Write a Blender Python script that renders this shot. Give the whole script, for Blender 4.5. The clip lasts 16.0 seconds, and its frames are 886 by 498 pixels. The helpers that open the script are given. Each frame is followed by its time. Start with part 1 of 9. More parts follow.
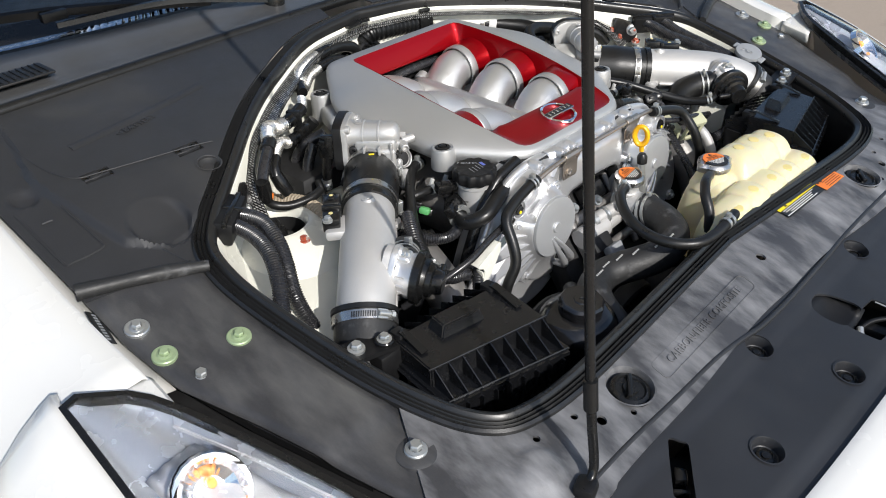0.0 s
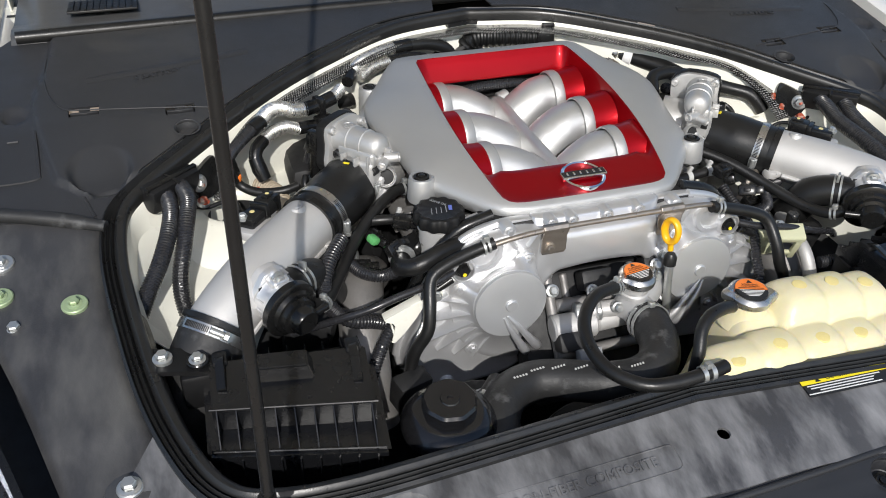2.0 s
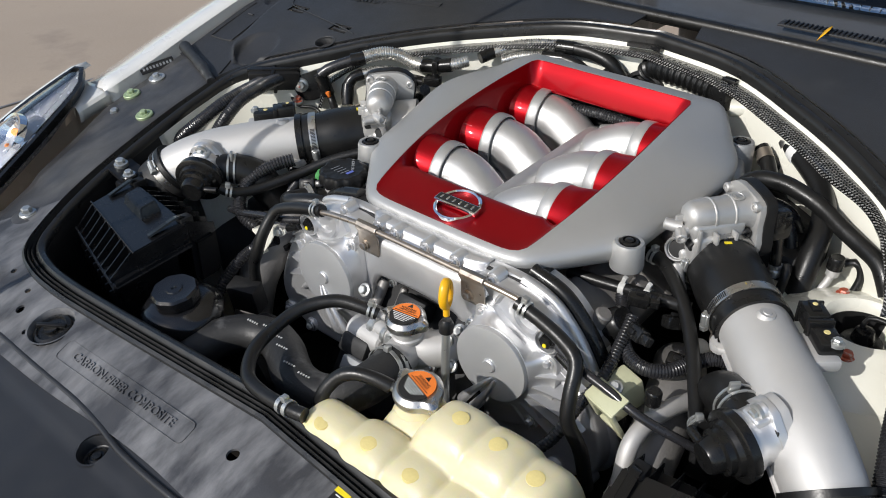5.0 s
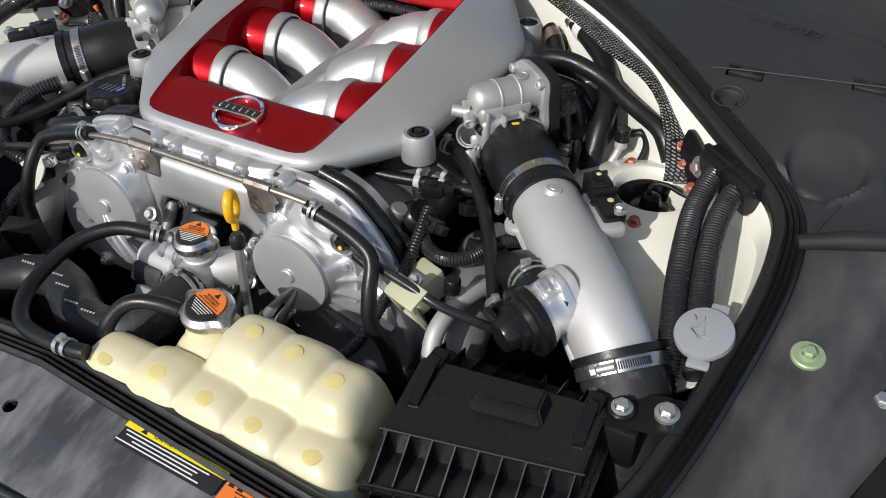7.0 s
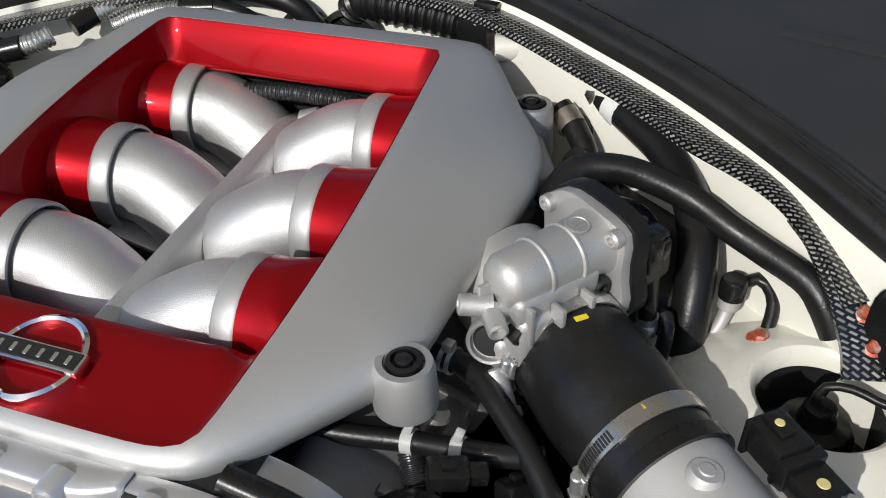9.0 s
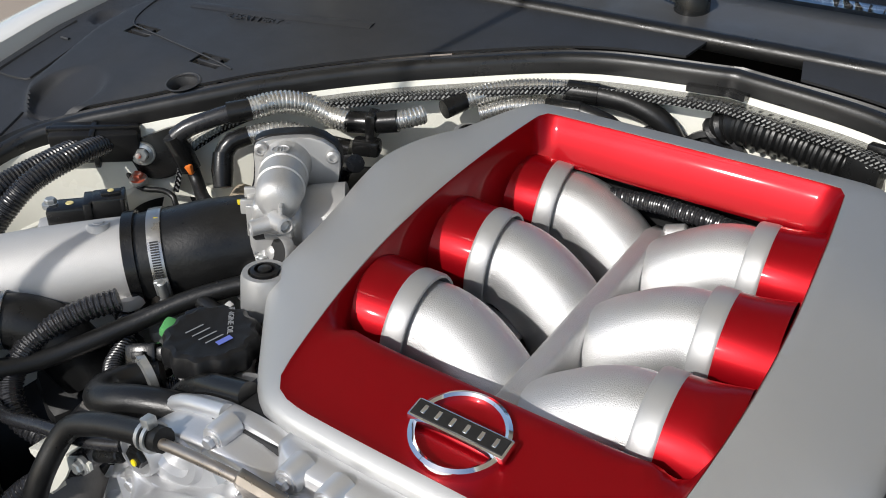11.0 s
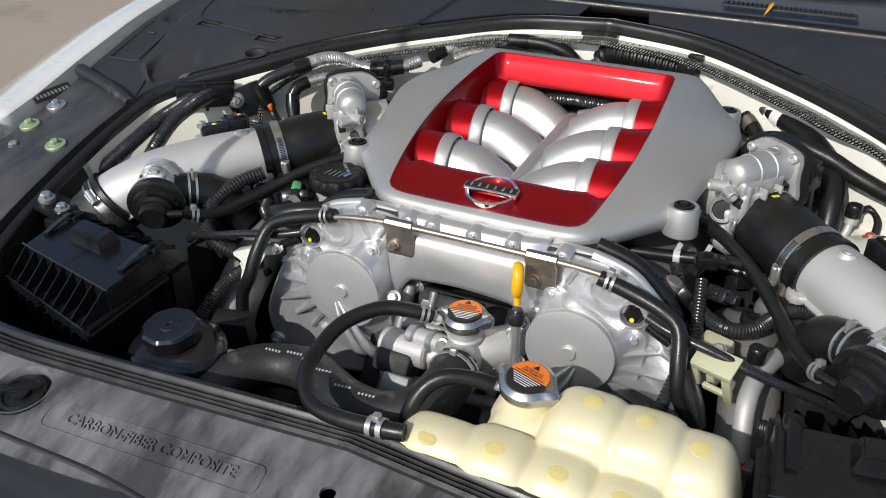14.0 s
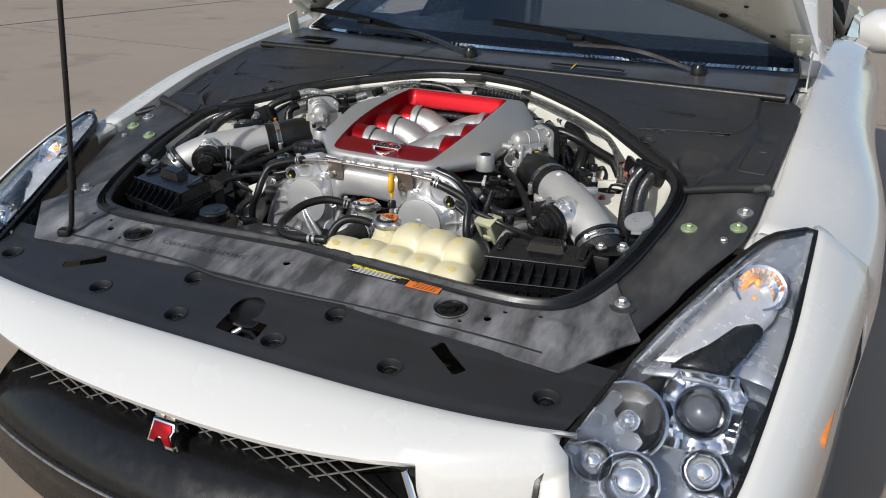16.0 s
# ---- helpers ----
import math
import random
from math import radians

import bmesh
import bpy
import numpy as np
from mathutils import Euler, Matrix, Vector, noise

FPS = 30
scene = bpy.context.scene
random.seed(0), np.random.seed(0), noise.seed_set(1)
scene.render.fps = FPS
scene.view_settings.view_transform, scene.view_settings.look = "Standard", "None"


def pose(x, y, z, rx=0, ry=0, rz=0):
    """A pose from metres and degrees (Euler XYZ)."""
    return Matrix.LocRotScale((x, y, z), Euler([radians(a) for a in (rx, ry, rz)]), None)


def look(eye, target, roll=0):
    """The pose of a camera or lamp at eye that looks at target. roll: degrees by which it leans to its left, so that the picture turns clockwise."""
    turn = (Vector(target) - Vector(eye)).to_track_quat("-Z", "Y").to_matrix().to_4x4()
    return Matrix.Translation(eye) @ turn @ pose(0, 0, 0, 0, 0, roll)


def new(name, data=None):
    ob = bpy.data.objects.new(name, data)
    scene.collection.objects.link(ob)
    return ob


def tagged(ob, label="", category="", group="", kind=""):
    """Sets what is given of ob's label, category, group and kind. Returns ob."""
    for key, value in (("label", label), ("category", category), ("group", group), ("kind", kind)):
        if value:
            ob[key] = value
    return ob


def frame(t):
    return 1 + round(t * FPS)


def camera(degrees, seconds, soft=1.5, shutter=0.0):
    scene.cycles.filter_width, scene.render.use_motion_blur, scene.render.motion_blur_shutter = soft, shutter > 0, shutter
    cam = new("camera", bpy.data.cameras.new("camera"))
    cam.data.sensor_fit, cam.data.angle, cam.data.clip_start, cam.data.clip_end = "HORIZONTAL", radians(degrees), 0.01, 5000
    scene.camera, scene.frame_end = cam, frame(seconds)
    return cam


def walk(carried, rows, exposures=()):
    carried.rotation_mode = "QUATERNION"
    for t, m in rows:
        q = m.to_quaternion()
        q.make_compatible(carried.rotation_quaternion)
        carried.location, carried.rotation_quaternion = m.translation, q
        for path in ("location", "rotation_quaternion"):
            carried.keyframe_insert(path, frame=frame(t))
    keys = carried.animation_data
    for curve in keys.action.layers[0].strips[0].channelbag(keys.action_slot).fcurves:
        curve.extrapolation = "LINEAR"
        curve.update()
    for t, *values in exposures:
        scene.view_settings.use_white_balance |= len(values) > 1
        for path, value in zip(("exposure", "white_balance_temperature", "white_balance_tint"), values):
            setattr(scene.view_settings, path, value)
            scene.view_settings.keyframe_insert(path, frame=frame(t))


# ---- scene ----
cam = camera(56.1, 16.0, soft=1.0)
PATH = [
    (0, (-1.091, -0.8, 1.496), (0.076, 0.426, 0.432), -4.0),
    (0.5, (-1.065, -0.781, 1.492), (0.1, 0.43, 0.408), -5.8),
    (1, (-1.012, -0.809, 1.487), (0.052, 0.493, 0.404), -4.8),
    (1.5, (-0.762, -0.909, 1.469), (0.053, 0.583, 0.414), -2.0),
    (2, (-0.514, -0.936, 1.458), (-0.006, 0.681, 0.396), -0.0),
    (2.5, (-0.277, -0.966, 1.467), (-0.137, 0.729, 0.415), -0.4),
    (3, (0.021, -1.031, 1.477), (-0.242, 0.676, 0.468), -1.8),
    (3.2, (0.106, -1.019, 1.47), (-0.275, 0.671, 0.47), -1.6),
    (5.3, (0.633, -0.68, 1.447), (-0.477, 0.566, 0.345), -0.6),
    (5.5, (0.639, -0.674, 1.44), (-0.434, 0.582, 0.312), -0.1),
    (6, (0.654, -0.668, 1.425), (-0.273, 0.644, 0.235), 0.9),
    (6.5, (0.664, -0.671, 1.424), (-0.148, 0.693, 0.207), 1.1),
    (7, (0.66, -0.649, 1.413), (-0.088, 0.732, 0.175), 0.2),
    (7.5, (0.625, -0.552, 1.365), (-0.05, 0.833, 0.091), -2.0),
    (8, (0.488, -0.33, 1.313), (-0.058, 1.057, -0.022), -3.2),
    (8.2, (0.449, -0.259, 1.277), (-0.048, 1.158, -0.044), -2.6),
    (10.3, (0.283, -0.233, 1.263), (-0.431, 1.326, 0.234), 2.3),
    (10.5, (0.258, -0.247, 1.257), (-0.508, 1.295, 0.24), 2.5),
    (11, (0.194, -0.304, 1.26), (-0.723, 1.165, 0.261), 2.7),
    (11.5, (0.162, -0.358, 1.257), (-0.876, 1.039, 0.272), 3.0),
    (12, (0.149, -0.406, 1.253), (-0.95, 0.94, 0.263), 3.5),
    (12.5, (0.177, -0.472, 1.257), (-0.937, 0.862, 0.268), 3.1),
    (13, (0.293, -0.629, 1.277), (-0.743, 0.767, 0.286), 2.0),
    (13.5, (0.322, -0.748, 1.315), (-0.561, 0.76, 0.342), 1.8),
    (14, (0.332, -0.832, 1.332), (-0.394, 0.765, 0.371), 1.1),
    (14.5, (0.403, -0.934, 1.351), (-0.274, 0.716, 0.445), 1.0),
    (15, (0.602, -1.128, 1.365), (-0.119, 0.539, 0.528), 1.7),
    (15.5, (0.769, -1.353, 1.368), (-0.004, 0.322, 0.595), 1.6),
    (16, (0.938, -1.576, 1.397), (0.122, 0.095, 0.661), 1.5),
]
EXPOSURES = [(0.0, 0.47), (0.6, 0.54), (1.5, 0.44), (3.0, 0.2), (5.5, 0.22), (7.0, 0.17), (8.0, 0.0), (10.5, 0.22), (12.5, 0.32), (13.5, 0.2), (14.5, 0.15), (16.0, -0.05)]
walk(cam, [(t, look(eye, target, roll)) for t, eye, target, roll in PATH], EXPOSURES)

# ---------------------------------------------------------------- light
SUN_DIR = Vector((-0.21, -0.95, 0.65)).normalized()
world = bpy.data.worlds.new("sky")
scene.world = world
world.use_nodes = True
wn = world.node_tree.nodes
sky = wn.new("ShaderNodeTexSky")
sky.sky_type, sky.sun_disc = "NISHITA", False
sky.sun_elevation = math.asin(SUN_DIR.z)
sky.sun_rotation = math.atan2(SUN_DIR.x, SUN_DIR.y)
wn["Background"].inputs["Strength"].default_value = 0.118
world.node_tree.links.new(sky.outputs[0], wn["Background"].inputs["Color"])
sun_data = bpy.data.lights.new("sun", "SUN")
sun_data.energy, sun_data.angle, sun_data.color = 3.05, radians(0.55), (1.0, 0.97, 0.93)
sun = new("sun", sun_data)
sun.matrix_world = look(SUN_DIR * 30, (0, 0, 0.8))


# ---------------------------------------------------------------- mesh tools
def B():
    return bmesh.new()


ORIGIN = {}


def thing(name, at, label, category, group="", kind=""):
    ob = new(name)
    ob.empty_display_size = 0.02
    ob.location = at
    ORIGIN[ob.name] = Vector(at)
    return tagged(ob, label, category, group, kind)


def to_mesh(name, bm, mat, sharp=38):
    bmesh.ops.recalc_face_normals(bm, faces=bm.faces)
    for f in bm.faces:
        f.smooth = True
    me = bpy.data.meshes.new(name)
    bm.to_mesh(me)
    bm.free()
    me.set_sharp_from_angle(angle=radians(sharp))
    me.materials.append(mat)
    return me


def part(name, bm, mat, parent, label="", sharp=38):
    """One mesh, given in world metres, as a part of a thing or of a part."""
    at = ORIGIN[parent.name]
    bmesh.ops.translate(bm, vec=-at, verts=bm.verts)
    ob = new(name, to_mesh(name, bm, mat, sharp))
    ob.parent = parent
    ORIGIN[ob.name] = at
    return tagged(ob, label)


def solo(name, bm, mat, label, category, group="", kind="", sharp=38):
    """One mesh, given in world metres, as a thing of its own."""
    lo = [min(v.co[i] for v in bm.verts) for i in range(3)]
    hi = [max(v.co[i] for v in bm.verts) for i in range(3)]
    at = Vector(((lo[0] + hi[0]) / 2, (lo[1] + hi[1]) / 2, lo[2]))
    bmesh.ops.translate(bm, vec=-at, verts=bm.verts)
    ob = new(name, to_mesh(name, bm, mat, sharp))
    ob.location = at
    ORIGIN[ob.name] = at
    return tagged(ob, label, category, group, kind)


def frame_of(axis, up=(0, 0, 1)):
    """A turn whose z is the axis."""
    z = Vector(axis).normalized()
    u = Vector(up)
    if abs(z.dot(u.normalized())) > 0.98:
        u = Vector((0, 1, 0))
    x = u.cross(z).normalized()
    return Matrix((x, z.cross(x), z)).transposed()


def box(bm, c, size, rot=None, bevel=0.0, seg=2):
    r = bmesh.ops.create_cube(bm, size=1.0)
    vs = r["verts"]
    m = Matrix.Translation(Vector(c)) @ (rot.to_4x4() if rot else Matrix()) @ Matrix.Diagonal((*size, 1))
    bmesh.ops.transform(bm, matrix=m, verts=vs)
    if bevel:
        es = list({e for v in vs for e in v.link_edges})
        bmesh.ops.bevel(bm, geom=es, offset=bevel, segments=seg, profile=0.5, affect="EDGES")
    return bm


def lathe(bm, prof, at, axis=(0, 0, 1), seg=28, lobes=0, depth=0.0):
    """A turned body: (radius, height) along the axis, closed where the radius is nil. lobes: grips round it."""
    m = frame_of(axis)
    at = Vector(at)
    rows = []
    for r, h in prof:
        if r <= 1e-6:
            rows.append([bm.verts.new(at + m @ Vector((0, 0, h)))])
            continue
        row = []
        for i in range(seg):
            a = 2 * math.pi * i / seg
            q = r * (1 + (depth * math.cos(lobes * a) if lobes else 0))
            row.append(bm.verts.new(at + m @ Vector((q * math.cos(a), q * math.sin(a), h))))
        rows.append(row)
    for a, b in zip(rows, rows[1:]):
        for i in range(seg):
            j = (i + 1) % seg
            if len(a) == 1 and len(b) == 1:
                continue
            if len(a) == 1:
                bm.faces.new((a[0], b[i], b[j]))
            elif len(b) == 1:
                bm.faces.new((a[i], a[j], b[0]))
            else:
                bm.faces.new((a[i], a[j], b[j], b[i]))
    return bm


def cyl(bm, a, b, r, r2=None, seg=20, soft=0.0):
    a, b = Vector(a), Vector(b)
    h = (b - a).length
    r2 = r if r2 is None else r2
    s = min(soft, h / 3, r * 0.6, r2 * 0.6)
    prof = [(0, 0), (r - s, 0), (r, s), (r2, h - s), (r2 - s, h), (0, h)] if s else [(0, 0), (r, 0), (r2, h), (0, h)]
    return lathe(bm, prof, a, b - a, seg)


def spline(pts, n=8):
    """Catmull-Rom through the points, n steps a span."""
    p = [Vector(q) for q in pts]
    p = [p[0] * 2 - p[1]] + p + [p[-1] * 2 - p[-2]]
    out = []
    for i in range(1, len(p) - 2):
        for k in range(n):
            t = k / n
            a, b, c, d = p[i - 1 : i + 3]
            out.append(0.5 * (2 * b + (c - a) * t + (2 * a - 5 * b + 4 * c - d) * t * t + (3 * b - a - 3 * c + d) * t**3))
    out.append(p[-2])
    return out


def even(pts, step):
    """The same line with points at even steps."""
    d = [0]
    for a, b in zip(pts, pts[1:]):
        d.append(d[-1] + (b - a).length)
    n = max(2, int(d[-1] / step))
    out, j = [], 0
    for i in range(n + 1):
        s = d[-1] * i / n
        while j < len(d) - 2 and d[j + 1] < s:
            j += 1
        w = (s - d[j]) / max(1e-9, d[j + 1] - d[j])
        out.append(pts[j].lerp(pts[j + 1], min(1, max(0, w))))
    return out


def sweep(bm, pts, section, closed=False, caps=True, up=None):
    """Carries a section, a closed loop of (side, up) or a function of (index, length), along a line. Gives it UVs in metres."""
    n = len(pts)
    uv = bm.loops.layers.uv.verify()
    rows, dist = [], 0.0
    tangent = [(pts[min(i + 1, n - 1)] - pts[max(i - 1, 0)]).normalized() for i in range(n)]
    if closed:
        tangent = [(pts[(i + 1) % n] - pts[i - 1]).normalized() for i in range(n)]
    ref = Vector(up) if up else None
    side = (ref or Vector((0, 0, 1))).cross(tangent[0])
    if side.length < 0.05:
        side = Vector((0, 1, 0)).cross(tangent[0])
    side.normalize()
    lens = []
    for i in range(n):
        if i:
            dist += (pts[i] - pts[i - 1]).length
        t = tangent[i]
        if ref:
            side = ref.cross(t).normalized()
        else:
            side = (side - t * side.dot(t)).normalized()
        top = t.cross(side)
        sec = section(i, dist) if callable(section) else section
        rows.append([bm.verts.new(pts[i] + side * a + top * b) for a, b in sec])
        lens.append(dist)
    k = len(rows[0])
    per = [0.0]
    sec = section(0, 0) if callable(section) else section
    for j in range(k):
        a, b = sec[j], sec[(j + 1) % k]
        per.append(per[-1] + math.hypot(a[0] - b[0], a[1] - b[1]))
    last = n if closed else n - 1
    for i in range(last):
        a, b = rows[i], rows[(i + 1) % n]
        l0, l1 = lens[i], lens[i + 1] if i + 1 < n else lens[i] + (pts[0] - pts[-1]).length
        for j in range(k):
            j2 = (j + 1) % k
            f = bm.faces.new((a[j], a[j2], b[j2], b[j]))
            for lp, c in zip(f.loops, ((l0, per[j]), (l0, per[j + 1]), (l1, per[j + 1]), (l1, per[j]))):
                lp[uv].uv = c
    if caps and not closed:
        bm.faces.new(rows[0])
        bm.faces.new(rows[-1])
    return bm


def ring(r, seg=12):
    return [(r * math.cos(2 * math.pi * i / seg), r * math.sin(2 * math.pi * i / seg)) for i in range(seg)]


def tube(bm, pts, r, seg=12, step=0.008, n=8):
    """A hose or pipe through the points; r may be a list, one a point."""
    line = even(spline(pts, n), step)
    if isinstance(r, (list, tuple)):
        m = len(line) - 1
        rad = lambda i: float(np.interp(i / m * (len(r) - 1), range(len(r)), r))
        return sweep(bm, line, lambda i, d: ring(rad(i), seg))
    return sweep(bm, line, ring(r, seg))


def corrugated(bm, pts, r, pitch=0.006, depth=0.09, seg=12):
    line = even(spline(pts, 10), pitch / 4)
    wave = (1.0, 1.0, 1 - depth, 1 - depth)
    return sweep(bm, line, lambda i, d: ring(r * wave[i % 4], seg))


def grid(bm, rows, closed=False):
    """A sheet through rows of points."""
    vs = [[bm.verts.new(Vector(p)) for p in row] for row in rows]
    for a, b in zip(vs, vs[1:]):
        m = len(a)
        for j in range(m if closed else m - 1):
            k = (j + 1) % m
            bm.faces.new((a[j], a[k], b[k], b[j]))
    return vs


def fan(bm, row):
    c = sum((v.co for v in row), Vector()) / len(row)
    m = bm.verts.new(c)
    for i in range(len(row)):
        bm.faces.new((row[i], row[(i + 1) % len(row)], m))


def shell(ob, thick, offset=-1):
    mod = ob.modifiers.new("thickness", "SOLIDIFY")
    mod.thickness, mod.offset = thick, offset
    return ob


def prism(bm, poly, at, rot, low, high, bevel=0.0):
    """A plate of that outline, in the plane of rot, from low to high along its z."""
    at = Vector(at)
    a = [bm.verts.new(at + rot @ Vector((x, y, low))) for x, y in poly]
    b = [bm.verts.new(at + rot @ Vector((x, y, high))) for x, y in poly]
    n = len(poly)
    fs = [bm.faces.new(list(reversed(a))), bm.faces.new(b)]
    for i in range(n):
        fs.append(bm.faces.new((a[i], a[(i + 1) % n], b[(i + 1) % n], b[i])))
    if bevel:
        es = list(fs[1].edges)
        bmesh.ops.bevel(bm, geom=es, offset=bevel, segments=2, profile=0.5, affect="EDGES")
    return bm


def rounded(poly, rounds=3):
    """Chaikin's corner cutting on a closed outline."""
    for _ in range(rounds):
        out = []
        for i in range(len(poly)):
            a, b = poly[i], poly[(i + 1) % len(poly)]
            out.append(tuple(a[k] * 0.75 + b[k] * 0.25 for k in range(len(a))))
            out.append(tuple(a[k] * 0.25 + b[k] * 0.75 for k in range(len(a))))
        poly = out
    return poly


def rrect(w, h, r, n=5):
    """A rectangle with round corners."""
    out = []
    for cx, cy, a0 in ((w / 2 - r, h / 2 - r, 0), (-w / 2 + r, h / 2 - r, 90), (-w / 2 + r, -h / 2 + r, 180), (w / 2 - r, -h / 2 + r, 270)):
        out += [(cx + r * math.cos(radians(a0 + 90 * i / n)), cy + r * math.sin(radians(a0 + 90 * i / n))) for i in range(n + 1)]
    return out


def radial(poly, centre, n):
    """The outline's points at n even angles round a centre inside it."""
    out = []
    cx, cy = centre
    m = len(poly)
    for i in range(n):
        a = 2 * math.pi * i / n
        dx, dy = math.cos(a), math.sin(a)
        best = 0
        for j in range(m):
            x1, y1 = poly[j][0] - cx, poly[j][1] - cy
            x2, y2 = poly[(j + 1) % m][0] - cx, poly[(j + 1) % m][1] - cy
            ex, ey = x2 - x1, y2 - y1
            det = dx * -ey + ex * dy
            if abs(det) < 1e-12:
                continue
            t = (x1 * -ey + ex * y1) / det
            u = (dx * y1 - dy * x1) / det
            if -1e-9 <= u <= 1 + 1e-9 and t > best:
                best = t
        out.append((cx + best * dx, cy + best * dy))
    return out


def mirrored(half):
    """A whole outline from its right half, listed front to rear."""
    return half + [(-x, y) for x, y in reversed(half) if abs(x) > 1e-6]


def lettering(text, size, at, rot, depth=0.0006, bold=1.0, align="CENTER"):
    """Raised letters as a bmesh, in the plane of rot."""
    cu = bpy.data.curves.new("letters", "FONT")
    cu.body, cu.size, cu.extrude, cu.align_x, cu.align_y = text, size, depth, align, "CENTER"
    cu.offset = size * 0.012 * bold
    cu.resolution_u = 3
    ob = bpy.data.objects.new("letters", cu)
    me = bpy.data.meshes.new_from_object(ob)
    bpy.data.objects.remove(ob)
    bm = B()
    bm.from_mesh(me)
    bpy.data.meshes.remove(me)
    bmesh.ops.transform(bm, matrix=Matrix.Translation(Vector(at)) @ rot.to_4x4(), verts=bm.verts)
    return bm


def bolt(parent, at, axis, r=0.006, washer=0.0, mat=None, wmat=None, name="bolt"):
    bm = B()
    a = Vector(axis).normalized()
    lathe(bm, [(0, -0.002), (r * 1.45, -0.002), (r * 1.45, r * 0.28), (r * 1.1, r * 0.4), (r * 0.98, r * 0.42)], at, a, 18)
    lathe(bm, [(r, r * 0.35), (r, r * 1.0), (r * 0.8, r * 1.25), (0, r * 1.25)], at, a, 6)
    b = part(name, bm, mat or M_zinc, parent, sharp=25)
    if washer:
        w = B()
        lathe(w, [(r, -0.004), (washer, -0.004), (washer, 0.0), (washer * 0.92, 0.0012), (r, 0.0012)], at, a, 26)
        part("washer", w, wmat or mat or M_zinc, parent if parent.parent else b)
    return b


def carve(ob, bm):
    """Cuts closed bodies, given in world metres, out of an object for good."""
    if sum(p.normal.z * p.area for p in ob.data.polygons) < 0:
        ob.data.flip_normals()
    bmesh.ops.recalc_face_normals(bm, faces=bm.faces)
    me = bpy.data.meshes.new("cutter")
    bm.to_mesh(me)
    bm.free()
    tool = bpy.data.objects.new("cutter", me)
    scene.collection.objects.link(tool)
    mod = ob.modifiers.new("cut", "BOOLEAN")
    mod.object, mod.operation, mod.solver = tool, "DIFFERENCE", "EXACT"
    graph = bpy.context.evaluated_depsgraph_get()
    graph.update()
    done = bpy.data.meshes.new_from_object(ob.evaluated_get(graph))
    ob.modifiers.clear()
    ob.data = done
    bpy.data.objects.remove(tool)
    bpy.data.meshes.remove(me)
    done.set_sharp_from_angle(angle=radians(38))
    return ob


def recess(parent, at, axis, r, depth, mat):
    """A round cup let into a panel."""
    bm = B()
    lathe(bm, [(r + 0.0025, 0.0012), (r, 0.0012), (r - 0.0012, -0.001), (r * 0.84, -depth), (r * 0.78, -depth - 0.001), (0, -depth - 0.001)], at, axis, 32)
    return part("recess", bm, mat, parent)


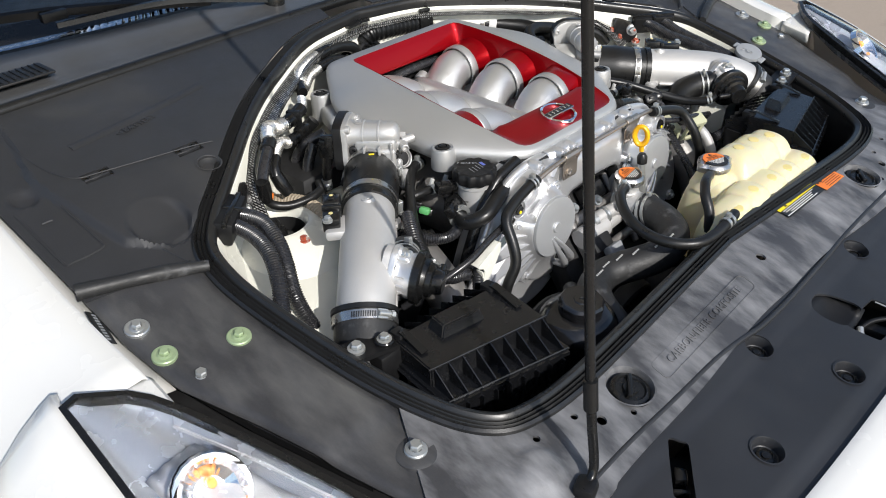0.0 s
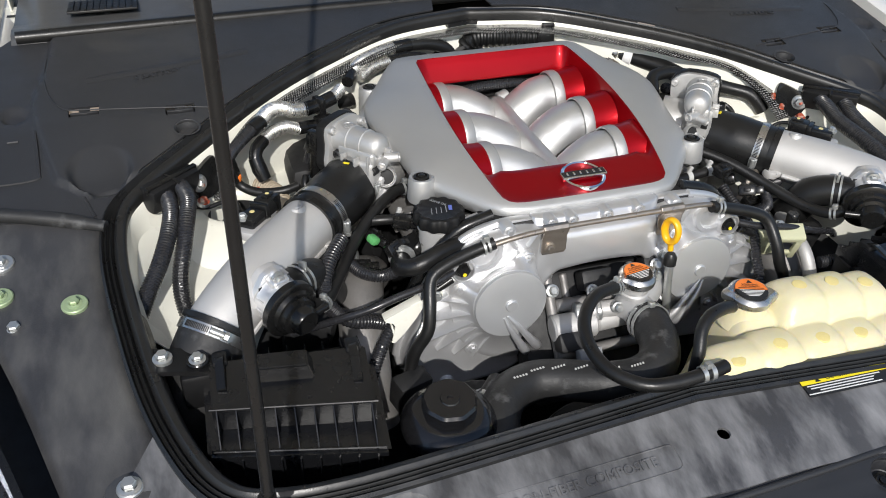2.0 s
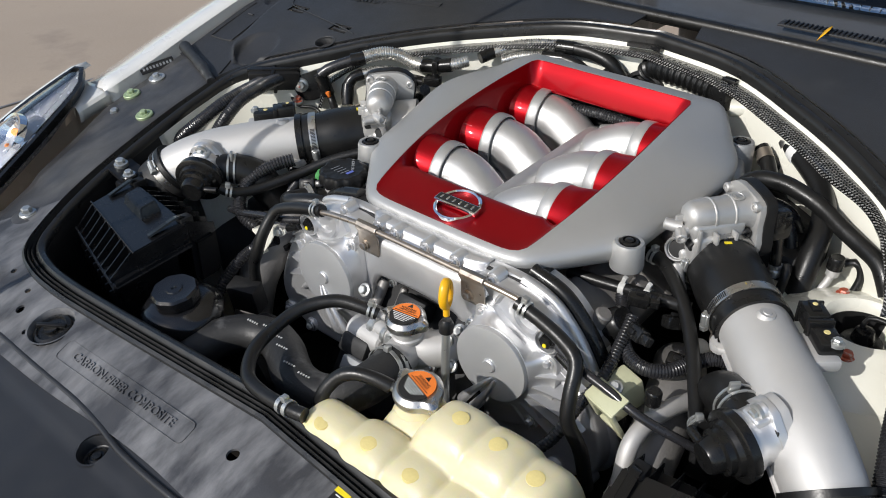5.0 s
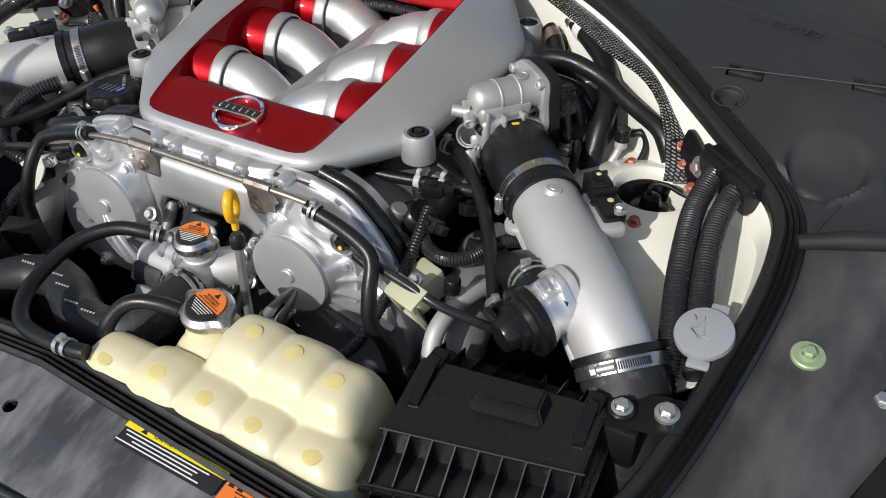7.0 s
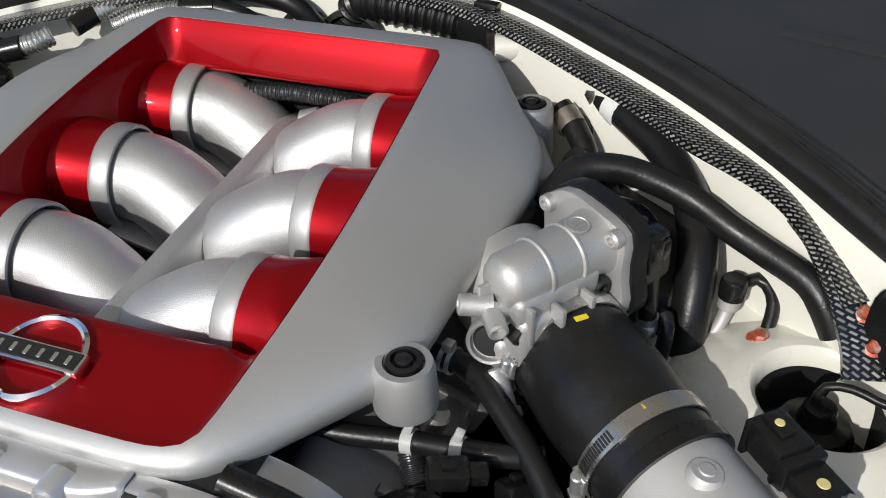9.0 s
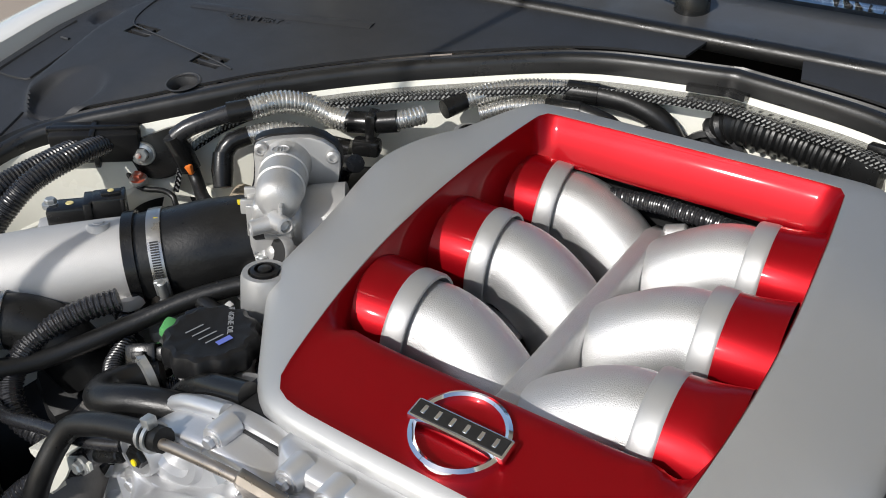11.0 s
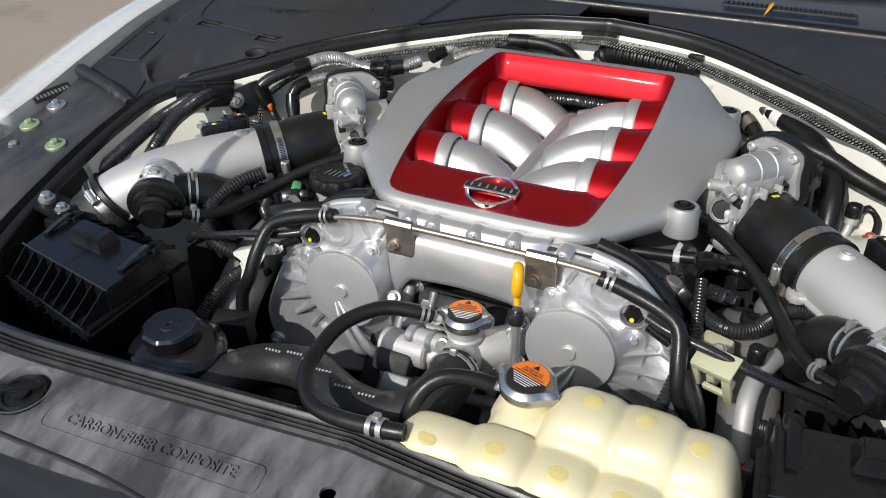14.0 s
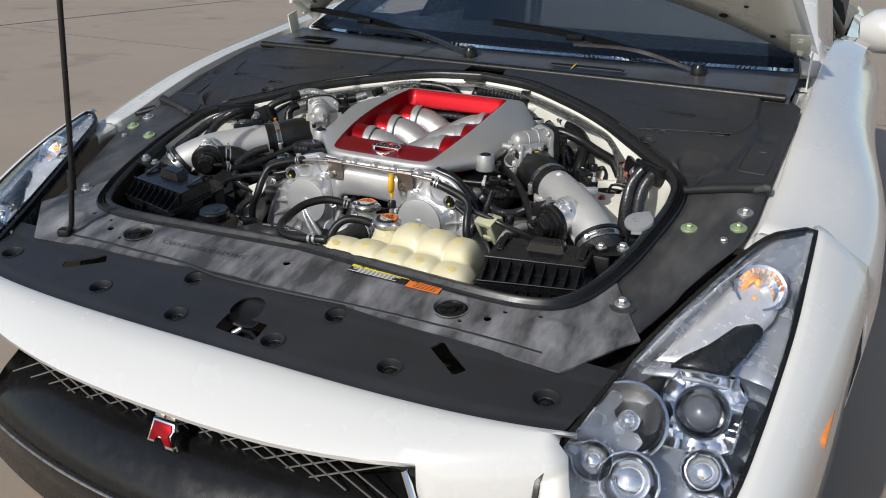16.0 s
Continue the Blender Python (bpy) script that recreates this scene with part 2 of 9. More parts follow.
# ---------------------------------------------------------------- materials
def material(name, colour, rough=0.5, metal=0.0, var=0.12, scale=9.0, fine=260.0, bump=0.15, coat=0.0, rvar=0.1, dark=None, cover=0.0, cscale=6.0, spec=0.5, bdist=0.001, csoft=0.0, stretch=None):
    """Principled, with broad and fine variation of colour and gloss and a fine relief. dark: a second colour in patches over a share of it."""
    m = bpy.data.materials.new(name)
    m.use_nodes = True
    t = m.node_tree
    p = t.nodes["Principled BSDF"]
    p.inputs["Metallic"].default_value = metal
    p.inputs["Coat Weight"].default_value = coat
    p.inputs["Coat Roughness"].default_value = 0.06
    p.inputs["Specular IOR Level"].default_value = spec
    co = t.nodes.new("ShaderNodeTexCoord")

    def noise_at(s, detail=4.0, rough_=0.55):
        n = t.nodes.new("ShaderNodeTexNoise")
        n.inputs["Scale"].default_value, n.inputs["Detail"].default_value = s, detail
        n.inputs["Roughness"].default_value = rough_
        t.links.new(co.outputs["Object"], n.inputs["Vector"])
        return n.outputs["Fac"]

    def ramp(fac, lo, hi, a=0.3, b=0.7):
        r = t.nodes.new("ShaderNodeMapRange")
        for k, v in zip(("From Min", "From Max", "To Min", "To Max"), (a, b, lo, hi)):
            r.inputs[k].default_value = v
        t.links.new(fac, r.inputs["Value"])
        return r.outputs["Result"]

    broad, small = noise_at(scale), noise_at(fine, 3.0)
    mix = t.nodes.new("ShaderNodeMix")
    mix.data_type = "RGBA"
    mix.inputs["A"].default_value = (*[c * (1 - var) for c in colour], 1)
    mix.inputs["B"].default_value = (*[min(1, c * (1 + var)) for c in colour], 1)
    add = t.nodes.new("ShaderNodeMath")
    add.operation = "MULTIPLY_ADD"
    add.inputs[1].default_value = 0.4
    t.links.new(small, add.inputs[0])
    t.links.new(ramp(broad, 0, 0.6), add.inputs[2])
    t.links.new(add.outputs[0], mix.inputs["Factor"])
    out = mix.outputs["Result"]
    if dark:
        patch = t.nodes.new("ShaderNodeMix")
        patch.data_type = "RGBA"
        patch.inputs["B"].default_value = (*dark, 1)
        t.links.new(out, patch.inputs["A"])
        where = noise_at(cscale, 5.0, 0.6)
        if stretch:
            mp = t.nodes.new("ShaderNodeMapping")
            mp.inputs["Scale"].default_value = stretch
            mp.inputs["Rotation"].default_value = (0, 0, 0.5)
            t.links.new(co.outputs["Object"], mp.inputs["Vector"])
            t.links.new(mp.outputs["Vector"], where.node.inputs["Vector"])
        t.links.new(ramp(where, 0, 1, 0.62 - cover * 0.3 - csoft, 0.72 - cover * 0.2 + csoft), patch.inputs["Factor"])
        out = patch.outputs["Result"]
    t.links.new(out, p.inputs["Base Color"])
    t.links.new(ramp(noise_at(scale * 3.1), max(0.02, rough - rvar), min(1, rough + rvar)), p.inputs["Roughness"])
    if bump:
        b = t.nodes.new("ShaderNodeBump")
        b.inputs["Strength"].default_value, b.inputs["Distance"].default_value = bump, bdist
        t.links.new(small, b.inputs["Height"])
        t.links.new(b.outputs[0], p.inputs["Normal"])
    return m


M_white = material("pearl_white_paint", (0.70, 0.69, 0.655), 0.25, 0, 0.02, 3, 500, 0.02, coat=1.0, rvar=0.05)
M_cream = material("cream_body_paint", (0.79, 0.78, 0.69), 0.32, 0, 0.05, 5, 300, 0.05, coat=0.35)
M_black = material("black_plastic", (0.009, 0.009, 0.0095), 0.42, 0, 0.25, 12, 1200, 0.3, rvar=0.1, spec=0.3, bdist=0.0004)
M_blacks = material("smooth_black_plastic", (0.009, 0.009, 0.009), 0.26, 0, 0.2, 12, 500, 0.08, rvar=0.08, spec=0.4)
M_panel = material("dark_grained_cowl_plastic", (0.029, 0.0295, 0.0315), 0.46, 0, 0.2, 7, 1100, 0.4, rvar=0.06, dark=(0.04, 0.0395, 0.039), cover=0.2, cscale=5, spec=0.35)
M_comp = material("weathered_carbon_composite", (0.050, 0.050, 0.053), 0.40, 0, 0.3, 9, 420, 0.2, rvar=0.12, dark=(0.275, 0.275, 0.28), cover=0.46, cscale=13, csoft=0.11, spec=0.5, stretch=(1.5, 0.5, 1.0))
M_compside = material("scuffed_carbon_composite", (0.040, 0.040, 0.042), 0.40, 0, 0.3, 9, 420, 0.2, rvar=0.12, dark=(0.10, 0.098, 0.094), cover=0.36, cscale=13, csoft=0.10, spec=0.45, stretch=(1.4, 0.5, 1.0))
M_under = material("satin_black_cover_plastic", (0.024, 0.0248, 0.0275), 0.42, 0, 0.25, 8, 1200, 0.25, rvar=0.08, spec=0.4, bdist=0.0003)
M_tan = material("aged_tan_plastic", (0.36, 0.30, 0.22), 0.5, 0, 0.2, 12, 600, 0.15, spec=0.4)
M_airbox = material("air_box_plastic", (0.0065, 0.0068, 0.0078), 0.25, 0, 0.2, 12, 900, 0.15, rvar=0.06, spec=0.6, bdist=0.0003)
M_cowltop = material("grey_cowl_top_plastic", (0.075, 0.075, 0.075), 0.36, 0, 0.15, 8, 1000, 0.3, rvar=0.06, bdist=0.0003)
M_clip = material("pale_nylon", (0.50, 0.50, 0.48), 0.45, 0, 0.05, 30, 300, 0.05)
M_seal = material("ribbed_black_rubber", (0.013, 0.013, 0.013), 0.34, 0, 0.25, 14, 500, 0.1, spec=0.5)
M_rubber = material("black_rubber_hose", (0.010, 0.010, 0.010), 0.36, 0, 0.3, 18, 400, 0.2, spec=0.4)
M_rubberdull = material("dusty_black_rubber", (0.018, 0.018, 0.018), 0.55, 0, 0.3, 18, 300, 0.3, dark=(0.07, 0.07, 0.07), cover=0.15, cscale=30)
M_conduit = material("grey_black_conduit", (0.020, 0.020, 0.022), 0.26, 0, 0.2, 20, 400, 0.1)
M_silver = material("silver_metallic_paint", (0.44, 0.44, 0.435), 0.47, 0.6, 0.05, 6, 2600, 0.35, rvar=0.03, bdist=0.0004)
M_runner = material("sand_cast_silver", (0.60, 0.60, 0.595), 0.40, 0.75, 0.12, 8, 1300, 0.8, rvar=0.08, bdist=0.00055)
M_red = material("candy_red_paint", (0.30, 0.0015, 0.006), 0.40, 0.62, 0.05, 8, 900, 0.03, coat=0.28, rvar=0.03, spec=0.15)
M_alu = material("bright_cast_aluminium", (0.660, 0.660, 0.665), 0.36, 0.72, 0.08, 12, 1600, 0.35, rvar=0.06, bdist=0.0004)
M_throttle = material("grey_die_cast_aluminium", (0.50, 0.495, 0.485), 0.44, 0.6, 0.12, 14, 1300, 0.6, rvar=0.08, bdist=0.0005)
M_disc = material("satin_pressed_steel", (0.572, 0.578, 0.583), 0.42, 0.6, 0.05, 14, 2200, 0.3, rvar=0.04, bdist=0.0003)
M_pipe = material("blasted_aluminium_pipe", (0.53, 0.52, 0.505), 0.55, 0.45, 0.08, 9, 1600, 0.5, rvar=0.05, bdist=0.0004)
M_steel = material("bare_steel", (0.52, 0.51, 0.49), 0.3, 0.95, 0.1, 20, 400, 0.1)
M_zinc = material("zinc_plated_steel", (0.48, 0.49, 0.48), 0.36, 0.75, 0.08, 30, 500, 0.1)
M_green = material("pale_green_passivated_zinc", (0.34, 0.43, 0.25), 0.45, 0.35, 0.1, 40, 500, 0.1)
M_chrome = material("chrome", (0.86, 0.86, 0.87), 0.06, 1.0, 0.02, 10, 300, 0.0, rvar=0.02)
M_bronze = material("brown_zinc_bracket", (0.40, 0.35, 0.30), 0.36, 0.85, 0.1, 40, 400, 0.1)
M_tank = material("cream_translucent_plastic", (0.68, 0.62, 0.41), 0.4, 0, 0.04, 14, 260, 0.12, dark=(0.72, 0.64, 0.34), cover=0.1, cscale=14)
M_tank.node_tree.nodes["Principled BSDF"].inputs["Subsurface Weight"].default_value = 0.5
M_tank.node_tree.nodes["Principled BSDF"].inputs["Subsurface Radius"].default_value = (0.02, 0.014, 0.005)
M_tankspot = material("amber_gate_mark", (0.72, 0.60, 0.25), 0.45, 0, 0.1, 60, 300, 0.2)
M_yellow = material("yellow_plastic", (0.80, 0.42, 0.01), 0.35, 0, 0.05, 20, 300, 0.05)
M_orange = material("orange_label", (0.80, 0.20, 0.03), 0.42, 0, 0.05, 30, 300, 0.03)
M_lyellow = material("yellow_label", (0.85, 0.68, 0.02), 0.42, 0, 0.04, 30, 300, 0.03)
M_ink = material("black_print", (0.015, 0.015, 0.015), 0.45, 0, 0.1, 30, 300, 0.03)
M_paper = material("white_print", (0.75, 0.75, 0.74), 0.5, 0, 0.05, 30, 300, 0.03)
M_grey = material("grey_plastic", (0.27, 0.28, 0.29), 0.45, 0, 0.06, 20, 500, 0.2)
M_amber = material("amber_lens", (0.75, 0.26, 0.06), 0.2, 0, 0.08, 30, 200, 0.3, coat=0.6)
# near-black: dark metal parts, and fills that stand in for deep shade
M_dark = material("dark_metal_and_shade_fill", (0.010, 0.010, 0.0105), 0.6, 0.0, 0.4, 14, 200, 0.3)
M_greydull = material("dull_grey_casting", (0.24, 0.23, 0.22), 0.5, 0.5, 0.2, 20, 250, 0.4)
M_khaki = material("khaki_painted_bracket", (0.50, 0.50, 0.33), 0.4, 0.0, 0.08, 25, 300, 0.15)
M_foil = material("aluminium_heat_sleeve", (0.68, 0.67, 0.64), 0.28, 0.9, 0.12, 40, 300, 0.4)
M_redb = material("orange_red_bolt_lacquer", (0.44, 0.085, 0.04), 0.42, 0.2, 0.15, 60, 300, 0.2, dark=(0.46, 0.40, 0.36), cover=0.45, cscale=110)
M_gclip = material("green_plastic", (0.10, 0.36, 0.12), 0.4)


def carbon_weave():
    m = material("carbon_twill", (0.02, 0.02, 0.021), 0.22, 0.0, 0.1, 20, 300, 0.0, coat=0.5)
    t = m.node_tree
    p = t.nodes["Principled BSDF"]
    uvn = t.nodes.new("ShaderNodeTexCoord")
    mp = t.nodes.new("ShaderNodeMapping")
    mp.inputs["Scale"].default_value = (1 / 0.0068, 1 / 0.0068, 1)
    mp.inputs["Rotation"].default_value = (0, 0, radians(45))
    br = t.nodes.new("ShaderNodeTexBrick")
    br.offset, br.squash = 0.5, 1.0
    for k, v in (("Scale", 1.0), ("Mortar Size", 0.17), ("Brick Width", 1.0), ("Row Height", 0.55), ("Mortar Smooth", 0.25)):
        br.inputs[k].default_value = v
    br.inputs["Color1"].default_value = (0.36, 0.36, 0.35, 1)
    br.inputs["Color2"].default_value = (0.10, 0.10, 0.098, 1)
    br.inputs["Mortar"].default_value = (0.006, 0.006, 0.006, 1)
    t.links.new(uvn.outputs["UV"], mp.inputs["Vector"])
    t.links.new(mp.outputs["Vector"], br.inputs["Vector"])
    t.links.new(br.outputs["Color"], p.inputs["Base Color"])
    b = t.nodes.new("ShaderNodeBump")
    b.inputs["Strength"].default_value, b.inputs["Distance"].default_value = 0.6, 0.0008
    t.links.new(br.outputs["Fac"], b.inputs["Height"])
    b.invert = True
    t.links.new(b.outputs[0], p.inputs["Normal"])
    return m


def clear(name, colour, rough, ior=1.45):
    m = bpy.data.materials.new(name)
    m.use_nodes = True
    p = m.node_tree.nodes["Principled BSDF"]
    p.inputs["Base Color"].default_value = (*colour, 1)
    p.inputs["Roughness"].default_value = rough
    p.inputs["Transmission Weight"].default_value = 1.0
    p.inputs["IOR"].default_value = ior
    return m


M_carbon = carbon_weave()
M_glass = clear("tinted_windscreen_glass", (0.62, 0.72, 0.78), 0.0)
M_lens = clear("clear_headlight_lens", (0.97, 0.98, 0.99), 0.0, 1.3)


def concrete():
    m = material("tan_concrete", (0.40, 0.315, 0.235), 0.8, 0, 0.1, 0.7, 60, 0.25, dark=(0.30, 0.235, 0.18), cover=0.2, cscale=1.4, bdist=0.004)
    return m


M_ground = concrete()

# ---------------------------------------------------------------- ground
bm = B()
grid(bm, [[(x, y, 0) for x in (-400, -6.2, -6.19, 400)] for y in (-400, 400)])
ground = tagged(new("ground", to_mesh("ground", bm, M_ground)), "sunlit tan concrete yard with thin joints", "ground", kind="structure")
for k, (a, b) in enumerate((((-3.1, -60), (-3.1, 60)), ((-9.0, -60), (-9.0, 60)), ((-60, 5.6), (60, 5.6)), ((-60, 11.5), (60, 11.5)))):
    bm = B()
    horizontal = a[1] == b[1]
    box(bm, ((a[0] + b[0]) / 2, (a[1] + b[1]) / 2, 0.001), (120 if horizontal else 0.014, 0.014 if horizontal else 120, 0.01 + 0.001 * k))
    j = part("joint", bm, M_greydull, ORIGIN.setdefault(ground.name, Vector()) and ground or ground)

# ---------------------------------------------------------------- height of the deck round the bay
SY = (-0.9, -0.6, -0.44, -0.37, -0.27, 0, 0.09, 0.34, 0.53, 0.6, 0.8, 1.2)
SZ = (0.66, 0.715, 0.742, 0.767, 0.785, 0.85, 0.871, 0.945, 0.985, 1.0, 1.04, 1.12)


def deck(y):
    return float(np.interp(y, SY, SZ))


SEAL_HALF = [(0.0, -0.312), (0.15, -0.322), (0.3, -0.332), (0.42, -0.338), (0.5, -0.333), (0.556, -0.312), (0.596, -0.255), (0.632, -0.148), (0.66, 0.018), (0.664, 0.11), (0.652, 0.165), (0.615, 0.212), (0.56, 0.262), (0.5, 0.316), (0.40, 0.405), (0.30, 0.476), (0.16, 0.553), (0.0, 0.583)]
half = [Vector((x, y, 0)) for x, y in SEAL_HALF]
line = even(spline(half, 8), 0.012)
line[0].x = line[-1].x = 0
SEAL = [(p.x, p.y) for p in line]
SEAL = SEAL + [(-x, y) for x, y in reversed(SEAL[1:-1])]


def inset(poly, d):
    """The outline moved inwards by d (it runs anticlockwise)."""
    out = []
    n = len(poly)
    for i in range(n):
        a, b = Vector(poly[i - 1]), Vector(poly[(i + 1) % n])
        t = (b - a).normalized()
        out.append((poly[i][0] - t.y * d, poly[i][1] + t.x * d))
    return out


# rubber seal, ribbed flange and bulb
seal = thing("bonnet_seal", (0, -0.3, 0.75), "ribbed black rubber seal round the engine bay", "seal")
bm = B()
sect = [(0.004, -0.004), (0.004, 0.003), (0.0005, 0.0062), (-0.0022, 0.001), (-0.005, 0.0066), (-0.008, 0.001), (-0.011, 0.007), (-0.014, 0.002), (-0.016, 0.006), (-0.02, 0.0100), (-0.026, 0.0095), (-0.03, 0.006), (-0.031, 0.0), (-0.029, -0.012), (-0.02, -0.006)]
sect = [(-a, b) for a, b in sect]
flange_s = sect[:8] + [(0.016, -0.003)]
bulb_s = [(0.0145, 0.0)] + sect[8:14] + [(0.02, -0.006)]
seal_line = [Vector((x, y, deck(y))) for x, y in SEAL]
sweep(bm, seal_line, flange_s, closed=True, up=(0, 0, 1))
part("ribbed_flange", bm, M_seal, seal, sharp=25)
bm = B()
sweep(bm, seal_line, bulb_s, closed=True, up=(0, 0, 1))
part("bulb", bm, M_seal, seal, sharp=40)

# ---------------------------------------------------------------- car body
car = thing("car", (0, 0.4, 0), "pearl white sports coupe with its bonnet propped open", "car")
# flange under the seal and the walls of the bay: painted at the rear, black at the front
for name, keep, mt, lab in (("bay_wall", lambda y: y > -0.03, M_cream, "cream painted bay wall"), ("bay_front", lambda y: y <= -0.01, M_black, "black bay front lining")):
    ids = [i for i, (x, y) in enumerate(SEAL) if keep(y)]
    if name == "bay_front":
        ids = sorted(ids, key=lambda i: (SEAL[i][0] >= 0, i if SEAL[i][0] >= 0 else i)) and [i for i in ids if SEAL[i][0] < 0] + [i for i in ids if SEAL[i][0] >= 0]
    bm = B()
    rows = []
    for d, dz in ((0.012, -0.002), (0.03, -0.006), (0.036, -0.02), (0.045, -0.10), (0.06, -0.3), (0.10, -0.42)):
        ring_ = inset(SEAL, d)
        rows.append([(ring_[i][0], ring_[i][1], deck(ring_[i][1]) + dz) for i in ids])
    grid(bm, rows)
    shell(part(name, bm, mt, car, lab), 0.0015)
bm = B()
ring_ = inset(SEAL, 0.034)
gap = sorted([(x, y) for x, y in ring_ if y > 0.4 and -0.045 < x < 0.025])
sweep(bm, [Vector((x, y, deck(y) - 0.004)) for x, y in gap], [(-0.008, -0.003), (0.008, -0.003), (0.008, 0.003), (-0.008, 0.003)], up=(0, 0, 1))
part("flange_tape", bm, M_blacks, car, "black tape on the rear flange")
# bottom of the bay, its shade put into the near-black colour
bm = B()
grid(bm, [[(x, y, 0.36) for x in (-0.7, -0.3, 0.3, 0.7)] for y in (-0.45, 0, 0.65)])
part("undertray", bm, M_dark, car, "undertray coloured near-black for shade")
# dark cross wall behind the radiator
bm = B()
box(bm, (0, -0.315, 0.58), (1.1, 0.02, 0.36), bevel=0.004)
part("radiator_shroud", bm, M_black, car, "black radiator shroud")


def step01(t):
    t = min(1.0, max(0.0, t))
    return t * t * (3 - 2 * t)


def apron(s):
    """Inner wing with its spring tower."""
    bm = B()
    rows, skirt = [], []
    for y in np.linspace(-0.03, 0.52, 26):
        k = math.exp(-(((y - 0.22) / 0.16) ** 2))
        edge = np.interp(y, [-0.16, 0.02, 0.11, 0.15, 0.2, 0.25, 0.31, 0.40, 0.465, 0.52], [0.60, 0.632, 0.632, 0.622, 0.592, 0.54, 0.472, 0.372, 0.28, 0.19])
        top = 0.768 + 0.044 * k + 0.016 * step01((y - 0.0) / 0.07) * (1 - 0.6 * k) + max(0, y - 0.25) * 0.16 - max(0, -y) * 0.25
        inner = edge - (0.10 + 0.14 * k)
        rows.append([(s * (edge + 0.002), y, deck(y) - 0.03), (s * (edge - 0.012), y, top + 0.03), (s * (edge - 0.03), y, top + 0.008), (s * (edge * 0.55 + inner * 0.45), y, top), (s * (inner + 0.02), y, top), (s * (inner + 0.006), y, top - 0.006), (s * inner, y, top - 0.025), (s * (inner - 0.012), y, top - 0.07)])
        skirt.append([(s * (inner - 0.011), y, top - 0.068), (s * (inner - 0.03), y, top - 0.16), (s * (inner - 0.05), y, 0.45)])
    grid(bm, rows)
    iw = shell(part("inner_wing", bm, M_cream, car, "cream painted inner wing"), 0.002)
    bm = B()
    cyl(bm, (s * 0.483, 0.219, 0.6), (s * 0.483, 0.219, 1.0), 0.062, seg=40)
    carve(iw, bm)
    # the wing's lower part, near-black to carry the shade down in the bay
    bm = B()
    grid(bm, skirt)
    shell(part("wing_skirt", bm, M_dark, car, "lower wing skirt coloured near-black for shade"), 0.002)
    # spring tower with its open top
    bm = B()
    c = (s * 0.483, 0.217, 0.709)
    lathe(bm, [(0.150, 0.02), (0.132, 0.086), (0.105, 0.112), (0.080, 0.124), (0.066, 0.1285), (0.058, 0.133), (0.050, 0.133), (0.046, 0.129), (0.044, 0.118), (0.044, 0.07), (0, 0.07)], c, seg=40)
    tower = part("spring_tower", bm, M_cream, car, "cream spring tower with an open top")
    # near-black liner over the cream well, shade put in as colour
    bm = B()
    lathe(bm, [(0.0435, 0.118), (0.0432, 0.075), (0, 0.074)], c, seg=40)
    part("tower_well_shade", bm, M_dark, tower)
    bm = B()
    lathe(bm, [(0.028, 0.072), (0.028, 0.098), (0.024, 0.106), (0.014, 0.108), (0.011, 0.122), (0, 0.124)], c, seg=16)
    part("damper_rod", bm, M_blacks, tower)
    for dx, dy in ((-0.044, 0.052), (0.066, 0.03), (0.0, -0.069)):
        bolt(tower, (s * (0.483 + dx), 0.217 + dy, 0.834), (0, 0, 1), 0.0065, mat=M_redb)


for s in (-1, 1):
    apron(s)

# deck panels: front support, sides

def dents(x, y, marks):
    """How far the recesses press a panel down at a place."""
    d = 0.0
    for mx, my, r, depth in marks:
        q = math.hypot(x - mx, y - my)
        if q < r * 1.3:
            d = max(d, depth * step01((r * 1.3 - q) / (r * 0.35)))
    return d


SUPPORT_MARKS = [(s * a, b, r, d) for s in (-1, 1) for a, b, r, d in ((0.371, -0.374, 0.031, 0.016), (0.444, -0.382, 0.0065, 0.02), (0.467, -0.357, 0.0045, 0.012), (0.528, -0.347, 0.0045, 0.012), (0.4, -0.40, 0.004, 0.01))] + [(0.007, -0.363, 0.0075, 0.02)]
SUPPORT_BOSS = [(0.558, -0.378, 0.024, 0.006), (-0.558, -0.378, 0.024, 0.006)]


def panel_between(name, inner, outer, dz0, dz1, mat, label, steps=7, thick=0.004, lift=None):
    bm = B()
    rows = []
    for k in range(steps + 1):
        w = k / steps
        row = []
        for (x0, y0), (x1, y1) in zip(inner, outer):
            x, y = x0 + (x1 - x0) * w, y0 + (y1 - y0) * w
            row.append((x, y, deck(y) + dz0 + (dz1 - dz0) * w + (lift(x, y) if lift else 0)))
        rows.append(row)
    grid(bm, rows)
    return shell(part(name, bm, mat, deck_thing, label), thick, -1)


deck_thing = thing("radiator_support", (0, -0.38, 0.7), "black carbon fibre composite radiator support with pale scuffs", "panel")
iF = [i for i, (x, y) in enumerate(SEAL) if y < -0.2]
iF = sorted(iF, key=lambda i: SEAL[i][0])
inner = [SEAL[i] for i in iF]
inner = [(p.x, p.y) for p in even([Vector((x, y, 0)) for x, y in inner], 0.008)]
inner = [(-0.609, -0.212)] + inner + [(0.609, -0.212)] if abs(inner[0][0]) < 0.6 else inner


def front_edge(x):
    a = abs(x)
    return -0.425 - 0.03 * (a / 0.6) ** 2 + (0.003 * math.sin(a * 16) if a < 0.5 else 0)


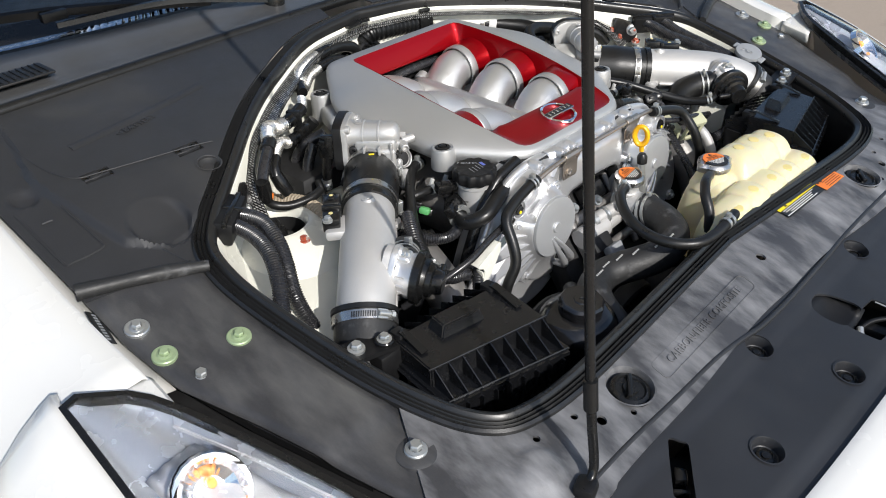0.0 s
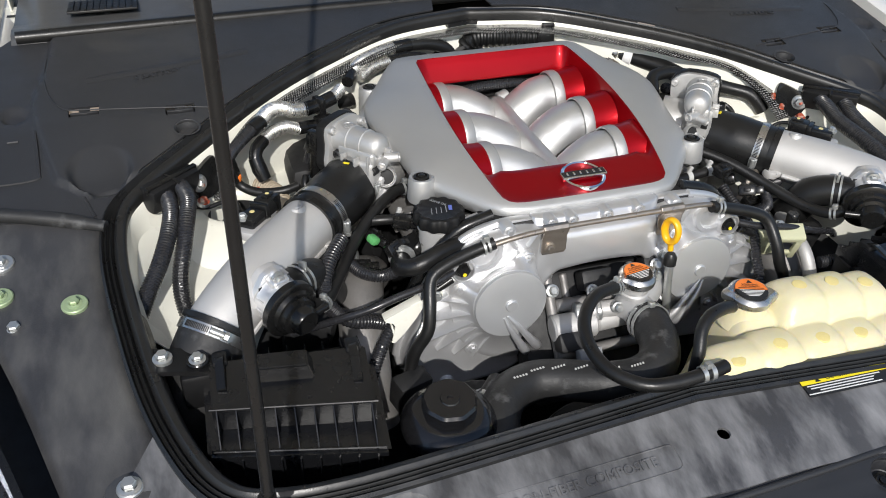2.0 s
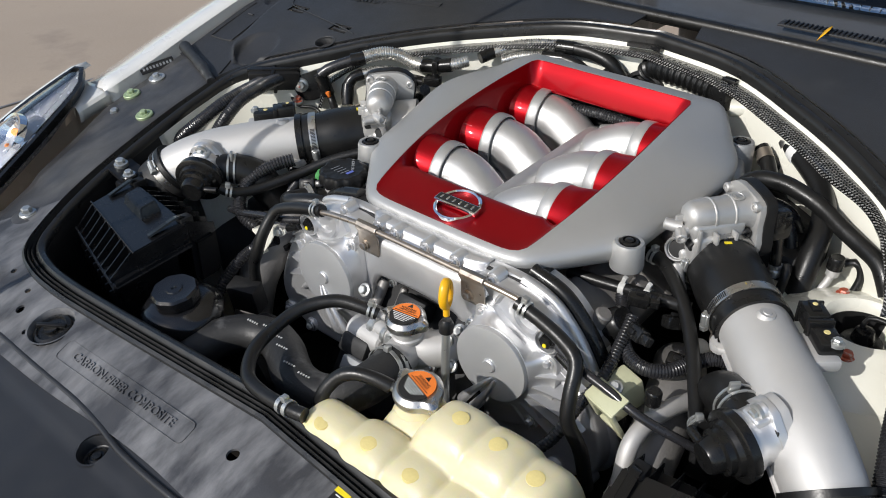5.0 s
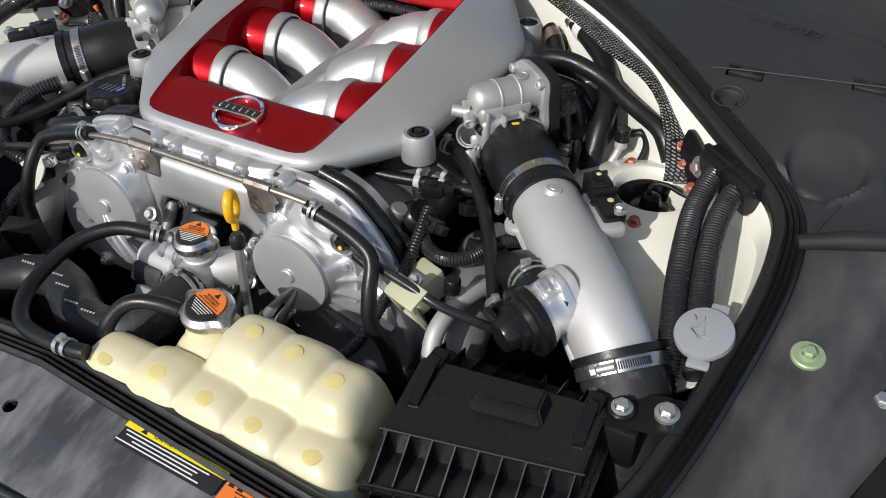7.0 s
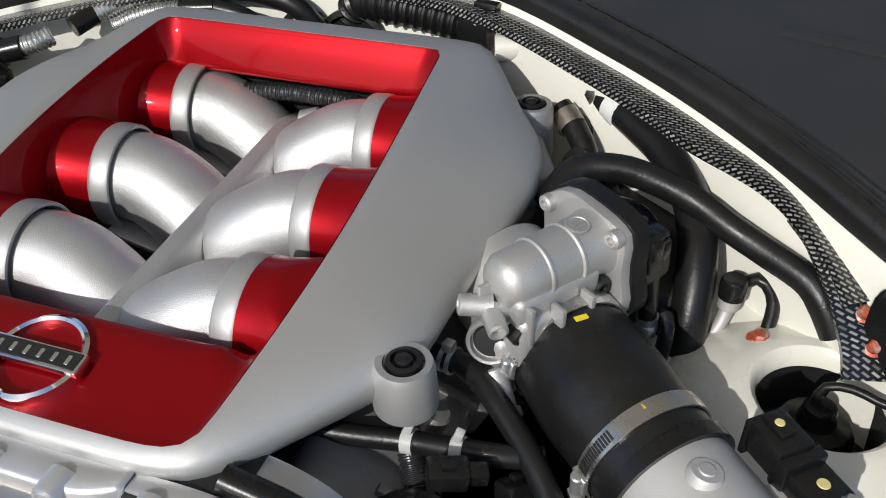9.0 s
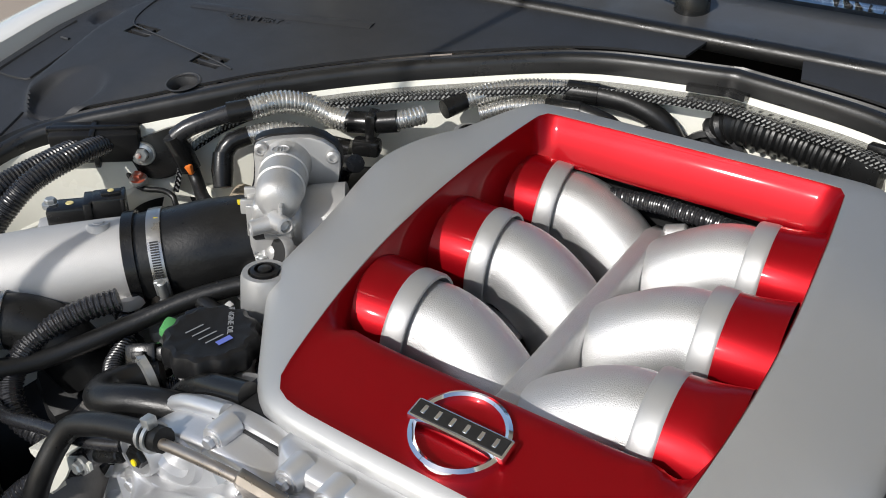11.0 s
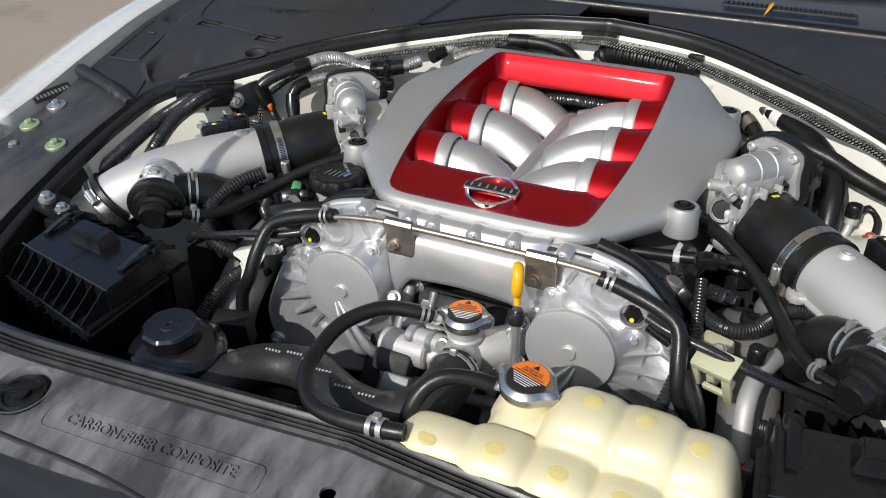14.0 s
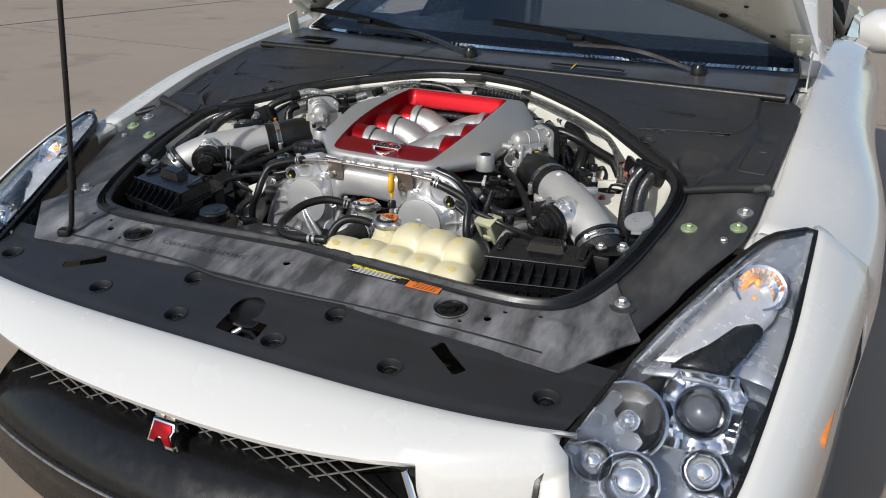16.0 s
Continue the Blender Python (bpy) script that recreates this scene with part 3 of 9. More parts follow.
outer = []
for x, y in inner:
    k = min(1.0, abs(x) / 0.609)
    X = math.copysign(abs(x) + 0.075 * k**6 + 0.02 * k, x)
    outer.append((X, front_edge(X) if k < 0.985 else front_edge(X) + 0.0))
xs = np.linspace(-0.70, 0.70, len(inner))
outer = [(float(x), front_edge(x) + max(0, abs(x) - 0.6) * 1.2) for x in xs]
sp_ = panel_between("support_panel", inner, outer, -0.001, -0.004, M_comp, "scuffed composite panel", 18, lift=lambda x, y: dents(x, y, SUPPORT_BOSS))
bm = B()
for x, y, r, d in SUPPORT_MARKS:
    cyl(bm, (x, y + 0.01, deck(y) - 0.053), (x, y - 0.01, deck(y) + 0.047), r * 1.05, seg=32)
carve(sp_, bm)
for s in (-1, 1):
    recess(deck_thing, (s * 0.371, -0.374, deck(-0.374) - 0.003), (0, -0.2, 1), 0.0325, 0.014, M_comp)
bm = B()
box(bm, (0, -0.375, 0.70), (1.2, 0.07, 0.04))
part("support_beam", bm, M_dark, deck_thing, "dark beam under the panel")

for s in (-1, 1):
    side = thing("wing_support_panel", (s * 0.7, 0, 0.8), "black composite side panel with bolts beside the engine bay", "panel", "wing support panels")
    idx = sorted([i for i, (x, y) in enumerate(SEAL) if x * s > 0.3 and -0.305 < y < 0.2], key=lambda i: SEAL[i][1])
    inn = [SEAL[i] for i in idx]
    bm = B()
    rows = []
    for k in range(8):
        w = k / 7
        row = []
        for x, y in inn:
            ox = s * float(np.interp(y, [-0.32, -0.24, -0.1, 0.0, 0.1, 0.2], [0.685, 0.712, 0.76, 0.80, 0.812, 0.815]))
            oy = y - 0.02 * w
            X = x + (ox - x) * w
            row.append((X, oy, deck(oy) - 0.002 + 0.003 * math.sin(w * 3.14) - 0.007 * step01((-0.19 - oy) / 0.03)))
        rows.append(row)
    grid(bm, rows)
    shell(part("panel_skin", bm, M_compside, side), 0.004, -1)
    for (x, y, m) in ((0.699, 0.0, M_green), (0.786, 0.031, M_green), (0.788, 0.09, M_zinc)):
        bolt(side, (s * x, y, deck(y) + 0.003), (0, -0.2, 1), 0.0066, 0.0160, mat=m)
    # stay under the headlight edge
    bm = B()
    sweep(bm, [Vector((s * 0.775, -0.012, 0.842)), Vector((s * 0.745, -0.11, 0.815)), Vector((s * 0.69, -0.25, 0.772))], [(-0.018, -0.012), (0.018, -0.012), (0.018, 0.0), (0.01, 0.003), (-0.01, 0.003), (-0.018, 0.0)], up=(0, 0, 1))
    br = part("headlight_stay", bm, M_black, side, "black ribbed stay")
    bolt(br, (s * 0.768, -0.018, 0.842), (0, -0.2, 1), 0.0075, 0.011)
    bm = B()
    lathe(bm, [(0.032, -0.012), (0.026, 0.006), (0.022, 0.008), (0, 0.008)], (s * 0.645, -0.262, 0.776), (0, -0.1, 1), 26)
    ft = part("mount_boss", bm, M_compside, side)
    bolt(ft, (s * 0.645, -0.262, 0.786), (0, -0.1, 1), 0.0085, 0.014)

# black undercover between support and bumper
cover_t = thing("front_undercover", (0, -0.52, 0.68), "matt black plastic cover with clip recesses behind the bumper", "panel")
bm = B()
rows = []
for w in np.linspace(0, 1, 24):
    row = []
    for x in np.linspace(-0.70, 0.70, 90):
        y0 = -0.418
        y1 = -0.612 + 0.05 * (abs(x) / 0.7) ** 4
        y = y0 + (y1 - y0) * w
        row.append((x * (1 - 0.075 * w), y, deck(y) - 0.014 - 0.006 * step01((w - 0.84) / 0.05) - 0.004 * step01((w - 0.16) / 0.05) + 0.006))
    rows.append(row)
grid(bm, rows)
skin = shell(part("cover_skin", bm, M_under, cover_t), 0.003, -1)
bm = B()
tube(bm, [Vector((x, y, deck(y) - 0.0065)) for x, y in ((-0.56, -0.424), (-0.45, -0.420), (-0.36, -0.4205), (-0.30, -0.4205), (-0.23, -0.4205), (-0.17, -0.425), (-0.12, -0.431), (-0.05, -0.432), (0.02, -0.430), (0.10, -0.427), (0.2, -0.422), (0.32, -0.420), (0.45, -0.420), (0.56, -0.424))], 0.0042, 10, 0.01)
part("edge_bead", bm, M_under, cover_t)
bm = B()
ROUND = ((-0.313, -0.54), (-0.155, -0.446), (-0.105, -0.556), (0.113, -0.553), (0.176, -0.448), (0.338, -0.538), (0.6, -0.512), (-0.6, -0.512))
for x, y in ROUND:
    cyl(bm, (x, y + 0.0085, deck(y) - 0.0615), (x, y - 0.0085, deck(y) + 0.0385), 0.0205, seg=32)
carve(skin, bm)
bm = B()
for s in (-1, 1):
    prism(bm, rrect(0.086, 0.026, 0.006), (s * 0.418, -0.481, deck(-0.481)), Euler((0, 0, radians(-s * 37))).to_matrix(), -0.08, 0.06)
carve(skin, bm)
bm = B()
scoop = rounded([(-0.014, -0.52), (-0.024, -0.488), (-0.018, -0.462), (0.0, -0.452), (0.02, -0.453), (0.036, -0.468), (0.048, -0.52)], 2)
prism(bm, scoop, (0, 0, deck(-0.50)), Matrix.Identity(3), -0.08, 0.06)
carve(skin, bm)
bm = B()
prism(bm, rounded([(-0.010, -0.513), (0.072, -0.514), (0.0775, -0.519), (0.083, -0.561), (0.078, -0.566), (-0.004, -0.562), (-0.009, -0.557), (-0.014, -0.518)], 1), (0, 0, deck(-0.54)), Matrix.Identity(3), -0.08, 0.06)
carve(skin, bm)
for x, y in ROUND:
    recess(cover_t, (x, y, deck(y) - 0.0115), (0, -0.17, 1), 0.0205, 0.013, M_under)
for s in (-1, 1):
    # near-black floor under the slot, the shade of its depth as colour
    bm = B()
    box(bm, (s * 0.418, -0.481, deck(-0.481) - 0.055), (0.11, 0.05, 0.01), Euler((0, 0, radians(-s * 37))).to_matrix())
    part("slot_shade_floor", bm, M_dark, cover_t)
    bm = B()
    box(bm, (s * 0.412, -0.478, deck(-0.481) - 0.038), (0.022, 0.016, 0.026), Euler((0, 0, radians(-s * 37))).to_matrix(), 0.003)
    box(bm, (s * 0.434, -0.49, deck(-0.481) - 0.036), (0.006, 0.024, 0.014), Euler((0, 0, radians(-s * 37))).to_matrix(), 0.001)
    part("slot_catch", bm, M_blacks, cover_t)
# near-black plate below the latch opening, in place of shade
bm = B()
box(bm, (0.045, -0.54, deck(-0.53) - 0.06), (0.15, 0.12, 0.01))
part("latch_shade_floor", bm, M_dark, cover_t)
# hollow ramp behind the latch slot, and the slot's turned-down lip
bm = B()
rows = []
for k in range(7):
    y = -0.450 - 0.066 * k / 6
    rows.append([(x, y, deck(y) - 0.012 - 0.016 * math.sin(math.pi * q) ** 0.5 * min(1, k / 2.5) - 0.006 * k / 6) for q, x in ((q / 8, -0.03 + 0.08 * q / 8) for q in range(9))])
grid(bm, rows)
shell(part("latch_ramp", bm, M_black, cover_t), 0.0015)
bm = B()
tube(bm, [(0.0765, -0.520, deck(-0.520) - 0.0155), (0.0815, -0.560, deck(-0.560) - 0.0155), (0.077, -0.564, deck(-0.564) - 0.0155), (0.035, -0.5625, deck(-0.5625) - 0.0155)], 0.0012, 8, 0.01)
part("slot_lip", bm, M_grey, cover_t, "worn pale slot edge")
bm = B()
cyl(bm, (0.006, -0.532, deck(-0.53) - 0.040), (0.022, -0.522, deck(-0.52) - 0.030), 0.006, 0.005, soft=0.0015)
part("latch_pin", bm, M_zinc, cover_t, "plated latch pin")
bm = B()
box(bm, (0.045, -0.535, deck(-0.53) - 0.045), (0.02, 0.05, 0.02), None, 0.003)
box(bm, (0.085, -0.555, deck(-0.53) - 0.035), (0.012, 0.03, 0.024), None, 0.003)
tube(bm, [(0.02, -0.52, deck(-0.53) - 0.035), (0.05, -0.53, deck(-0.53) - 0.03), (0.08, -0.55, deck(-0.53) - 0.032)], 0.004, 10)
part("latch_catch", bm, M_black, cover_t, "black latch catch")
# well behind the headlights, under the deck edge: added near-black strip as its shade
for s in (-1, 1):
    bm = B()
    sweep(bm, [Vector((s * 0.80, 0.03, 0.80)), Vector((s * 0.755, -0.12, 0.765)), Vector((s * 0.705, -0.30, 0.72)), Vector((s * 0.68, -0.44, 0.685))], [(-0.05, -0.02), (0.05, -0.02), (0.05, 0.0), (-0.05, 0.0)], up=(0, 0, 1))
    part("gap_filler", bm, M_dark, car, "added near-black strip for the shaded gap beside the headlight")

# ---------------------------------------------------------------- cowl covers at the rear corners and the cowl top
def cowl_relief(a, y):
    """Raised lid and scooped pocket of a corner cover; a is the distance from the middle of the car."""
    edge = float(np.interp(y, [0.19, 0.224, 0.281, 0.358, 0.417, 0.5, 0.6], [0.685, 0.726, 0.74, 0.758, 0.764, 0.747, 0.74]))
    low = float(np.interp(a, [0.60, 0.632, 0.68, 0.72], [0.215, 0.197, 0.185, 0.2]))
    z = 0.010 * step01((edge - a) / 0.009) * step01((y - low) / 0.010)
    q = math.hypot((a - 0.662) / 0.042, (y - 0.235) / 0.046)
    z -= 0.014 * step01((1.1 - q) / 0.26) * step01((0.29 - y) / 0.075)
    z -= 0.007 * step01((1.15 - math.hypot(a - 0.784, y - 0.388) / 0.018) / 0.3)
    return z


for s in (-1, 1):
    name = "battery_cover" if s < 0 else "brake_fluid_cover"
    cv = thing(name, (s * 0.6, 0.38, 0.9), "dark grey plastic cowl corner cover with slots and raised lettering", "panel", "cowl corner covers")
    idx = sorted([i for i, (x, y) in enumerate(SEAL) if x * s > 0.02 and y > 0.135 and y < 0.575], key=lambda i: SEAL[i][1])
    inn = [(p.x, p.y) for p in even([Vector((*SEAL[i], 0)) for i in idx], 0.0045)]
    bm = B()
    rows = []
    for k in range(65):
        w = k / 64
        row = []
        for j, (x, y) in enumerate(inn):
            q = j / (len(inn) - 1)
            ox = s * float(np.interp(q, [0, 0.45, 0.6, 1], [0.815, 0.83, 0.80, 0.05]))
            oy = float(np.interp(q, [0, 0.25, 0.45, 0.6, 1], [0.165, 0.33, 0.58, 0.62, 0.618]))
            X, Y = x + (ox - x) * w, y + (oy - y) * w
            row.append((X, Y, deck(Y) + 0.001 + cowl_relief(abs(X), Y)))
        rows.append(row)
    grid(bm, rows)
    skin_c = shell(part("cover_skin", bm, M_panel, cv), 0.003, -1)
    slope = Euler((radians(16), 0, 0)).to_matrix()
    bm = B()
    for x, y in ((0.541, 0.346), (0.682, 0.367)):
        box(bm, (s * x, y, deck(y)), (0.044, 0.024, 0.08), slope)
    cyl(bm, (s * 0.535, 0.31, deck(0.31) - 0.05), (s * 0.535, 0.285, deck(0.285) + 0.06), 0.017, seg=28)
    carve(skin_c, bm)
    for x, y in ((0.541, 0.346), (0.682, 0.367)):
        bm = B()
        z = deck(y) + 0.002 + cowl_relief(x, y)
        # near-black plate that gives the cut slot its shade
        box(bm, (s * x, y, z - 0.016), (0.05, 0.03, 0.003), slope)
        part("slot_shade_floor", bm, M_dark, cv)
        bm = B()
        for dx, dy, w, h in ((0, 0.004, 0.016, 0.016), (0, -0.002, 0.040, 0.004)):
            box(bm, (s * x + dx, y + dy, z - 0.0065), (w, h, 0.006), slope, 0.0006, 1)
        part("slot_rim", bm, M_panel, cv)
    bm = B()
    lathe(bm, [(0.021, 0.001), (0.019, 0.0015), (0.0165, -0.001), (0.014, -0.012), (0.010, -0.013), (0.009, -0.009), (0, -0.009)], (s * 0.535, 0.297, deck(0.297) + 0.011), (0, -0.25, 1), 24)
    part("push_clip", bm, M_panel, cv)
    txt = "< BATTERY >" if s < 0 else "BRAKE FLUID"
    part("raised_lettering", lettering(txt, 0.016, (s * 0.562, 0.447, deck(0.447) + 0.0125), Euler((radians(13), 0, radians(-s * (14 if s < 0 else 8)))).to_matrix(), 0.0009), M_panel, cv)
    for nm, line_p in (("seam", ((0.50, 0.338), (0.541, 0.346), (0.682, 0.367), (0.703, 0.37), (0.72, 0.386), (0.733, 0.417), (0.74, 0.452), (0.743, 0.498), (0.74, 0.55))), ("edge_bead", ((0.752, 0.34), (0.745, 0.25), (0.748, 0.238), (0.795, 0.235), (0.804, 0.245), (0.81, 0.36))), ("edge_bead", ((0.686, 0.19), (0.672, 0.15))), ("edge_bead", ((0.775, 0.322), (0.79, 0.322)))):
        bm = B()
        tube(bm, [(s * x, y, deck(y) + 0.0015 + cowl_relief(x, y)) for x, y in line_p], 0.0011 if nm == "seam" else 0.0022, 6, 0.006)
        part(nm, bm, M_panel, cv)
    # long rib above the lettering
    bm = B()
    sweep(bm, [Vector((s * 0.42, 0.50, deck(0.50) + 0.012)), Vector((s * 0.55, 0.475, deck(0.475) + 0.012)), Vector((s * 0.68, 0.455, deck(0.455) + 0.012))], [(-0.016, -0.004), (0.016, -0.004), (0.009, -0.0005), (-0.009, -0.0005)], up=(0, 0, 1))
    part("rib", bm, M_panel, cv)
    # rubber strip at its front edge
    bm = B()
    tube(bm, [(s * 0.658, 0.122, deck(0.122) + 0.008), (s * 0.70, 0.14, deck(0.14) + 0.008), (s * 0.75, 0.156, deck(0.156) + 0.009), (s * 0.818, 0.18, deck(0.18) + 0.006)], [0.008, 0.011, 0.010, 0.012], 10)
    solo("weather_strip", bm, M_rubberdull, "short black rubber weather strip on the cowl cover's edge", "strip", "weather strips")

cowl = thing("cowl_top", (0, 0.66, 0.98), "black plastic cowl top panel below the windscreen", "panel")
bm = B()
rows = []
for w, dz in ((0, 0.0), (0.08, 0.012), (0.16, 0.014), (0.3, 0.008), (0.55, 0.012), (0.8, 0.014), (1, 0.018)):
    row = []
    for x in np.linspace(-0.80, 0.80, 33):
        y0 = 0.606 + 0.012 * math.cos(x * 3)
        y1 = 0.86 - 0.10 * math.cos(x * 1.7) + 0.0
        y = y0 + (y1 - y0) * w
        row.append((x, y, deck(y0) + (y - y0) * 0.1 + dz))
    rows.append(row)
grid(bm, rows)
shell(part("cowl_skin", bm, M_cowltop, cowl), 0.003, -1)
bm = B()
tube(bm, [(x, 0.612 + 0.012 * math.cos(x * 3), deck(0.61) + 0.010) for x in np.linspace(-0.79, 0.79, 15)], 0.011, 10, 0.02)
part("edge_bead", bm, M_rubber, cowl, "black rubber edge bead")
for s, x0, x1, y0 in ((1, 0.17, 0.36, 0.665), (-1, -0.70, -0.60, 0.70)):
    g = B()
    nx = 26 if s > 0 else 10
    for i in range(nx):
        x = x0 + (x1 - x0) * i / (nx - 1)
        box(g, (x, y0, 1.032), (0.0022, 0.022 if s > 0 else 0.06, 0.004))
    part("grille_slats", g, M_black, cowl, "row of fine intake slats")
    g = B()
    box(g, ((x0 + x1) / 2, y0, 1.0295), (abs(x1 - x0) + 0.02, 0.03 if s > 0 else 0.07, 0.004), None, 0.001)
    part("grille_bed", g, M_panel if s > 0 else M_ink, cowl)
# a dry yellow leaf
bm = B()
grid(bm, [[(0.232 + 0.006 * t, 0.628 + 0.04 * t, 1.024 + 0.014 * math.sin(t * 2) ) , (0.2335 + 0.006 * t + 0.006 * math.sin(t * 3.14), 0.628 + 0.04 * t, 1.027 + 0.014 * math.sin(t * 2))] for t in (0, 0.25, 0.5, 0.75, 1.0)])
shell(solo("leaf", bm, M_yellow, "small dry yellow leaf on the cowl", "leaf"), 0.0006)

# ---------------------------------------------------------------- windscreen, dashboard, wipers
wind = thing("windscreen", (0, 0.85, 1.0), "raked tinted windscreen with a dark border", "windscreen")
bm = B()
rows = []
for w in np.linspace(0, 1, 20):
    row = []
    for x in np.linspace(-0.78, 0.78, 97):
        xx = x * (1 - 0.22 * w)
        y = 0.89 - 0.13 * math.cos(x * 1.7) + 0.95 * w
        row.append((xx, y, 1.045 + 0.42 * w + 0.0 * x))
    rows.append(row)
grid(bm, rows)
w_ob = part("pane", bm, M_glass, wind)
bm = B()
grid(bm, [[(x, y + 0.004, z + 0.004) for x, y, z in r] for r in rows[:2]])
part("border", bm, M_blacks, wind, "black printed border")
for j in (0, 92):
    bm = B()
    grid(bm, [[(x, y + 0.004, z + 0.004) for x, y, z in r[j:j + 5]] for r in rows])
    part("border", bm, M_blacks, wind, "black printed border")
shell(w_ob, 0.005)
w_ob.visible_shadow = False
bm = B()
grid(bm, [[(x, y, z) for x in (-0.85, -0.3, 0.3, 0.85)] for y, z in ((0.78, 1.0), (1.25, 1.06), (1.5, 1.02), (1.5, 0.7), (2.2, 0.7), (2.3, 1.3))])
part("dashboard", bm, M_black, car, "dark dashboard and cabin")


def wiper(pivot, tip, bow):
    w = thing("windscreen_wiper", pivot, "black windscreen wiper resting at the foot of the glass", "wiper", "windscreen wipers")
    p, q = Vector(pivot), Vector(tip)
    bm = B()
    lathe(bm, [(0.022, -0.015), (0.02, 0.012), (0.012, 0.022), (0, 0.022)], p, (0, -0.2, 1), 20)
    part("pivot_cap", bm, M_blacks, w)
    bm = B()
    mid = p.lerp(q, 0.5) + Vector((0, 0, bow))
    sweep(bm, even(spline([p, mid, q]), 0.02), [(-0.009, -0.004), (0.009, -0.004), (0.007, 0.005), (-0.007, 0.005)], up=(0, 0, 1))
    part("arm", bm, M_blacks, w)
    bm = B()
    d = (q - p).normalized()
    a, b = q - d * 0.30, q + d * 0.26
    off = Vector((0, 0.012, 0.012))
    sweep(bm, even(spline([a + off, q + off + Vector((0, 0, 0.012)), b + off]), 0.02), [(-0.005, -0.01), (0.005, -0.01), (0.007, 0.004), (0, 0.008), (-0.007, 0.004)], up=(0, 0, 1))
    part("blade", bm, M_black, w)
    bm = B()
    box(bm, q + Vector((0, 0, 0.018)), (0.05, 0.018, 0.018), None, 0.004)
    part("blade_clip", bm, M_black, w)


wiper((0.553, 0.745, 1.035), (0.2, 0.75, 1.078), 0.02)
wiper((-0.10, 0.70, 1.03), (-0.52, 0.79, 1.07), 0.02)

# ---------------------------------------------------------------- wings, bumper, doors
for s in (-1, 1):
    bm = B()
    rows = []
    for y in np.concatenate([np.linspace(0.0, 1.0, 26), [1.2, 1.5]]):
        d = deck(y) + (0 if y < 0.5 else -(y - 0.5) * 0.06)
        swell = 0.05 * math.exp(-(((y - 0.25) / 0.35) ** 2))
        xi = float(np.interp(y, [0, 0.2, 0.6, 1.0, 1.5], [0.824, 0.836, 0.838, 0.845, 0.87]))
        rows.append([(s * (xi - 0.028), y, d - 0.022), (s * (xi - 0.006), y, d - 0.018), (s * (xi - 0.002), y, d - 0.004), (s * xi, y, d + 0.014), (s * (xi + 0.006), y, d + 0.018), (s * (xi + 0.045), y, d + 0.015), (s * (xi + 0.09), y, d - 0.002), (s * (0.950 + swell * 0.5), y, d - 0.024), (s * (0.980 + swell * 0.8), y, d - 0.058), (s * (1.0 + swell), y, d - 0.11), (s * (1.01 + swell), y, d - 0.19), (s * (1.0 + swell), y, 0.52), (s * (0.985 + swell), y, 0.34)])
    grid(bm, rows)
    shell(part("front_wing", bm, M_white, car, "pearl white front wing"), 0.0012)
    bm = B()
    rows = []
    for y in np.linspace(1.52, 2.9, 8):
        rows.append([(s * 0.87, y, 1.02), (s * 0.93, y, 0.98), (s * 0.955, y, 0.88), (s * 0.945, y, 0.6), (s * 0.93, y, 0.34)])
    grid(bm, rows)
    shell(part("door", bm, M_white, car, "pearl white door"), 0.0012)
    bm = B()
    lathe(bm, [(0, -0.10), (0.06, -0.095), (0.095, -0.05), (0.10, 0.0), (0.085, 0.06), (0.04, 0.09), (0, 0.10)], (s * 1.01, 1.62, 1.09), (1, 0, 0.1), 20)
    bmesh.ops.scale(bm, vec=(1, 0.75, 0.75), space=Matrix.Translation((-s * 1.01, -1.62, -1.09)), verts=bm.verts)
    part("door_mirror", bm, M_white, car, "white door mirror")
    bm = B()
    rows = []
    for w in np.linspace(0, 1, 6):
        rows.append([(s * (0.80 - 0.17 * w), 0.90 + 0.95 * w, 1.03 + 0.42 * w), (s * (0.845 - 0.17 * w), 0.93 + 0.95 * w, 1.035 + 0.40 * w), (s * (0.87 - 0.1 * w), 1.2 + 0.8 * w, 1.0 + 0.3 * w)])
    grid(bm, rows)
    shell(part("screen_pillar", bm, M_white, car, "white screen pillar"), 0.02)
    # tip of the wing between deck and headlight
    bm = B()
    rows = []
    for y in np.linspace(-0.062, 0.004, 8):
        x0, x1 = 0.818, 0.835 + (y + 0.062) * 1.27
        d = deck(y)
        rows.append([(s * x0, y, d - 0.012), (s * x0, y, d + 0.008), (s * (x0 + 0.005), y, d + 0.014), (s * (x0 * 0.5 + x1 * 0.5), y, d + 0.016), (s * x1, y, d + 0.013), (s * (x1 + 0.001), y, d - 0.004)])
    grid(bm, rows)
    shell(part("wing_tip", bm, M_white, car, "pearl white wing tip"), 0.0012)
    # wheels
    for y in (0.22, 3.0):
        bm = B()
        lathe(bm, [(0.25, -0.11), (0.33, -0.125), (0.352, -0.10), (0.356, -0.05), (0.356, 0.05), (0.352, 0.10), (0.33, 0.125), (0.25, 0.11)], (s * 0.80, y, 0.356), (s, 0, 0), 40)
        ty = part("tyre", bm, M_rubberdull, car, "black tyre")
        bm = B()
        lathe(bm, [(0.25, -0.10), (0.24, 0.10), (0.255, 0.112), (0.245, 0.118), (0.22, 0.09), (0.08, 0.075), (0.03, 0.09), (0, 0.09)], (s * 0.80, y, 0.356), (s, 0, 0), 40)
        part("rim", bm, M_greydull, ty, "dark alloy rim")

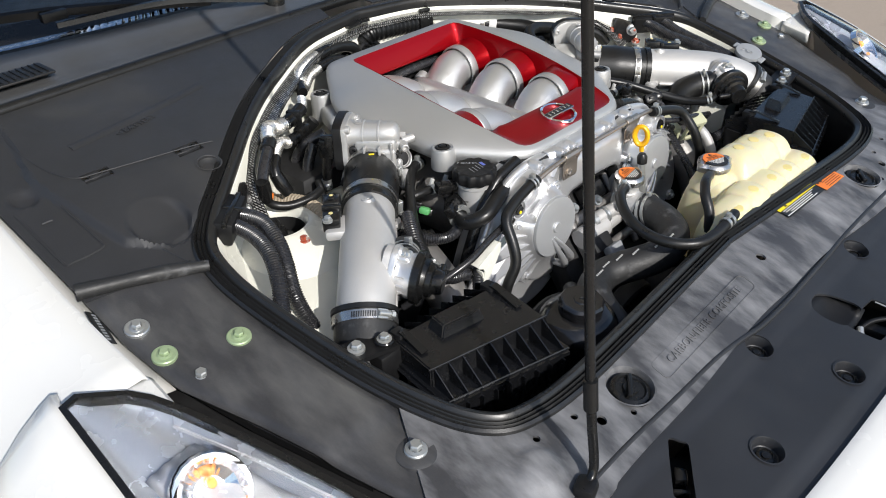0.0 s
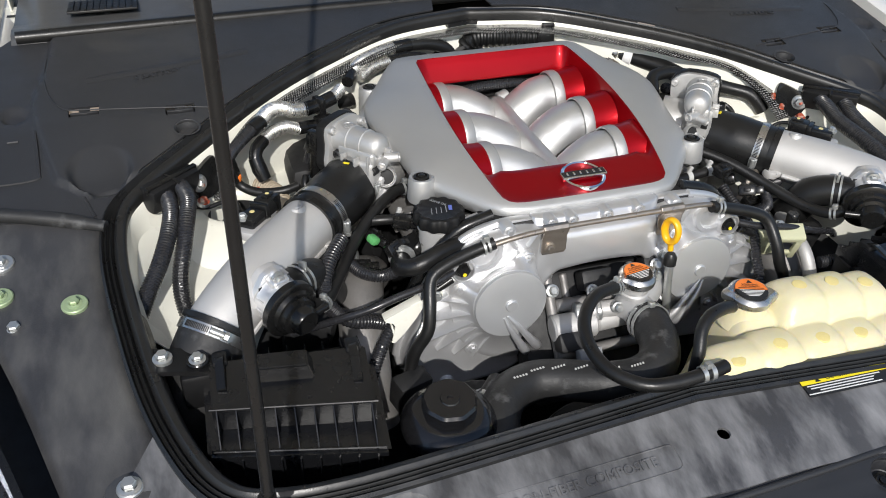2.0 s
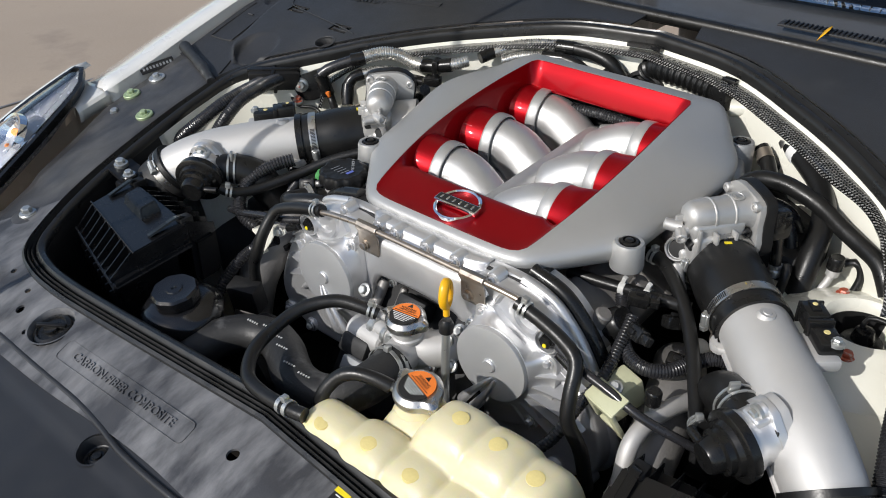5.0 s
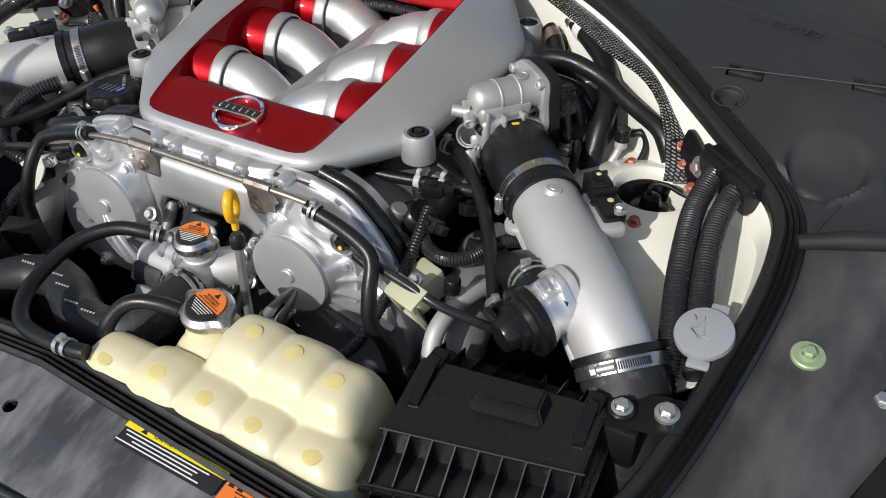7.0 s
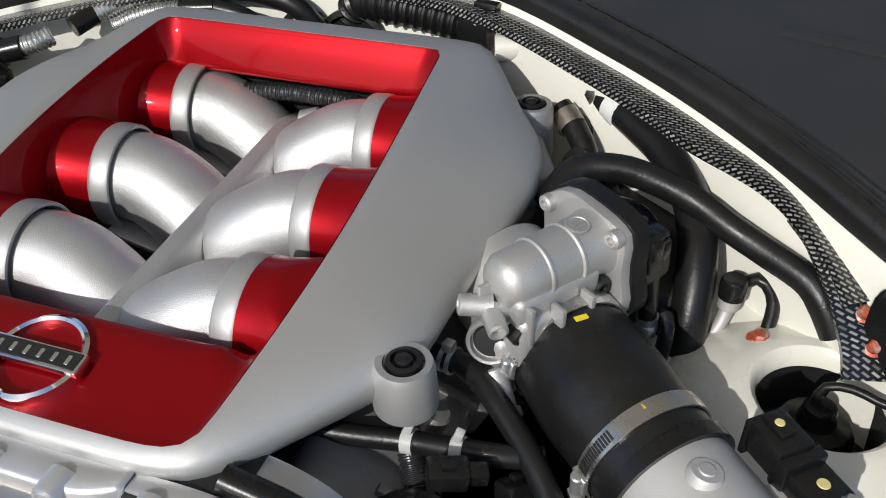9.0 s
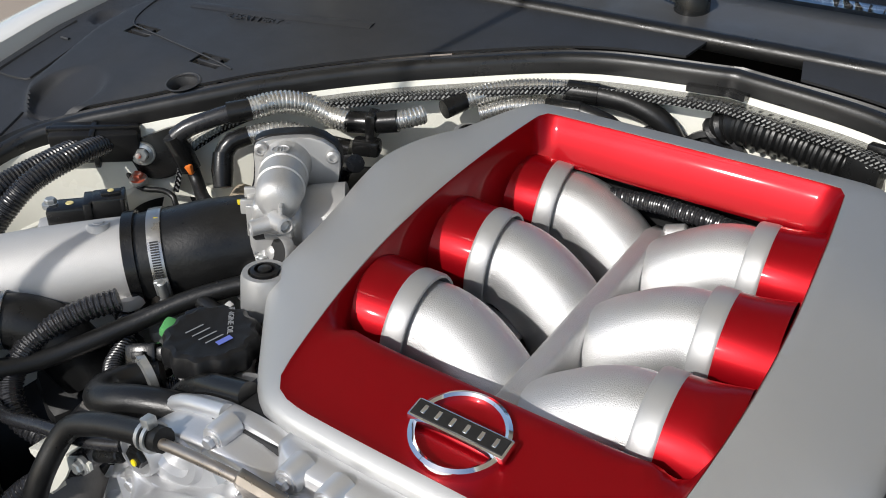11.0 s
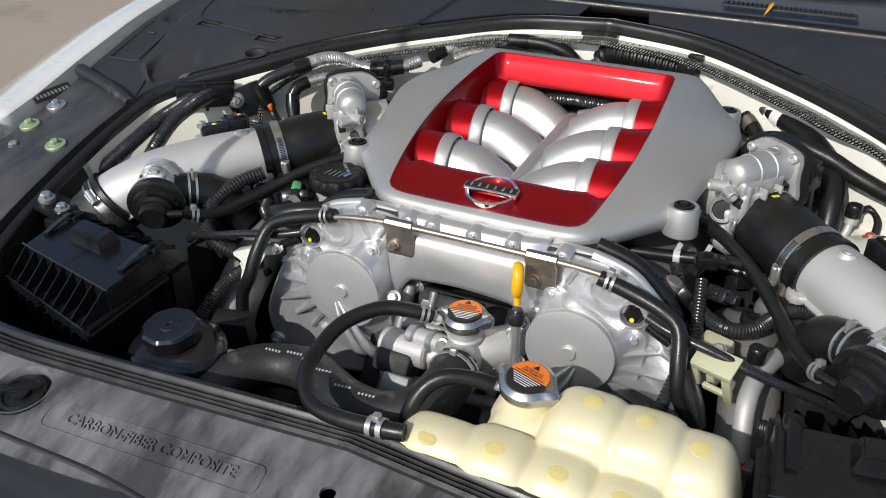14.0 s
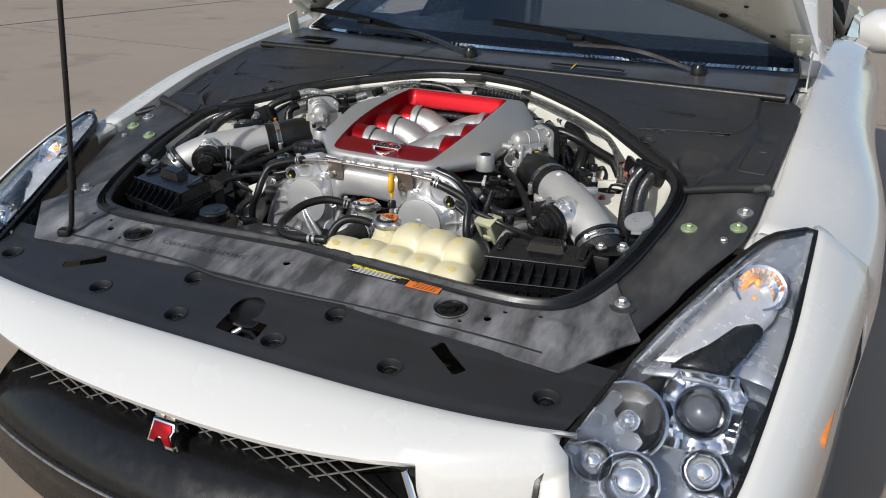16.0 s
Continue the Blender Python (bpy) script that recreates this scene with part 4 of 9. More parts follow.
# roof and rear of the car
bm = B()
rows = []
for y, hw, z in ((1.84, 0.62, 1.465), (2.1, 0.62, 1.475), (2.5, 0.60, 1.46), (2.9, 0.56, 1.38), (3.3, 0.60, 1.22), (3.7, 0.72, 1.06), (3.95, 0.78, 1.02)):
    rows.append([(x * hw, y, z - 0.05 * abs(x) ** 3) for x in np.linspace(-1, 1, 15)])
grid(bm, rows)
shell(part("roof", bm, M_white, car, "pearl white roof and tail"), 0.002)
for s in (-1, 1):
    bm = B()
    rows = []
    for y, top, hw, z in ((1.84, 1.42, 0.63, 0.99), (2.3, 1.42, 0.61, 0.99), (2.8, 1.36, 0.57, 1.0), (3.3, 1.17, 0.61, 1.02), (3.95, 0.98, 0.78, 0.97)):
        rows.append([(s * hw, y, top), (s * (hw * 0.4 + 0.87 * 0.6), y, top * 0.4 + z * 0.6), (s * 0.88, y, z)])
    grid(bm, rows)
    shell(part("side_glass", bm, M_blacks, car, "dark side glass"), 0.004)
    bm = B()
    rows = []
    for y, x in ((2.9, 0.955), (3.2, 0.97), (3.6, 0.96), (3.98, 0.90)):
        rows.append([(s * 0.87, y, 1.02), (s * (x - 0.02), y, 0.97), (s * x, y, 0.85), (s * x, y, 0.6), (s * (x - 0.02), y, 0.3)])
    grid(bm, rows)
    shell(part("rear_wing", bm, M_white, car, "pearl white rear wing"), 0.002)
bm = B()
grid(bm, [[(x * hw, y, z) for x in np.linspace(-1, 1, 9)] for hw, y, z in ((0.80, 3.95, 1.01), (0.88, 4.0, 0.95), (0.90, 4.04, 0.7), (0.88, 4.0, 0.3))])
shell(part("tail_panel", bm, M_white, car, "pearl white tail panel"), 0.002)

# ---------------------------------------------------------------- headlights
def curve_at(pts, w):
    d = [0]
    for a, b in zip(pts, pts[1:]):
        d.append(d[-1] + (Vector(b) - Vector(a)).length)
    s = w * d[-1]
    return Vector([float(np.interp(s, d, [p[k] for p in pts])) for k in range(3)])


LAMP_IN = [tuple(p) for p in spline([(0.905, 0.005, 0.888), (0.832, -0.065, 0.868), (0.715, -0.35, 0.775), (0.652, -0.57, 0.692), (0.634, -0.628, 0.650), (0.640, -0.64, 0.60)], 8)]
LAMP_OUT = [tuple(p) for p in spline([(0.922, 0.0, 0.887), (0.922, -0.12, 0.845), (0.92, -0.25, 0.785), (0.905, -0.42, 0.695), (0.888, -0.52, 0.635), (0.86, -0.55, 0.60)], 8)]


def lamp_point(w, v, lift):
    a, b = curve_at(LAMP_IN, w), curve_at(LAMP_OUT, w)
    p = a.lerp(b, v)
    k = math.sin(v * math.pi) * 0.02 * min(1, w * 4)
    return p + Vector((0.1, -0.45, 0.88)).normalized() * (k + lift)


def headlight(s):
    def flip(p):
        return Vector((s * p[0], p[1], p[2]))

    hl = thing("headlight", flip((0.8, -0.3, 0.6)), "clear swept-back headlight with projector lamps and an amber indicator", "headlight", "headlights")
    W, V = np.linspace(0, 1, 30), np.linspace(0, 1, 11)
    bm = B()
    grid(bm, [[flip(lamp_point(w, v, 0.0)) for v in V] for w in W])
    lens = part("lens", bm, M_lens, hl)
    shell(lens, 0.003)
    lens.visible_shadow = False
    bm = B()
    rows = []
    for w in W:
        deep = 0.035 + 0.045 * step01((w - 0.5) / 0.12)
        rows.append([flip(lamp_point(w, v, -0.010 - deep * min(1, min(v, 1 - v) * 7) * min(1, w * 4) * min(1, (1 - w) * 9 + 0.1))) for v in V])
    grid(bm, rows)
    part("bezel", bm, M_lampgrey, hl, "smoky blue-grey inner bezel")
    rim = [lamp_point(w, 0, 0) for w in W] + [lamp_point(1, v, 0) for v in V[1:-1]] + [lamp_point(w, 1, 0) for w in reversed(W)]
    bm = B()
    sweep(bm, [flip(p) for p in rim], [(-0.0045, -0.012), (0.0045, -0.012), (0.004, 0.002), (-0.004, 0.002)], closed=True, up=(0, 0, 1))
    part("rim", bm, M_blacks, hl, "glossy black rim")
    # bright strip that frames the upper part
    bm = B()
    sweep(bm, [flip(lamp_point(w, v, -0.013)) for w, v in ((0.16, 0.2), (0.3, 0.1), (0.45, 0.07), (0.6, 0.06))], [(-0.0012, -0.004), (0.0012, -0.004), (0.001, 0.0), (-0.001, 0.0)], up=(0, 0, 1))
    part("inner_strip", bm, M_lampsilver, hl, "thin silver strip")
    # faceted clear field below the indicator
    bm = B()
    rows = []
    for i, w in enumerate(np.linspace(0.20, 0.57, 12)):
        k = (w - 0.20) / 0.37
        v0, v1 = 0.22 - 0.09 * k, 0.80 - 0.52 * step01((k - 0.45) / 0.55)
        rows.append([flip(lamp_point(w, v0 + (v1 - v0) * j / 8, -0.030 + 0.004 * ((i + j) % 2))) for j in range(9)])
    grid(bm, rows)
    shell(part("facet_field", bm, M_lampsilver, hl, "bright faceted reflector field", 5), 0.002)
    # smooth dark divider
    bm = B()
    grid(bm, [[flip(lamp_point(w, v, -0.024 + 0.006 * math.sin(math.pi * k))) for k, v in ((0, a), (0.35, a * 0.65 + b * 0.35), (0.65, a * 0.35 + b * 0.65), (1, b))] for w, a, b in ((0.41, 0.62, 0.74), (0.43, 0.52, 0.76), (0.5, 0.42, 0.72), (0.555, 0.30, 0.68), (0.585, 0.26, 0.66))])
    shell(part("divider", bm, M_blacks, hl, "dark smoky divider plate"), 0.006)
    bm = B()
    grid(bm, [[flip(lamp_point(w, v, -0.03)) for v in (0.10, 0.3, 0.5, 0.7, 0.92)] for w in (0.565, 0.59, 0.61)])
    shell(part("crossbar", bm, M_lampgrey, hl), 0.006)
    ax = Vector((s * 0.12, -0.84, 0.53)).normalized()
    # angular chrome box round the projector
    m = frame_of(ax)
    bm = B()
    c = flip((0.818, -0.404, 0.698))
    hexo = [(-0.062, 0.02), (-0.04, 0.058), (0.045, 0.06), (0.062, 0.03), (0.05, -0.05), (0.02, -0.066), (-0.05, -0.06)]
    hexo = [(x, y) for x, y in hexo] if s > 0 else [(-x, y) for x, y in reversed(hexo)]
    rings = [[c + m @ Vector((x * k, y * k, h)) for x, y in hexo] for k, h in ((1.04, -0.03), (1.04, 0.004), (0.98, 0.008), (0.94, 0.002), (0.74, -0.018), (0.5, -0.028))]
    grid(bm, rings, closed=True)
    part("projector_box", bm, M_lampchrome, hl, "angular chrome projector surround", 20)
    for name, at, r in (("projector_lamp", (0.818, -0.406, 0.700), 0.041), ("main_beam_lamp", (0.720, -0.468, 0.690), 0.058), ("lower_reflector", (0.748, -0.548, 0.640), 0.044), ("lower_reflector", (0.842, -0.480, 0.645), 0.034), ("lower_reflector", (0.69, -0.545, 0.655), 0.030)):
        c = flip(at)
        bm = B()
        lathe(bm, [(r * 1.02, -0.03), (r * 1.06, 0.0), (r * 1.05, 0.005), (r * 1.01, 0.006), (r * 0.97, 0.003), (r * 0.93, -0.014), (r * 0.84, -0.028), (r * 0.66, -0.040), (r * 0.4, -0.047), (0, -0.049)], c, ax, 14 if name == "lower_reflector" else 40)
        bowl = part(name, bm, M_lampchrome, hl, "chrome lamp bowl", 25)
        bm = B()
        if name == "lower_reflector":
            lathe(bm, [(r * 0.72, -0.026), (r * 0.66, -0.014), (r * 0.5, -0.006), (r * 0.28, -0.001), (0, 0.001)], c, ax, 28)
        else:
            q = 0.74 if name == "projector_lamp" else 0.3
            lathe(bm, [(r * q, -0.03), (r * q * 0.97, -0.014), (r * q * 0.8, -0.002), (r * q * 0.5, 0.006), (r * q * 0.25, 0.009), (0, 0.010)], c, ax, 36)
        part("lens_ball", bm, M_lens2 if name == "projector_lamp" else M_lampball, bowl, "clear bulging lens")
    # indicator dome with amber inserts
    c = flip((0.857, -0.182, 0.832))
    iax = Vector((s * 0.12, -0.75, 0.64))
    bm = B()
    lathe(bm, [(0.045, -0.014), (0.042, -0.002), (0.037, -0.003), (0.030, -0.014), (0.018, -0.022), (0, -0.024)], c, iax, 22)
    bowl = part("indicator_bowl", bm, M_lampchrome, hl, "chrome indicator reflector", 8)
    mi = frame_of(iax)
    for dx, dy, w, h in ((-0.004, 0.010, 0.011, 0.014), (-0.008, -0.018, 0.008, 0.011)):
        bm = B()
        box(bm, c + mi @ Vector((s * dx, dy, -0.012)), (w, h, 0.016), mi, 0.006, 3)
        part("bulb", bm, M_amber, bowl, "amber indicator insert")


M_lampsilver = material("faceted_lamp_silver", (0.50, 0.51, 0.54), 0.20, 0.5, 0.25, 30, 400, 0.1)
M_lampchrome = material("lamp_reflector_chrome", (0.88, 0.89, 0.91), 0.12, 1.0, 0.03, 30, 60, 0.4, rvar=0.03)
M_lampgrey = material("smoked_lamp_housing", (0.33, 0.35, 0.39), 0.24, 0.6, 0.1, 12, 300, 0.05)
M_lampball = material("clear_lamp_ball", (0.62, 0.64, 0.68), 0.05, 0.85, 0.05, 20, 200, 0.0, coat=1.0, spec=1.0)
M_lens2 = material("lamp_ball_glass", (0.06, 0.065, 0.075), 0.03, 0.0, 0.02, 10, 200, 0.0, coat=1.0, spec=1.0)
for s in (-1, 1):
    headlight(s)
    bm = B()
    rows = []
    for w in np.linspace(0, 1, 22):
        p = curve_at(LAMP_OUT, w)
        y, z = p.y, p.z
        sx = p.x + 0.078 + 0.03 * (1 - w) ** 2
        rows.append([(s * (p.x - 0.002), y + 0.002, z - 0.012), (s * (p.x + 0.004), y, z + 0.001), (s * (p.x + 0.02), y, z - 0.003), (s * (p.x + 0.046), y + 0.004, z - 0.018), (s * (sx - 0.012), y + 0.010, z - 0.052), (s * sx, y + 0.016, z - 0.10), (s * (sx + 0.005), y + 0.022, z - 0.19), (s * (sx + 0.004), y + 0.03, 0.40), (s * (sx - 0.004), y + 0.03, 0.34)])
    first = [(s * 0.915, 0.03, 0.885), (s * 0.924, 0.025, 0.892), (s * 0.94, 0.025, 0.884), (s * 0.967, 0.03, 0.862), (s * 1.01, 0.03, 0.81), (s * 1.028, 0.03, 0.76), (s * 1.034, 0.03, 0.68), (s * 1.03, 0.03, 0.45), (s * 1.02, 0.03, 0.34)]
    grid(bm, [first] + rows)
    shell(part("wing_front", bm, M_white, car, "pearl white wing beside the headlight", 85), 0.0012)
    # bumper corner under the lamp
    bm = B()
    rows = []
    for v in np.linspace(0, 1, 8):
        p = Vector((0.636, -0.648, 0.598)).lerp(Vector((0.888, -0.548, 0.592)), v)
        rows.append([(s * p.x, p.y, p.z), (s * (p.x + 0.004), p.y - 0.012, p.z - 0.012), (s * (p.x + 0.01), p.y - 0.02, p.z - 0.1), (s * p.x, p.y - 0.01, 0.34)])
    grid(bm, rows)
    shell(part("bumper_corner", bm, M_white, car, "pearl white bumper corner"), 0.0015)
    bm = B()
    box(bm, (s * 0.998, -0.275, 0.665), (0.010, 0.105, 0.022), Euler((radians(14), 0, radians(s * -4))).to_matrix(), 0.003)
    part("side_marker", bm, M_amber, car, "orange side marker")

# ---------------------------------------------------------------- bumper and grille
bm = B()
rows = []
for x in np.linspace(-0.668, 0.668, 47):
    a = abs(x)
    y0 = -0.606 + 0.05 * (a / 0.7) ** 4
    z0 = deck(y0) - 0.012
    y1 = -0.722 + 0.10 * (a / 0.62) ** 3
    z1 = 0.628 + 0.025 * (a / 0.45) ** 2
    n0 = 1 - 0.02 * (a / 0.648) ** 8
    rows.append([(x, y0 + 0.004, z0 - 0.012), (x, y0, z0), (x, y0 - 0.012, z0 + 0.002), (x * n0, y0 * 0.6 + y1 * 0.4, z0 * 0.62 + z1 * 0.38 + 0.012), (x * n0, y0 * 0.2 + y1 * 0.8, z0 * 0.25 + z1 * 0.75 + 0.01), (x, y1, z1 + 0.004), (x, y1 + 0.004, z1 - 0.006), (x, y1 + 0.03, z1 - 0.008)])
grid(bm, [r[:6] for r in rows])
grid(bm, [r[5:] for r in rows if abs(r[5][0]) < 0.47])
for s in (-1, 1):
    side_rows = []
    for r in rows:
        x, y, z = r[5]
        if x * s > 0.44:
            side_rows.append([r[5], (x + s * 0.006, y - 0.009, z - 0.03), (x + s * 0.016, y - 0.013, z - 0.08), (x + s * 0.026, y - 0.012, 0.48), (x + s * 0.026, y, 0.34)])
    grid(bm, side_rows)
bmesh.ops.remove_doubles(bm, verts=bm.verts, dist=0.0004)
shell(part("bumper", bm, M_white, car, "pearl white bumper nose", 60), 0.0015)
for s in (-1, 1):
    bm = B()
    tube(bm, [(s * 0.452, -0.69, 0.648), (s * 0.475, -0.70, 0.60), (s * 0.50, -0.71, 0.53)], 0.006, 8)
    part("grille_trim", bm, M_chrome, car, "bright grille end trim")
grille = thing("grille", (0, -0.66, 0.4), "dark mesh grille in a black intake", "grille")
bm = B()
box(bm, (0, -0.60, 0.52), (0.94, 0.01, 0.24), None, 0.002)
part("backing", bm, M_ink, grille)
bm = B()
for i in range(-18, 19):
    x = i * 0.05
    for k in (-1, 1):
        a, b = Vector((x - k * 0.085, -0.668, 0.555)), Vector((x + k * 0.085, -0.668, 0.64))
        if max(abs(a.x), abs(b.x)) < 0.47:
            box(bm, (a + b) / 2, ((a - b).length, 0.002, 0.0022), Matrix.Rotation(-math.atan2(b.z - a.z, b.x - a.x), 3, "Y"))
part("mesh", bm, M_greydull, grille, "fine diagonal wire mesh")
bm = B()
rows = []
for x in np.linspace(-0.5, 0.5, 21):
    a = abs(x)
    dy = 0.08 * (a / 0.5) ** 2
    rows.append([(x, -0.655 + dy, 0.575), (x, -0.72 + dy, 0.535), (x, -0.76 + dy, 0.50), (x, -0.772 + dy, 0.46), (x, -0.77 + dy, 0.35)])
grid(bm, rows)
shell(part("lower_intake", bm, M_blacks, grille, "glossy black lower intake"), 0.004)
bm = B()
tube(bm, [(x, -0.778 + 0.08 * (abs(x) / 0.5) ** 2, 0.462) for x in np.linspace(-0.5, 0.5, 13)], 0.003, 8)
part("bright_line", bm, M_steel, grille)
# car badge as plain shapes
badge = thing("front_badge", (0, -0.71, 0.56), "red and chrome emblem on the grille", "badge")
rb = frame_of((0, -0.9, 0.42))
R_SHAPE = [(-0.026, -0.026), (-0.010, -0.026), (-0.007, -0.014), (0.004, -0.014), (0.016, -0.030), (0.036, -0.030), (0.020, -0.010), (0.028, 0.001), (0.024, 0.014), (-0.022, 0.014)]
bm = B()
prism(bm, R_SHAPE, (0, -0.712, 0.588), rb, -0.006, 0.004, 0.0015)
part("chrome_base", bm, M_chrome, badge)
bm = B()
prism(bm, [(x * 0.82 + 0.0005, y * 0.80 - 0.001) for x, y in R_SHAPE], (0, -0.712, 0.588), rb, 0.004, 0.006, 0.0008)
part("red_inlay", bm, M_red, badge)
bm = B()
for x in (-0.012, 0.012):
    prism(bm, [(x - 0.01, 0.02), (x + 0.01, 0.02), (x + 0.01, 0.038), (x - 0.01, 0.038)], (0, -0.712, 0.585), rb, -0.006, 0.003, 0.001)
part("chrome_cap", bm, M_chrome, badge)

# ---------------------------------------------------------------- open bonnet and its prop
hood = thing("bonnet", (0, 0.6, 1.1), "open white bonnet seen from its cream underside", "bonnet")
HOOD_SLOPE = 0.55


def hood_z(y):
    return 1.05 + HOOD_SLOPE * (0.95 - y)


def hood_sheet(dz, pad):
    rows = []
    for w in np.linspace(0, 1, 15):
        row = []
        for v in np.linspace(-1, 1, 25):
            a = abs(v)
            yr = 0.58 + 0.37 * a**2.2
            yf = -0.40 + 0.22 * a**2.5
            half_w = 0.83 - 0.17 * w
            y = yr + (yf - yr) * w
            row.append((v * half_w * (1 - pad), y, hood_z(y) + dz + 0.03 * (1 - a * a)))
        rows.append(row)
    return rows


bm = B()
grid(bm, hood_sheet(0.03, 0.0))
shell(part("outer_skin", bm, M_white, hood), 0.001)
bm = B()
rows = hood_sheet(0.0, 0.012)
rows = [[(x, y, z + (0.016 if (3 <= i <= 11 and (2 <= j <= 10 or 14 <= j <= 22)) else 0.0)) for j, (x, y, z) in enumerate(r)] for i, r in enumerate(rows)]
grid(bm, rows)
inner_skin = part("inner_frame", bm, M_cream, hood, "cream pressed inner frame")
shell(inner_skin, 0.001)
for s in (-1, 1):
    for u, (x, y, r) in enumerate(((0.72, 0.80, 0.008), (0.60, 0.72, 0.012), (0.50, 0.62, 0.008), (0.66, 0.66, 0.006))):
        bm = B()
        lathe(bm, [(r, -0.001), (r * 0.9, -0.0025), (0, -0.0025)], (s * x, y, hood_z(y) - 0.002 + 0.03 * (1 - (x / 0.8) ** 2)), (0, HOOD_SLOPE, 1), 18)
        part("hole", bm, M_ink, hood)
    bm = B()
    box(bm, (s * 0.79, 0.80, hood_z(0.80) - 0.012), (0.05, 0.12, 0.004), Euler((-math.atan(HOOD_SLOPE), 0, 0)).to_matrix(), 0.0015)
    hg = part("hinge", bm, M_cream, hood, "cream painted hinge with bolts")
    bm = B()
    box(bm, (s * 0.822, 0.83, 1.02), (0.004, 0.05, 0.15), Euler((radians(15), 0, 0)).to_matrix(), 0.0015)
    part("arm", bm, M_cream, hg)
    bm = B()
    box(bm, (s * 0.82, 0.74, 0.965), (0.05, 0.20, 0.05), Euler((radians(12), 0, 0)).to_matrix(), 0.012)
    part("lower_bracket", bm, M_cream, hg)
    for y in (0.77, 0.84):
        bolt(hg, (s * 0.79, y, hood_z(y) - 0.016), (0, -HOOD_SLOPE, -1), 0.007, mat=M_cream)

prop = thing("bonnet_prop", (-0.51, -0.41, 0.73), "black bonnet prop rod in its pivot clip", "prop rod")
bm = B()
tube(bm, [(-0.545, -0.428, 0.752), (-0.53, -0.425, 0.752), (-0.518, -0.423, 0.762), (-0.515, -0.42, 0.785), (-0.513, -0.413, 0.84), (-0.508, -0.403, 0.94), (-0.497, -0.367, 1.5), (-0.491, -0.348, 1.77)], 0.0058, 12, 0.012)
part("rod", bm, M_blacks, prop)
bm = B()
tube(bm, [(-0.5115, -0.411, 0.845), (-0.5105, -0.408, 0.885)], 0.0085, 14, 0.01)
part("sleeve", bm, M_rubber, prop)
bm = B()
box(bm, (-0.535, -0.425, 0.748), (0.03, 0.026, 0.02), Euler((0, 0, radians(20))).to_matrix(), 0.007)
part("pivot_clip", bm, M_black, prop)

# ---------------------------------------------------------------- engine cover
def crown(y):
    u = min(1.0, max(0.0, y / 0.412))
    return 0.8975 + 0.172 * y + 0.044 * u * (1 - u)


def rim_top(y):
    return float(np.interp(y, (0.0, 0.1, 0.2, 0.29, 0.385, 0.45), (0.890, 0.905, 0.918, 0.931, 0.941, 0.962)))


def rim_foot(y):
    return float(np.interp(y, (0.0, 0.1, 0.2, 0.29, 0.385, 0.45), (0.868, 0.873, 0.888, 0.900, 0.912, 0.93)))


cover = thing("engine_cover", (0, 0.22, 0.85), "silver painted cast engine cover with a candy red centre", "engine cover")
OUT = rounded(mirrored([(0.0, -0.013), (0.06, -0.013), (0.118, -0.011), (0.143, 0.003), (0.172, 0.038), (0.205, 0.078), (0.225, 0.105), (0.231, 0.14), (0.236, 0.18), (0.251, 0.245), (0.259, 0.29), (0.256, 0.325), (0.243, 0.358), (0.218, 0.393), (0.193, 0.430), (0.172, 0.454), (0.15, 0.459), (0.0, 0.459)]), 2)
RED = rounded(mirrored([(0.0, -0.002), (0.06, -0.002), (0.109, -0.001), (0.126, 0.007), (0.132, 0.026), (0.1445, 0.11), (0.150, 0.2), (0.148, 0.3), (0.143, 0.392), (0.142, 0.408), (0.138, 0.4125), (0.1, 0.413), (0.0, 0.413)]), 2)
C0 = (0.0, 0.215)
NC = 144
R0, R1 = radial(RED, C0, NC), radial(OUT, C0, NC)


def cover_ring(k, sink=0.0, foot=0.0, tuck=0.0):
    """A ring of the shell: k from the red edge to the rim; sink below the skin, foot of the way down the rim, tucked in below."""
    out = []
    for (x0, y0), (x1, y1) in zip(R0, R1):
        a, b, c = crown(y0), rim_top(y1), rim_foot(y1)
        z = a + (b - a) * k ** 1.7
        x, y = x0 + (x1 - x0) * k, y0 + (y1 - y0) * k
        near = 1 - tuck / math.hypot(x - C0[0], y - C0[1])
        out.append((C0[0] + (x - C0[0]) * near, C0[1] + (y - C0[1]) * near, z - sink - foot * (b - c)))
    return out


bm = B()
grid(bm, [cover_ring(0, 0.010), cover_ring(0, 0.0005), cover_ring(0.015, -0.0008), cover_ring(0.15, -0.0004), cover_ring(0.35), cover_ring(0.6), cover_ring(0.8), cover_ring(0.91, 0.001), cover_ring(0.97, 0.002, 0.05), cover_ring(1.0, 0.002, 0.2), cover_ring(1.0, 0.001, 0.45, 0.001), cover_ring(1.0, 0, 0.72, 0.004), cover_ring(1.0, 0, 0.92, 0.008), cover_ring(1.0, 0, 1.0, 0.012), cover_ring(1.0, 0, 0.98, 0.03)], closed=True)
part("cover_shell", bm, M_silver, cover, "silver painted shell", 50)
# red centre: rim, front panel, steep walls
WIN = rounded(mirrored([(0.0, 0.072), (0.106, 0.072), (0.120, 0.077), (0.137, 0.105), (0.145, 0.2), (0.144, 0.29), (0.139, 0.380), (0.135, 0.393), (0.124, 0.396), (0.0, 0.396)]), 2)
R2 = radial(WIN, C0, NC)


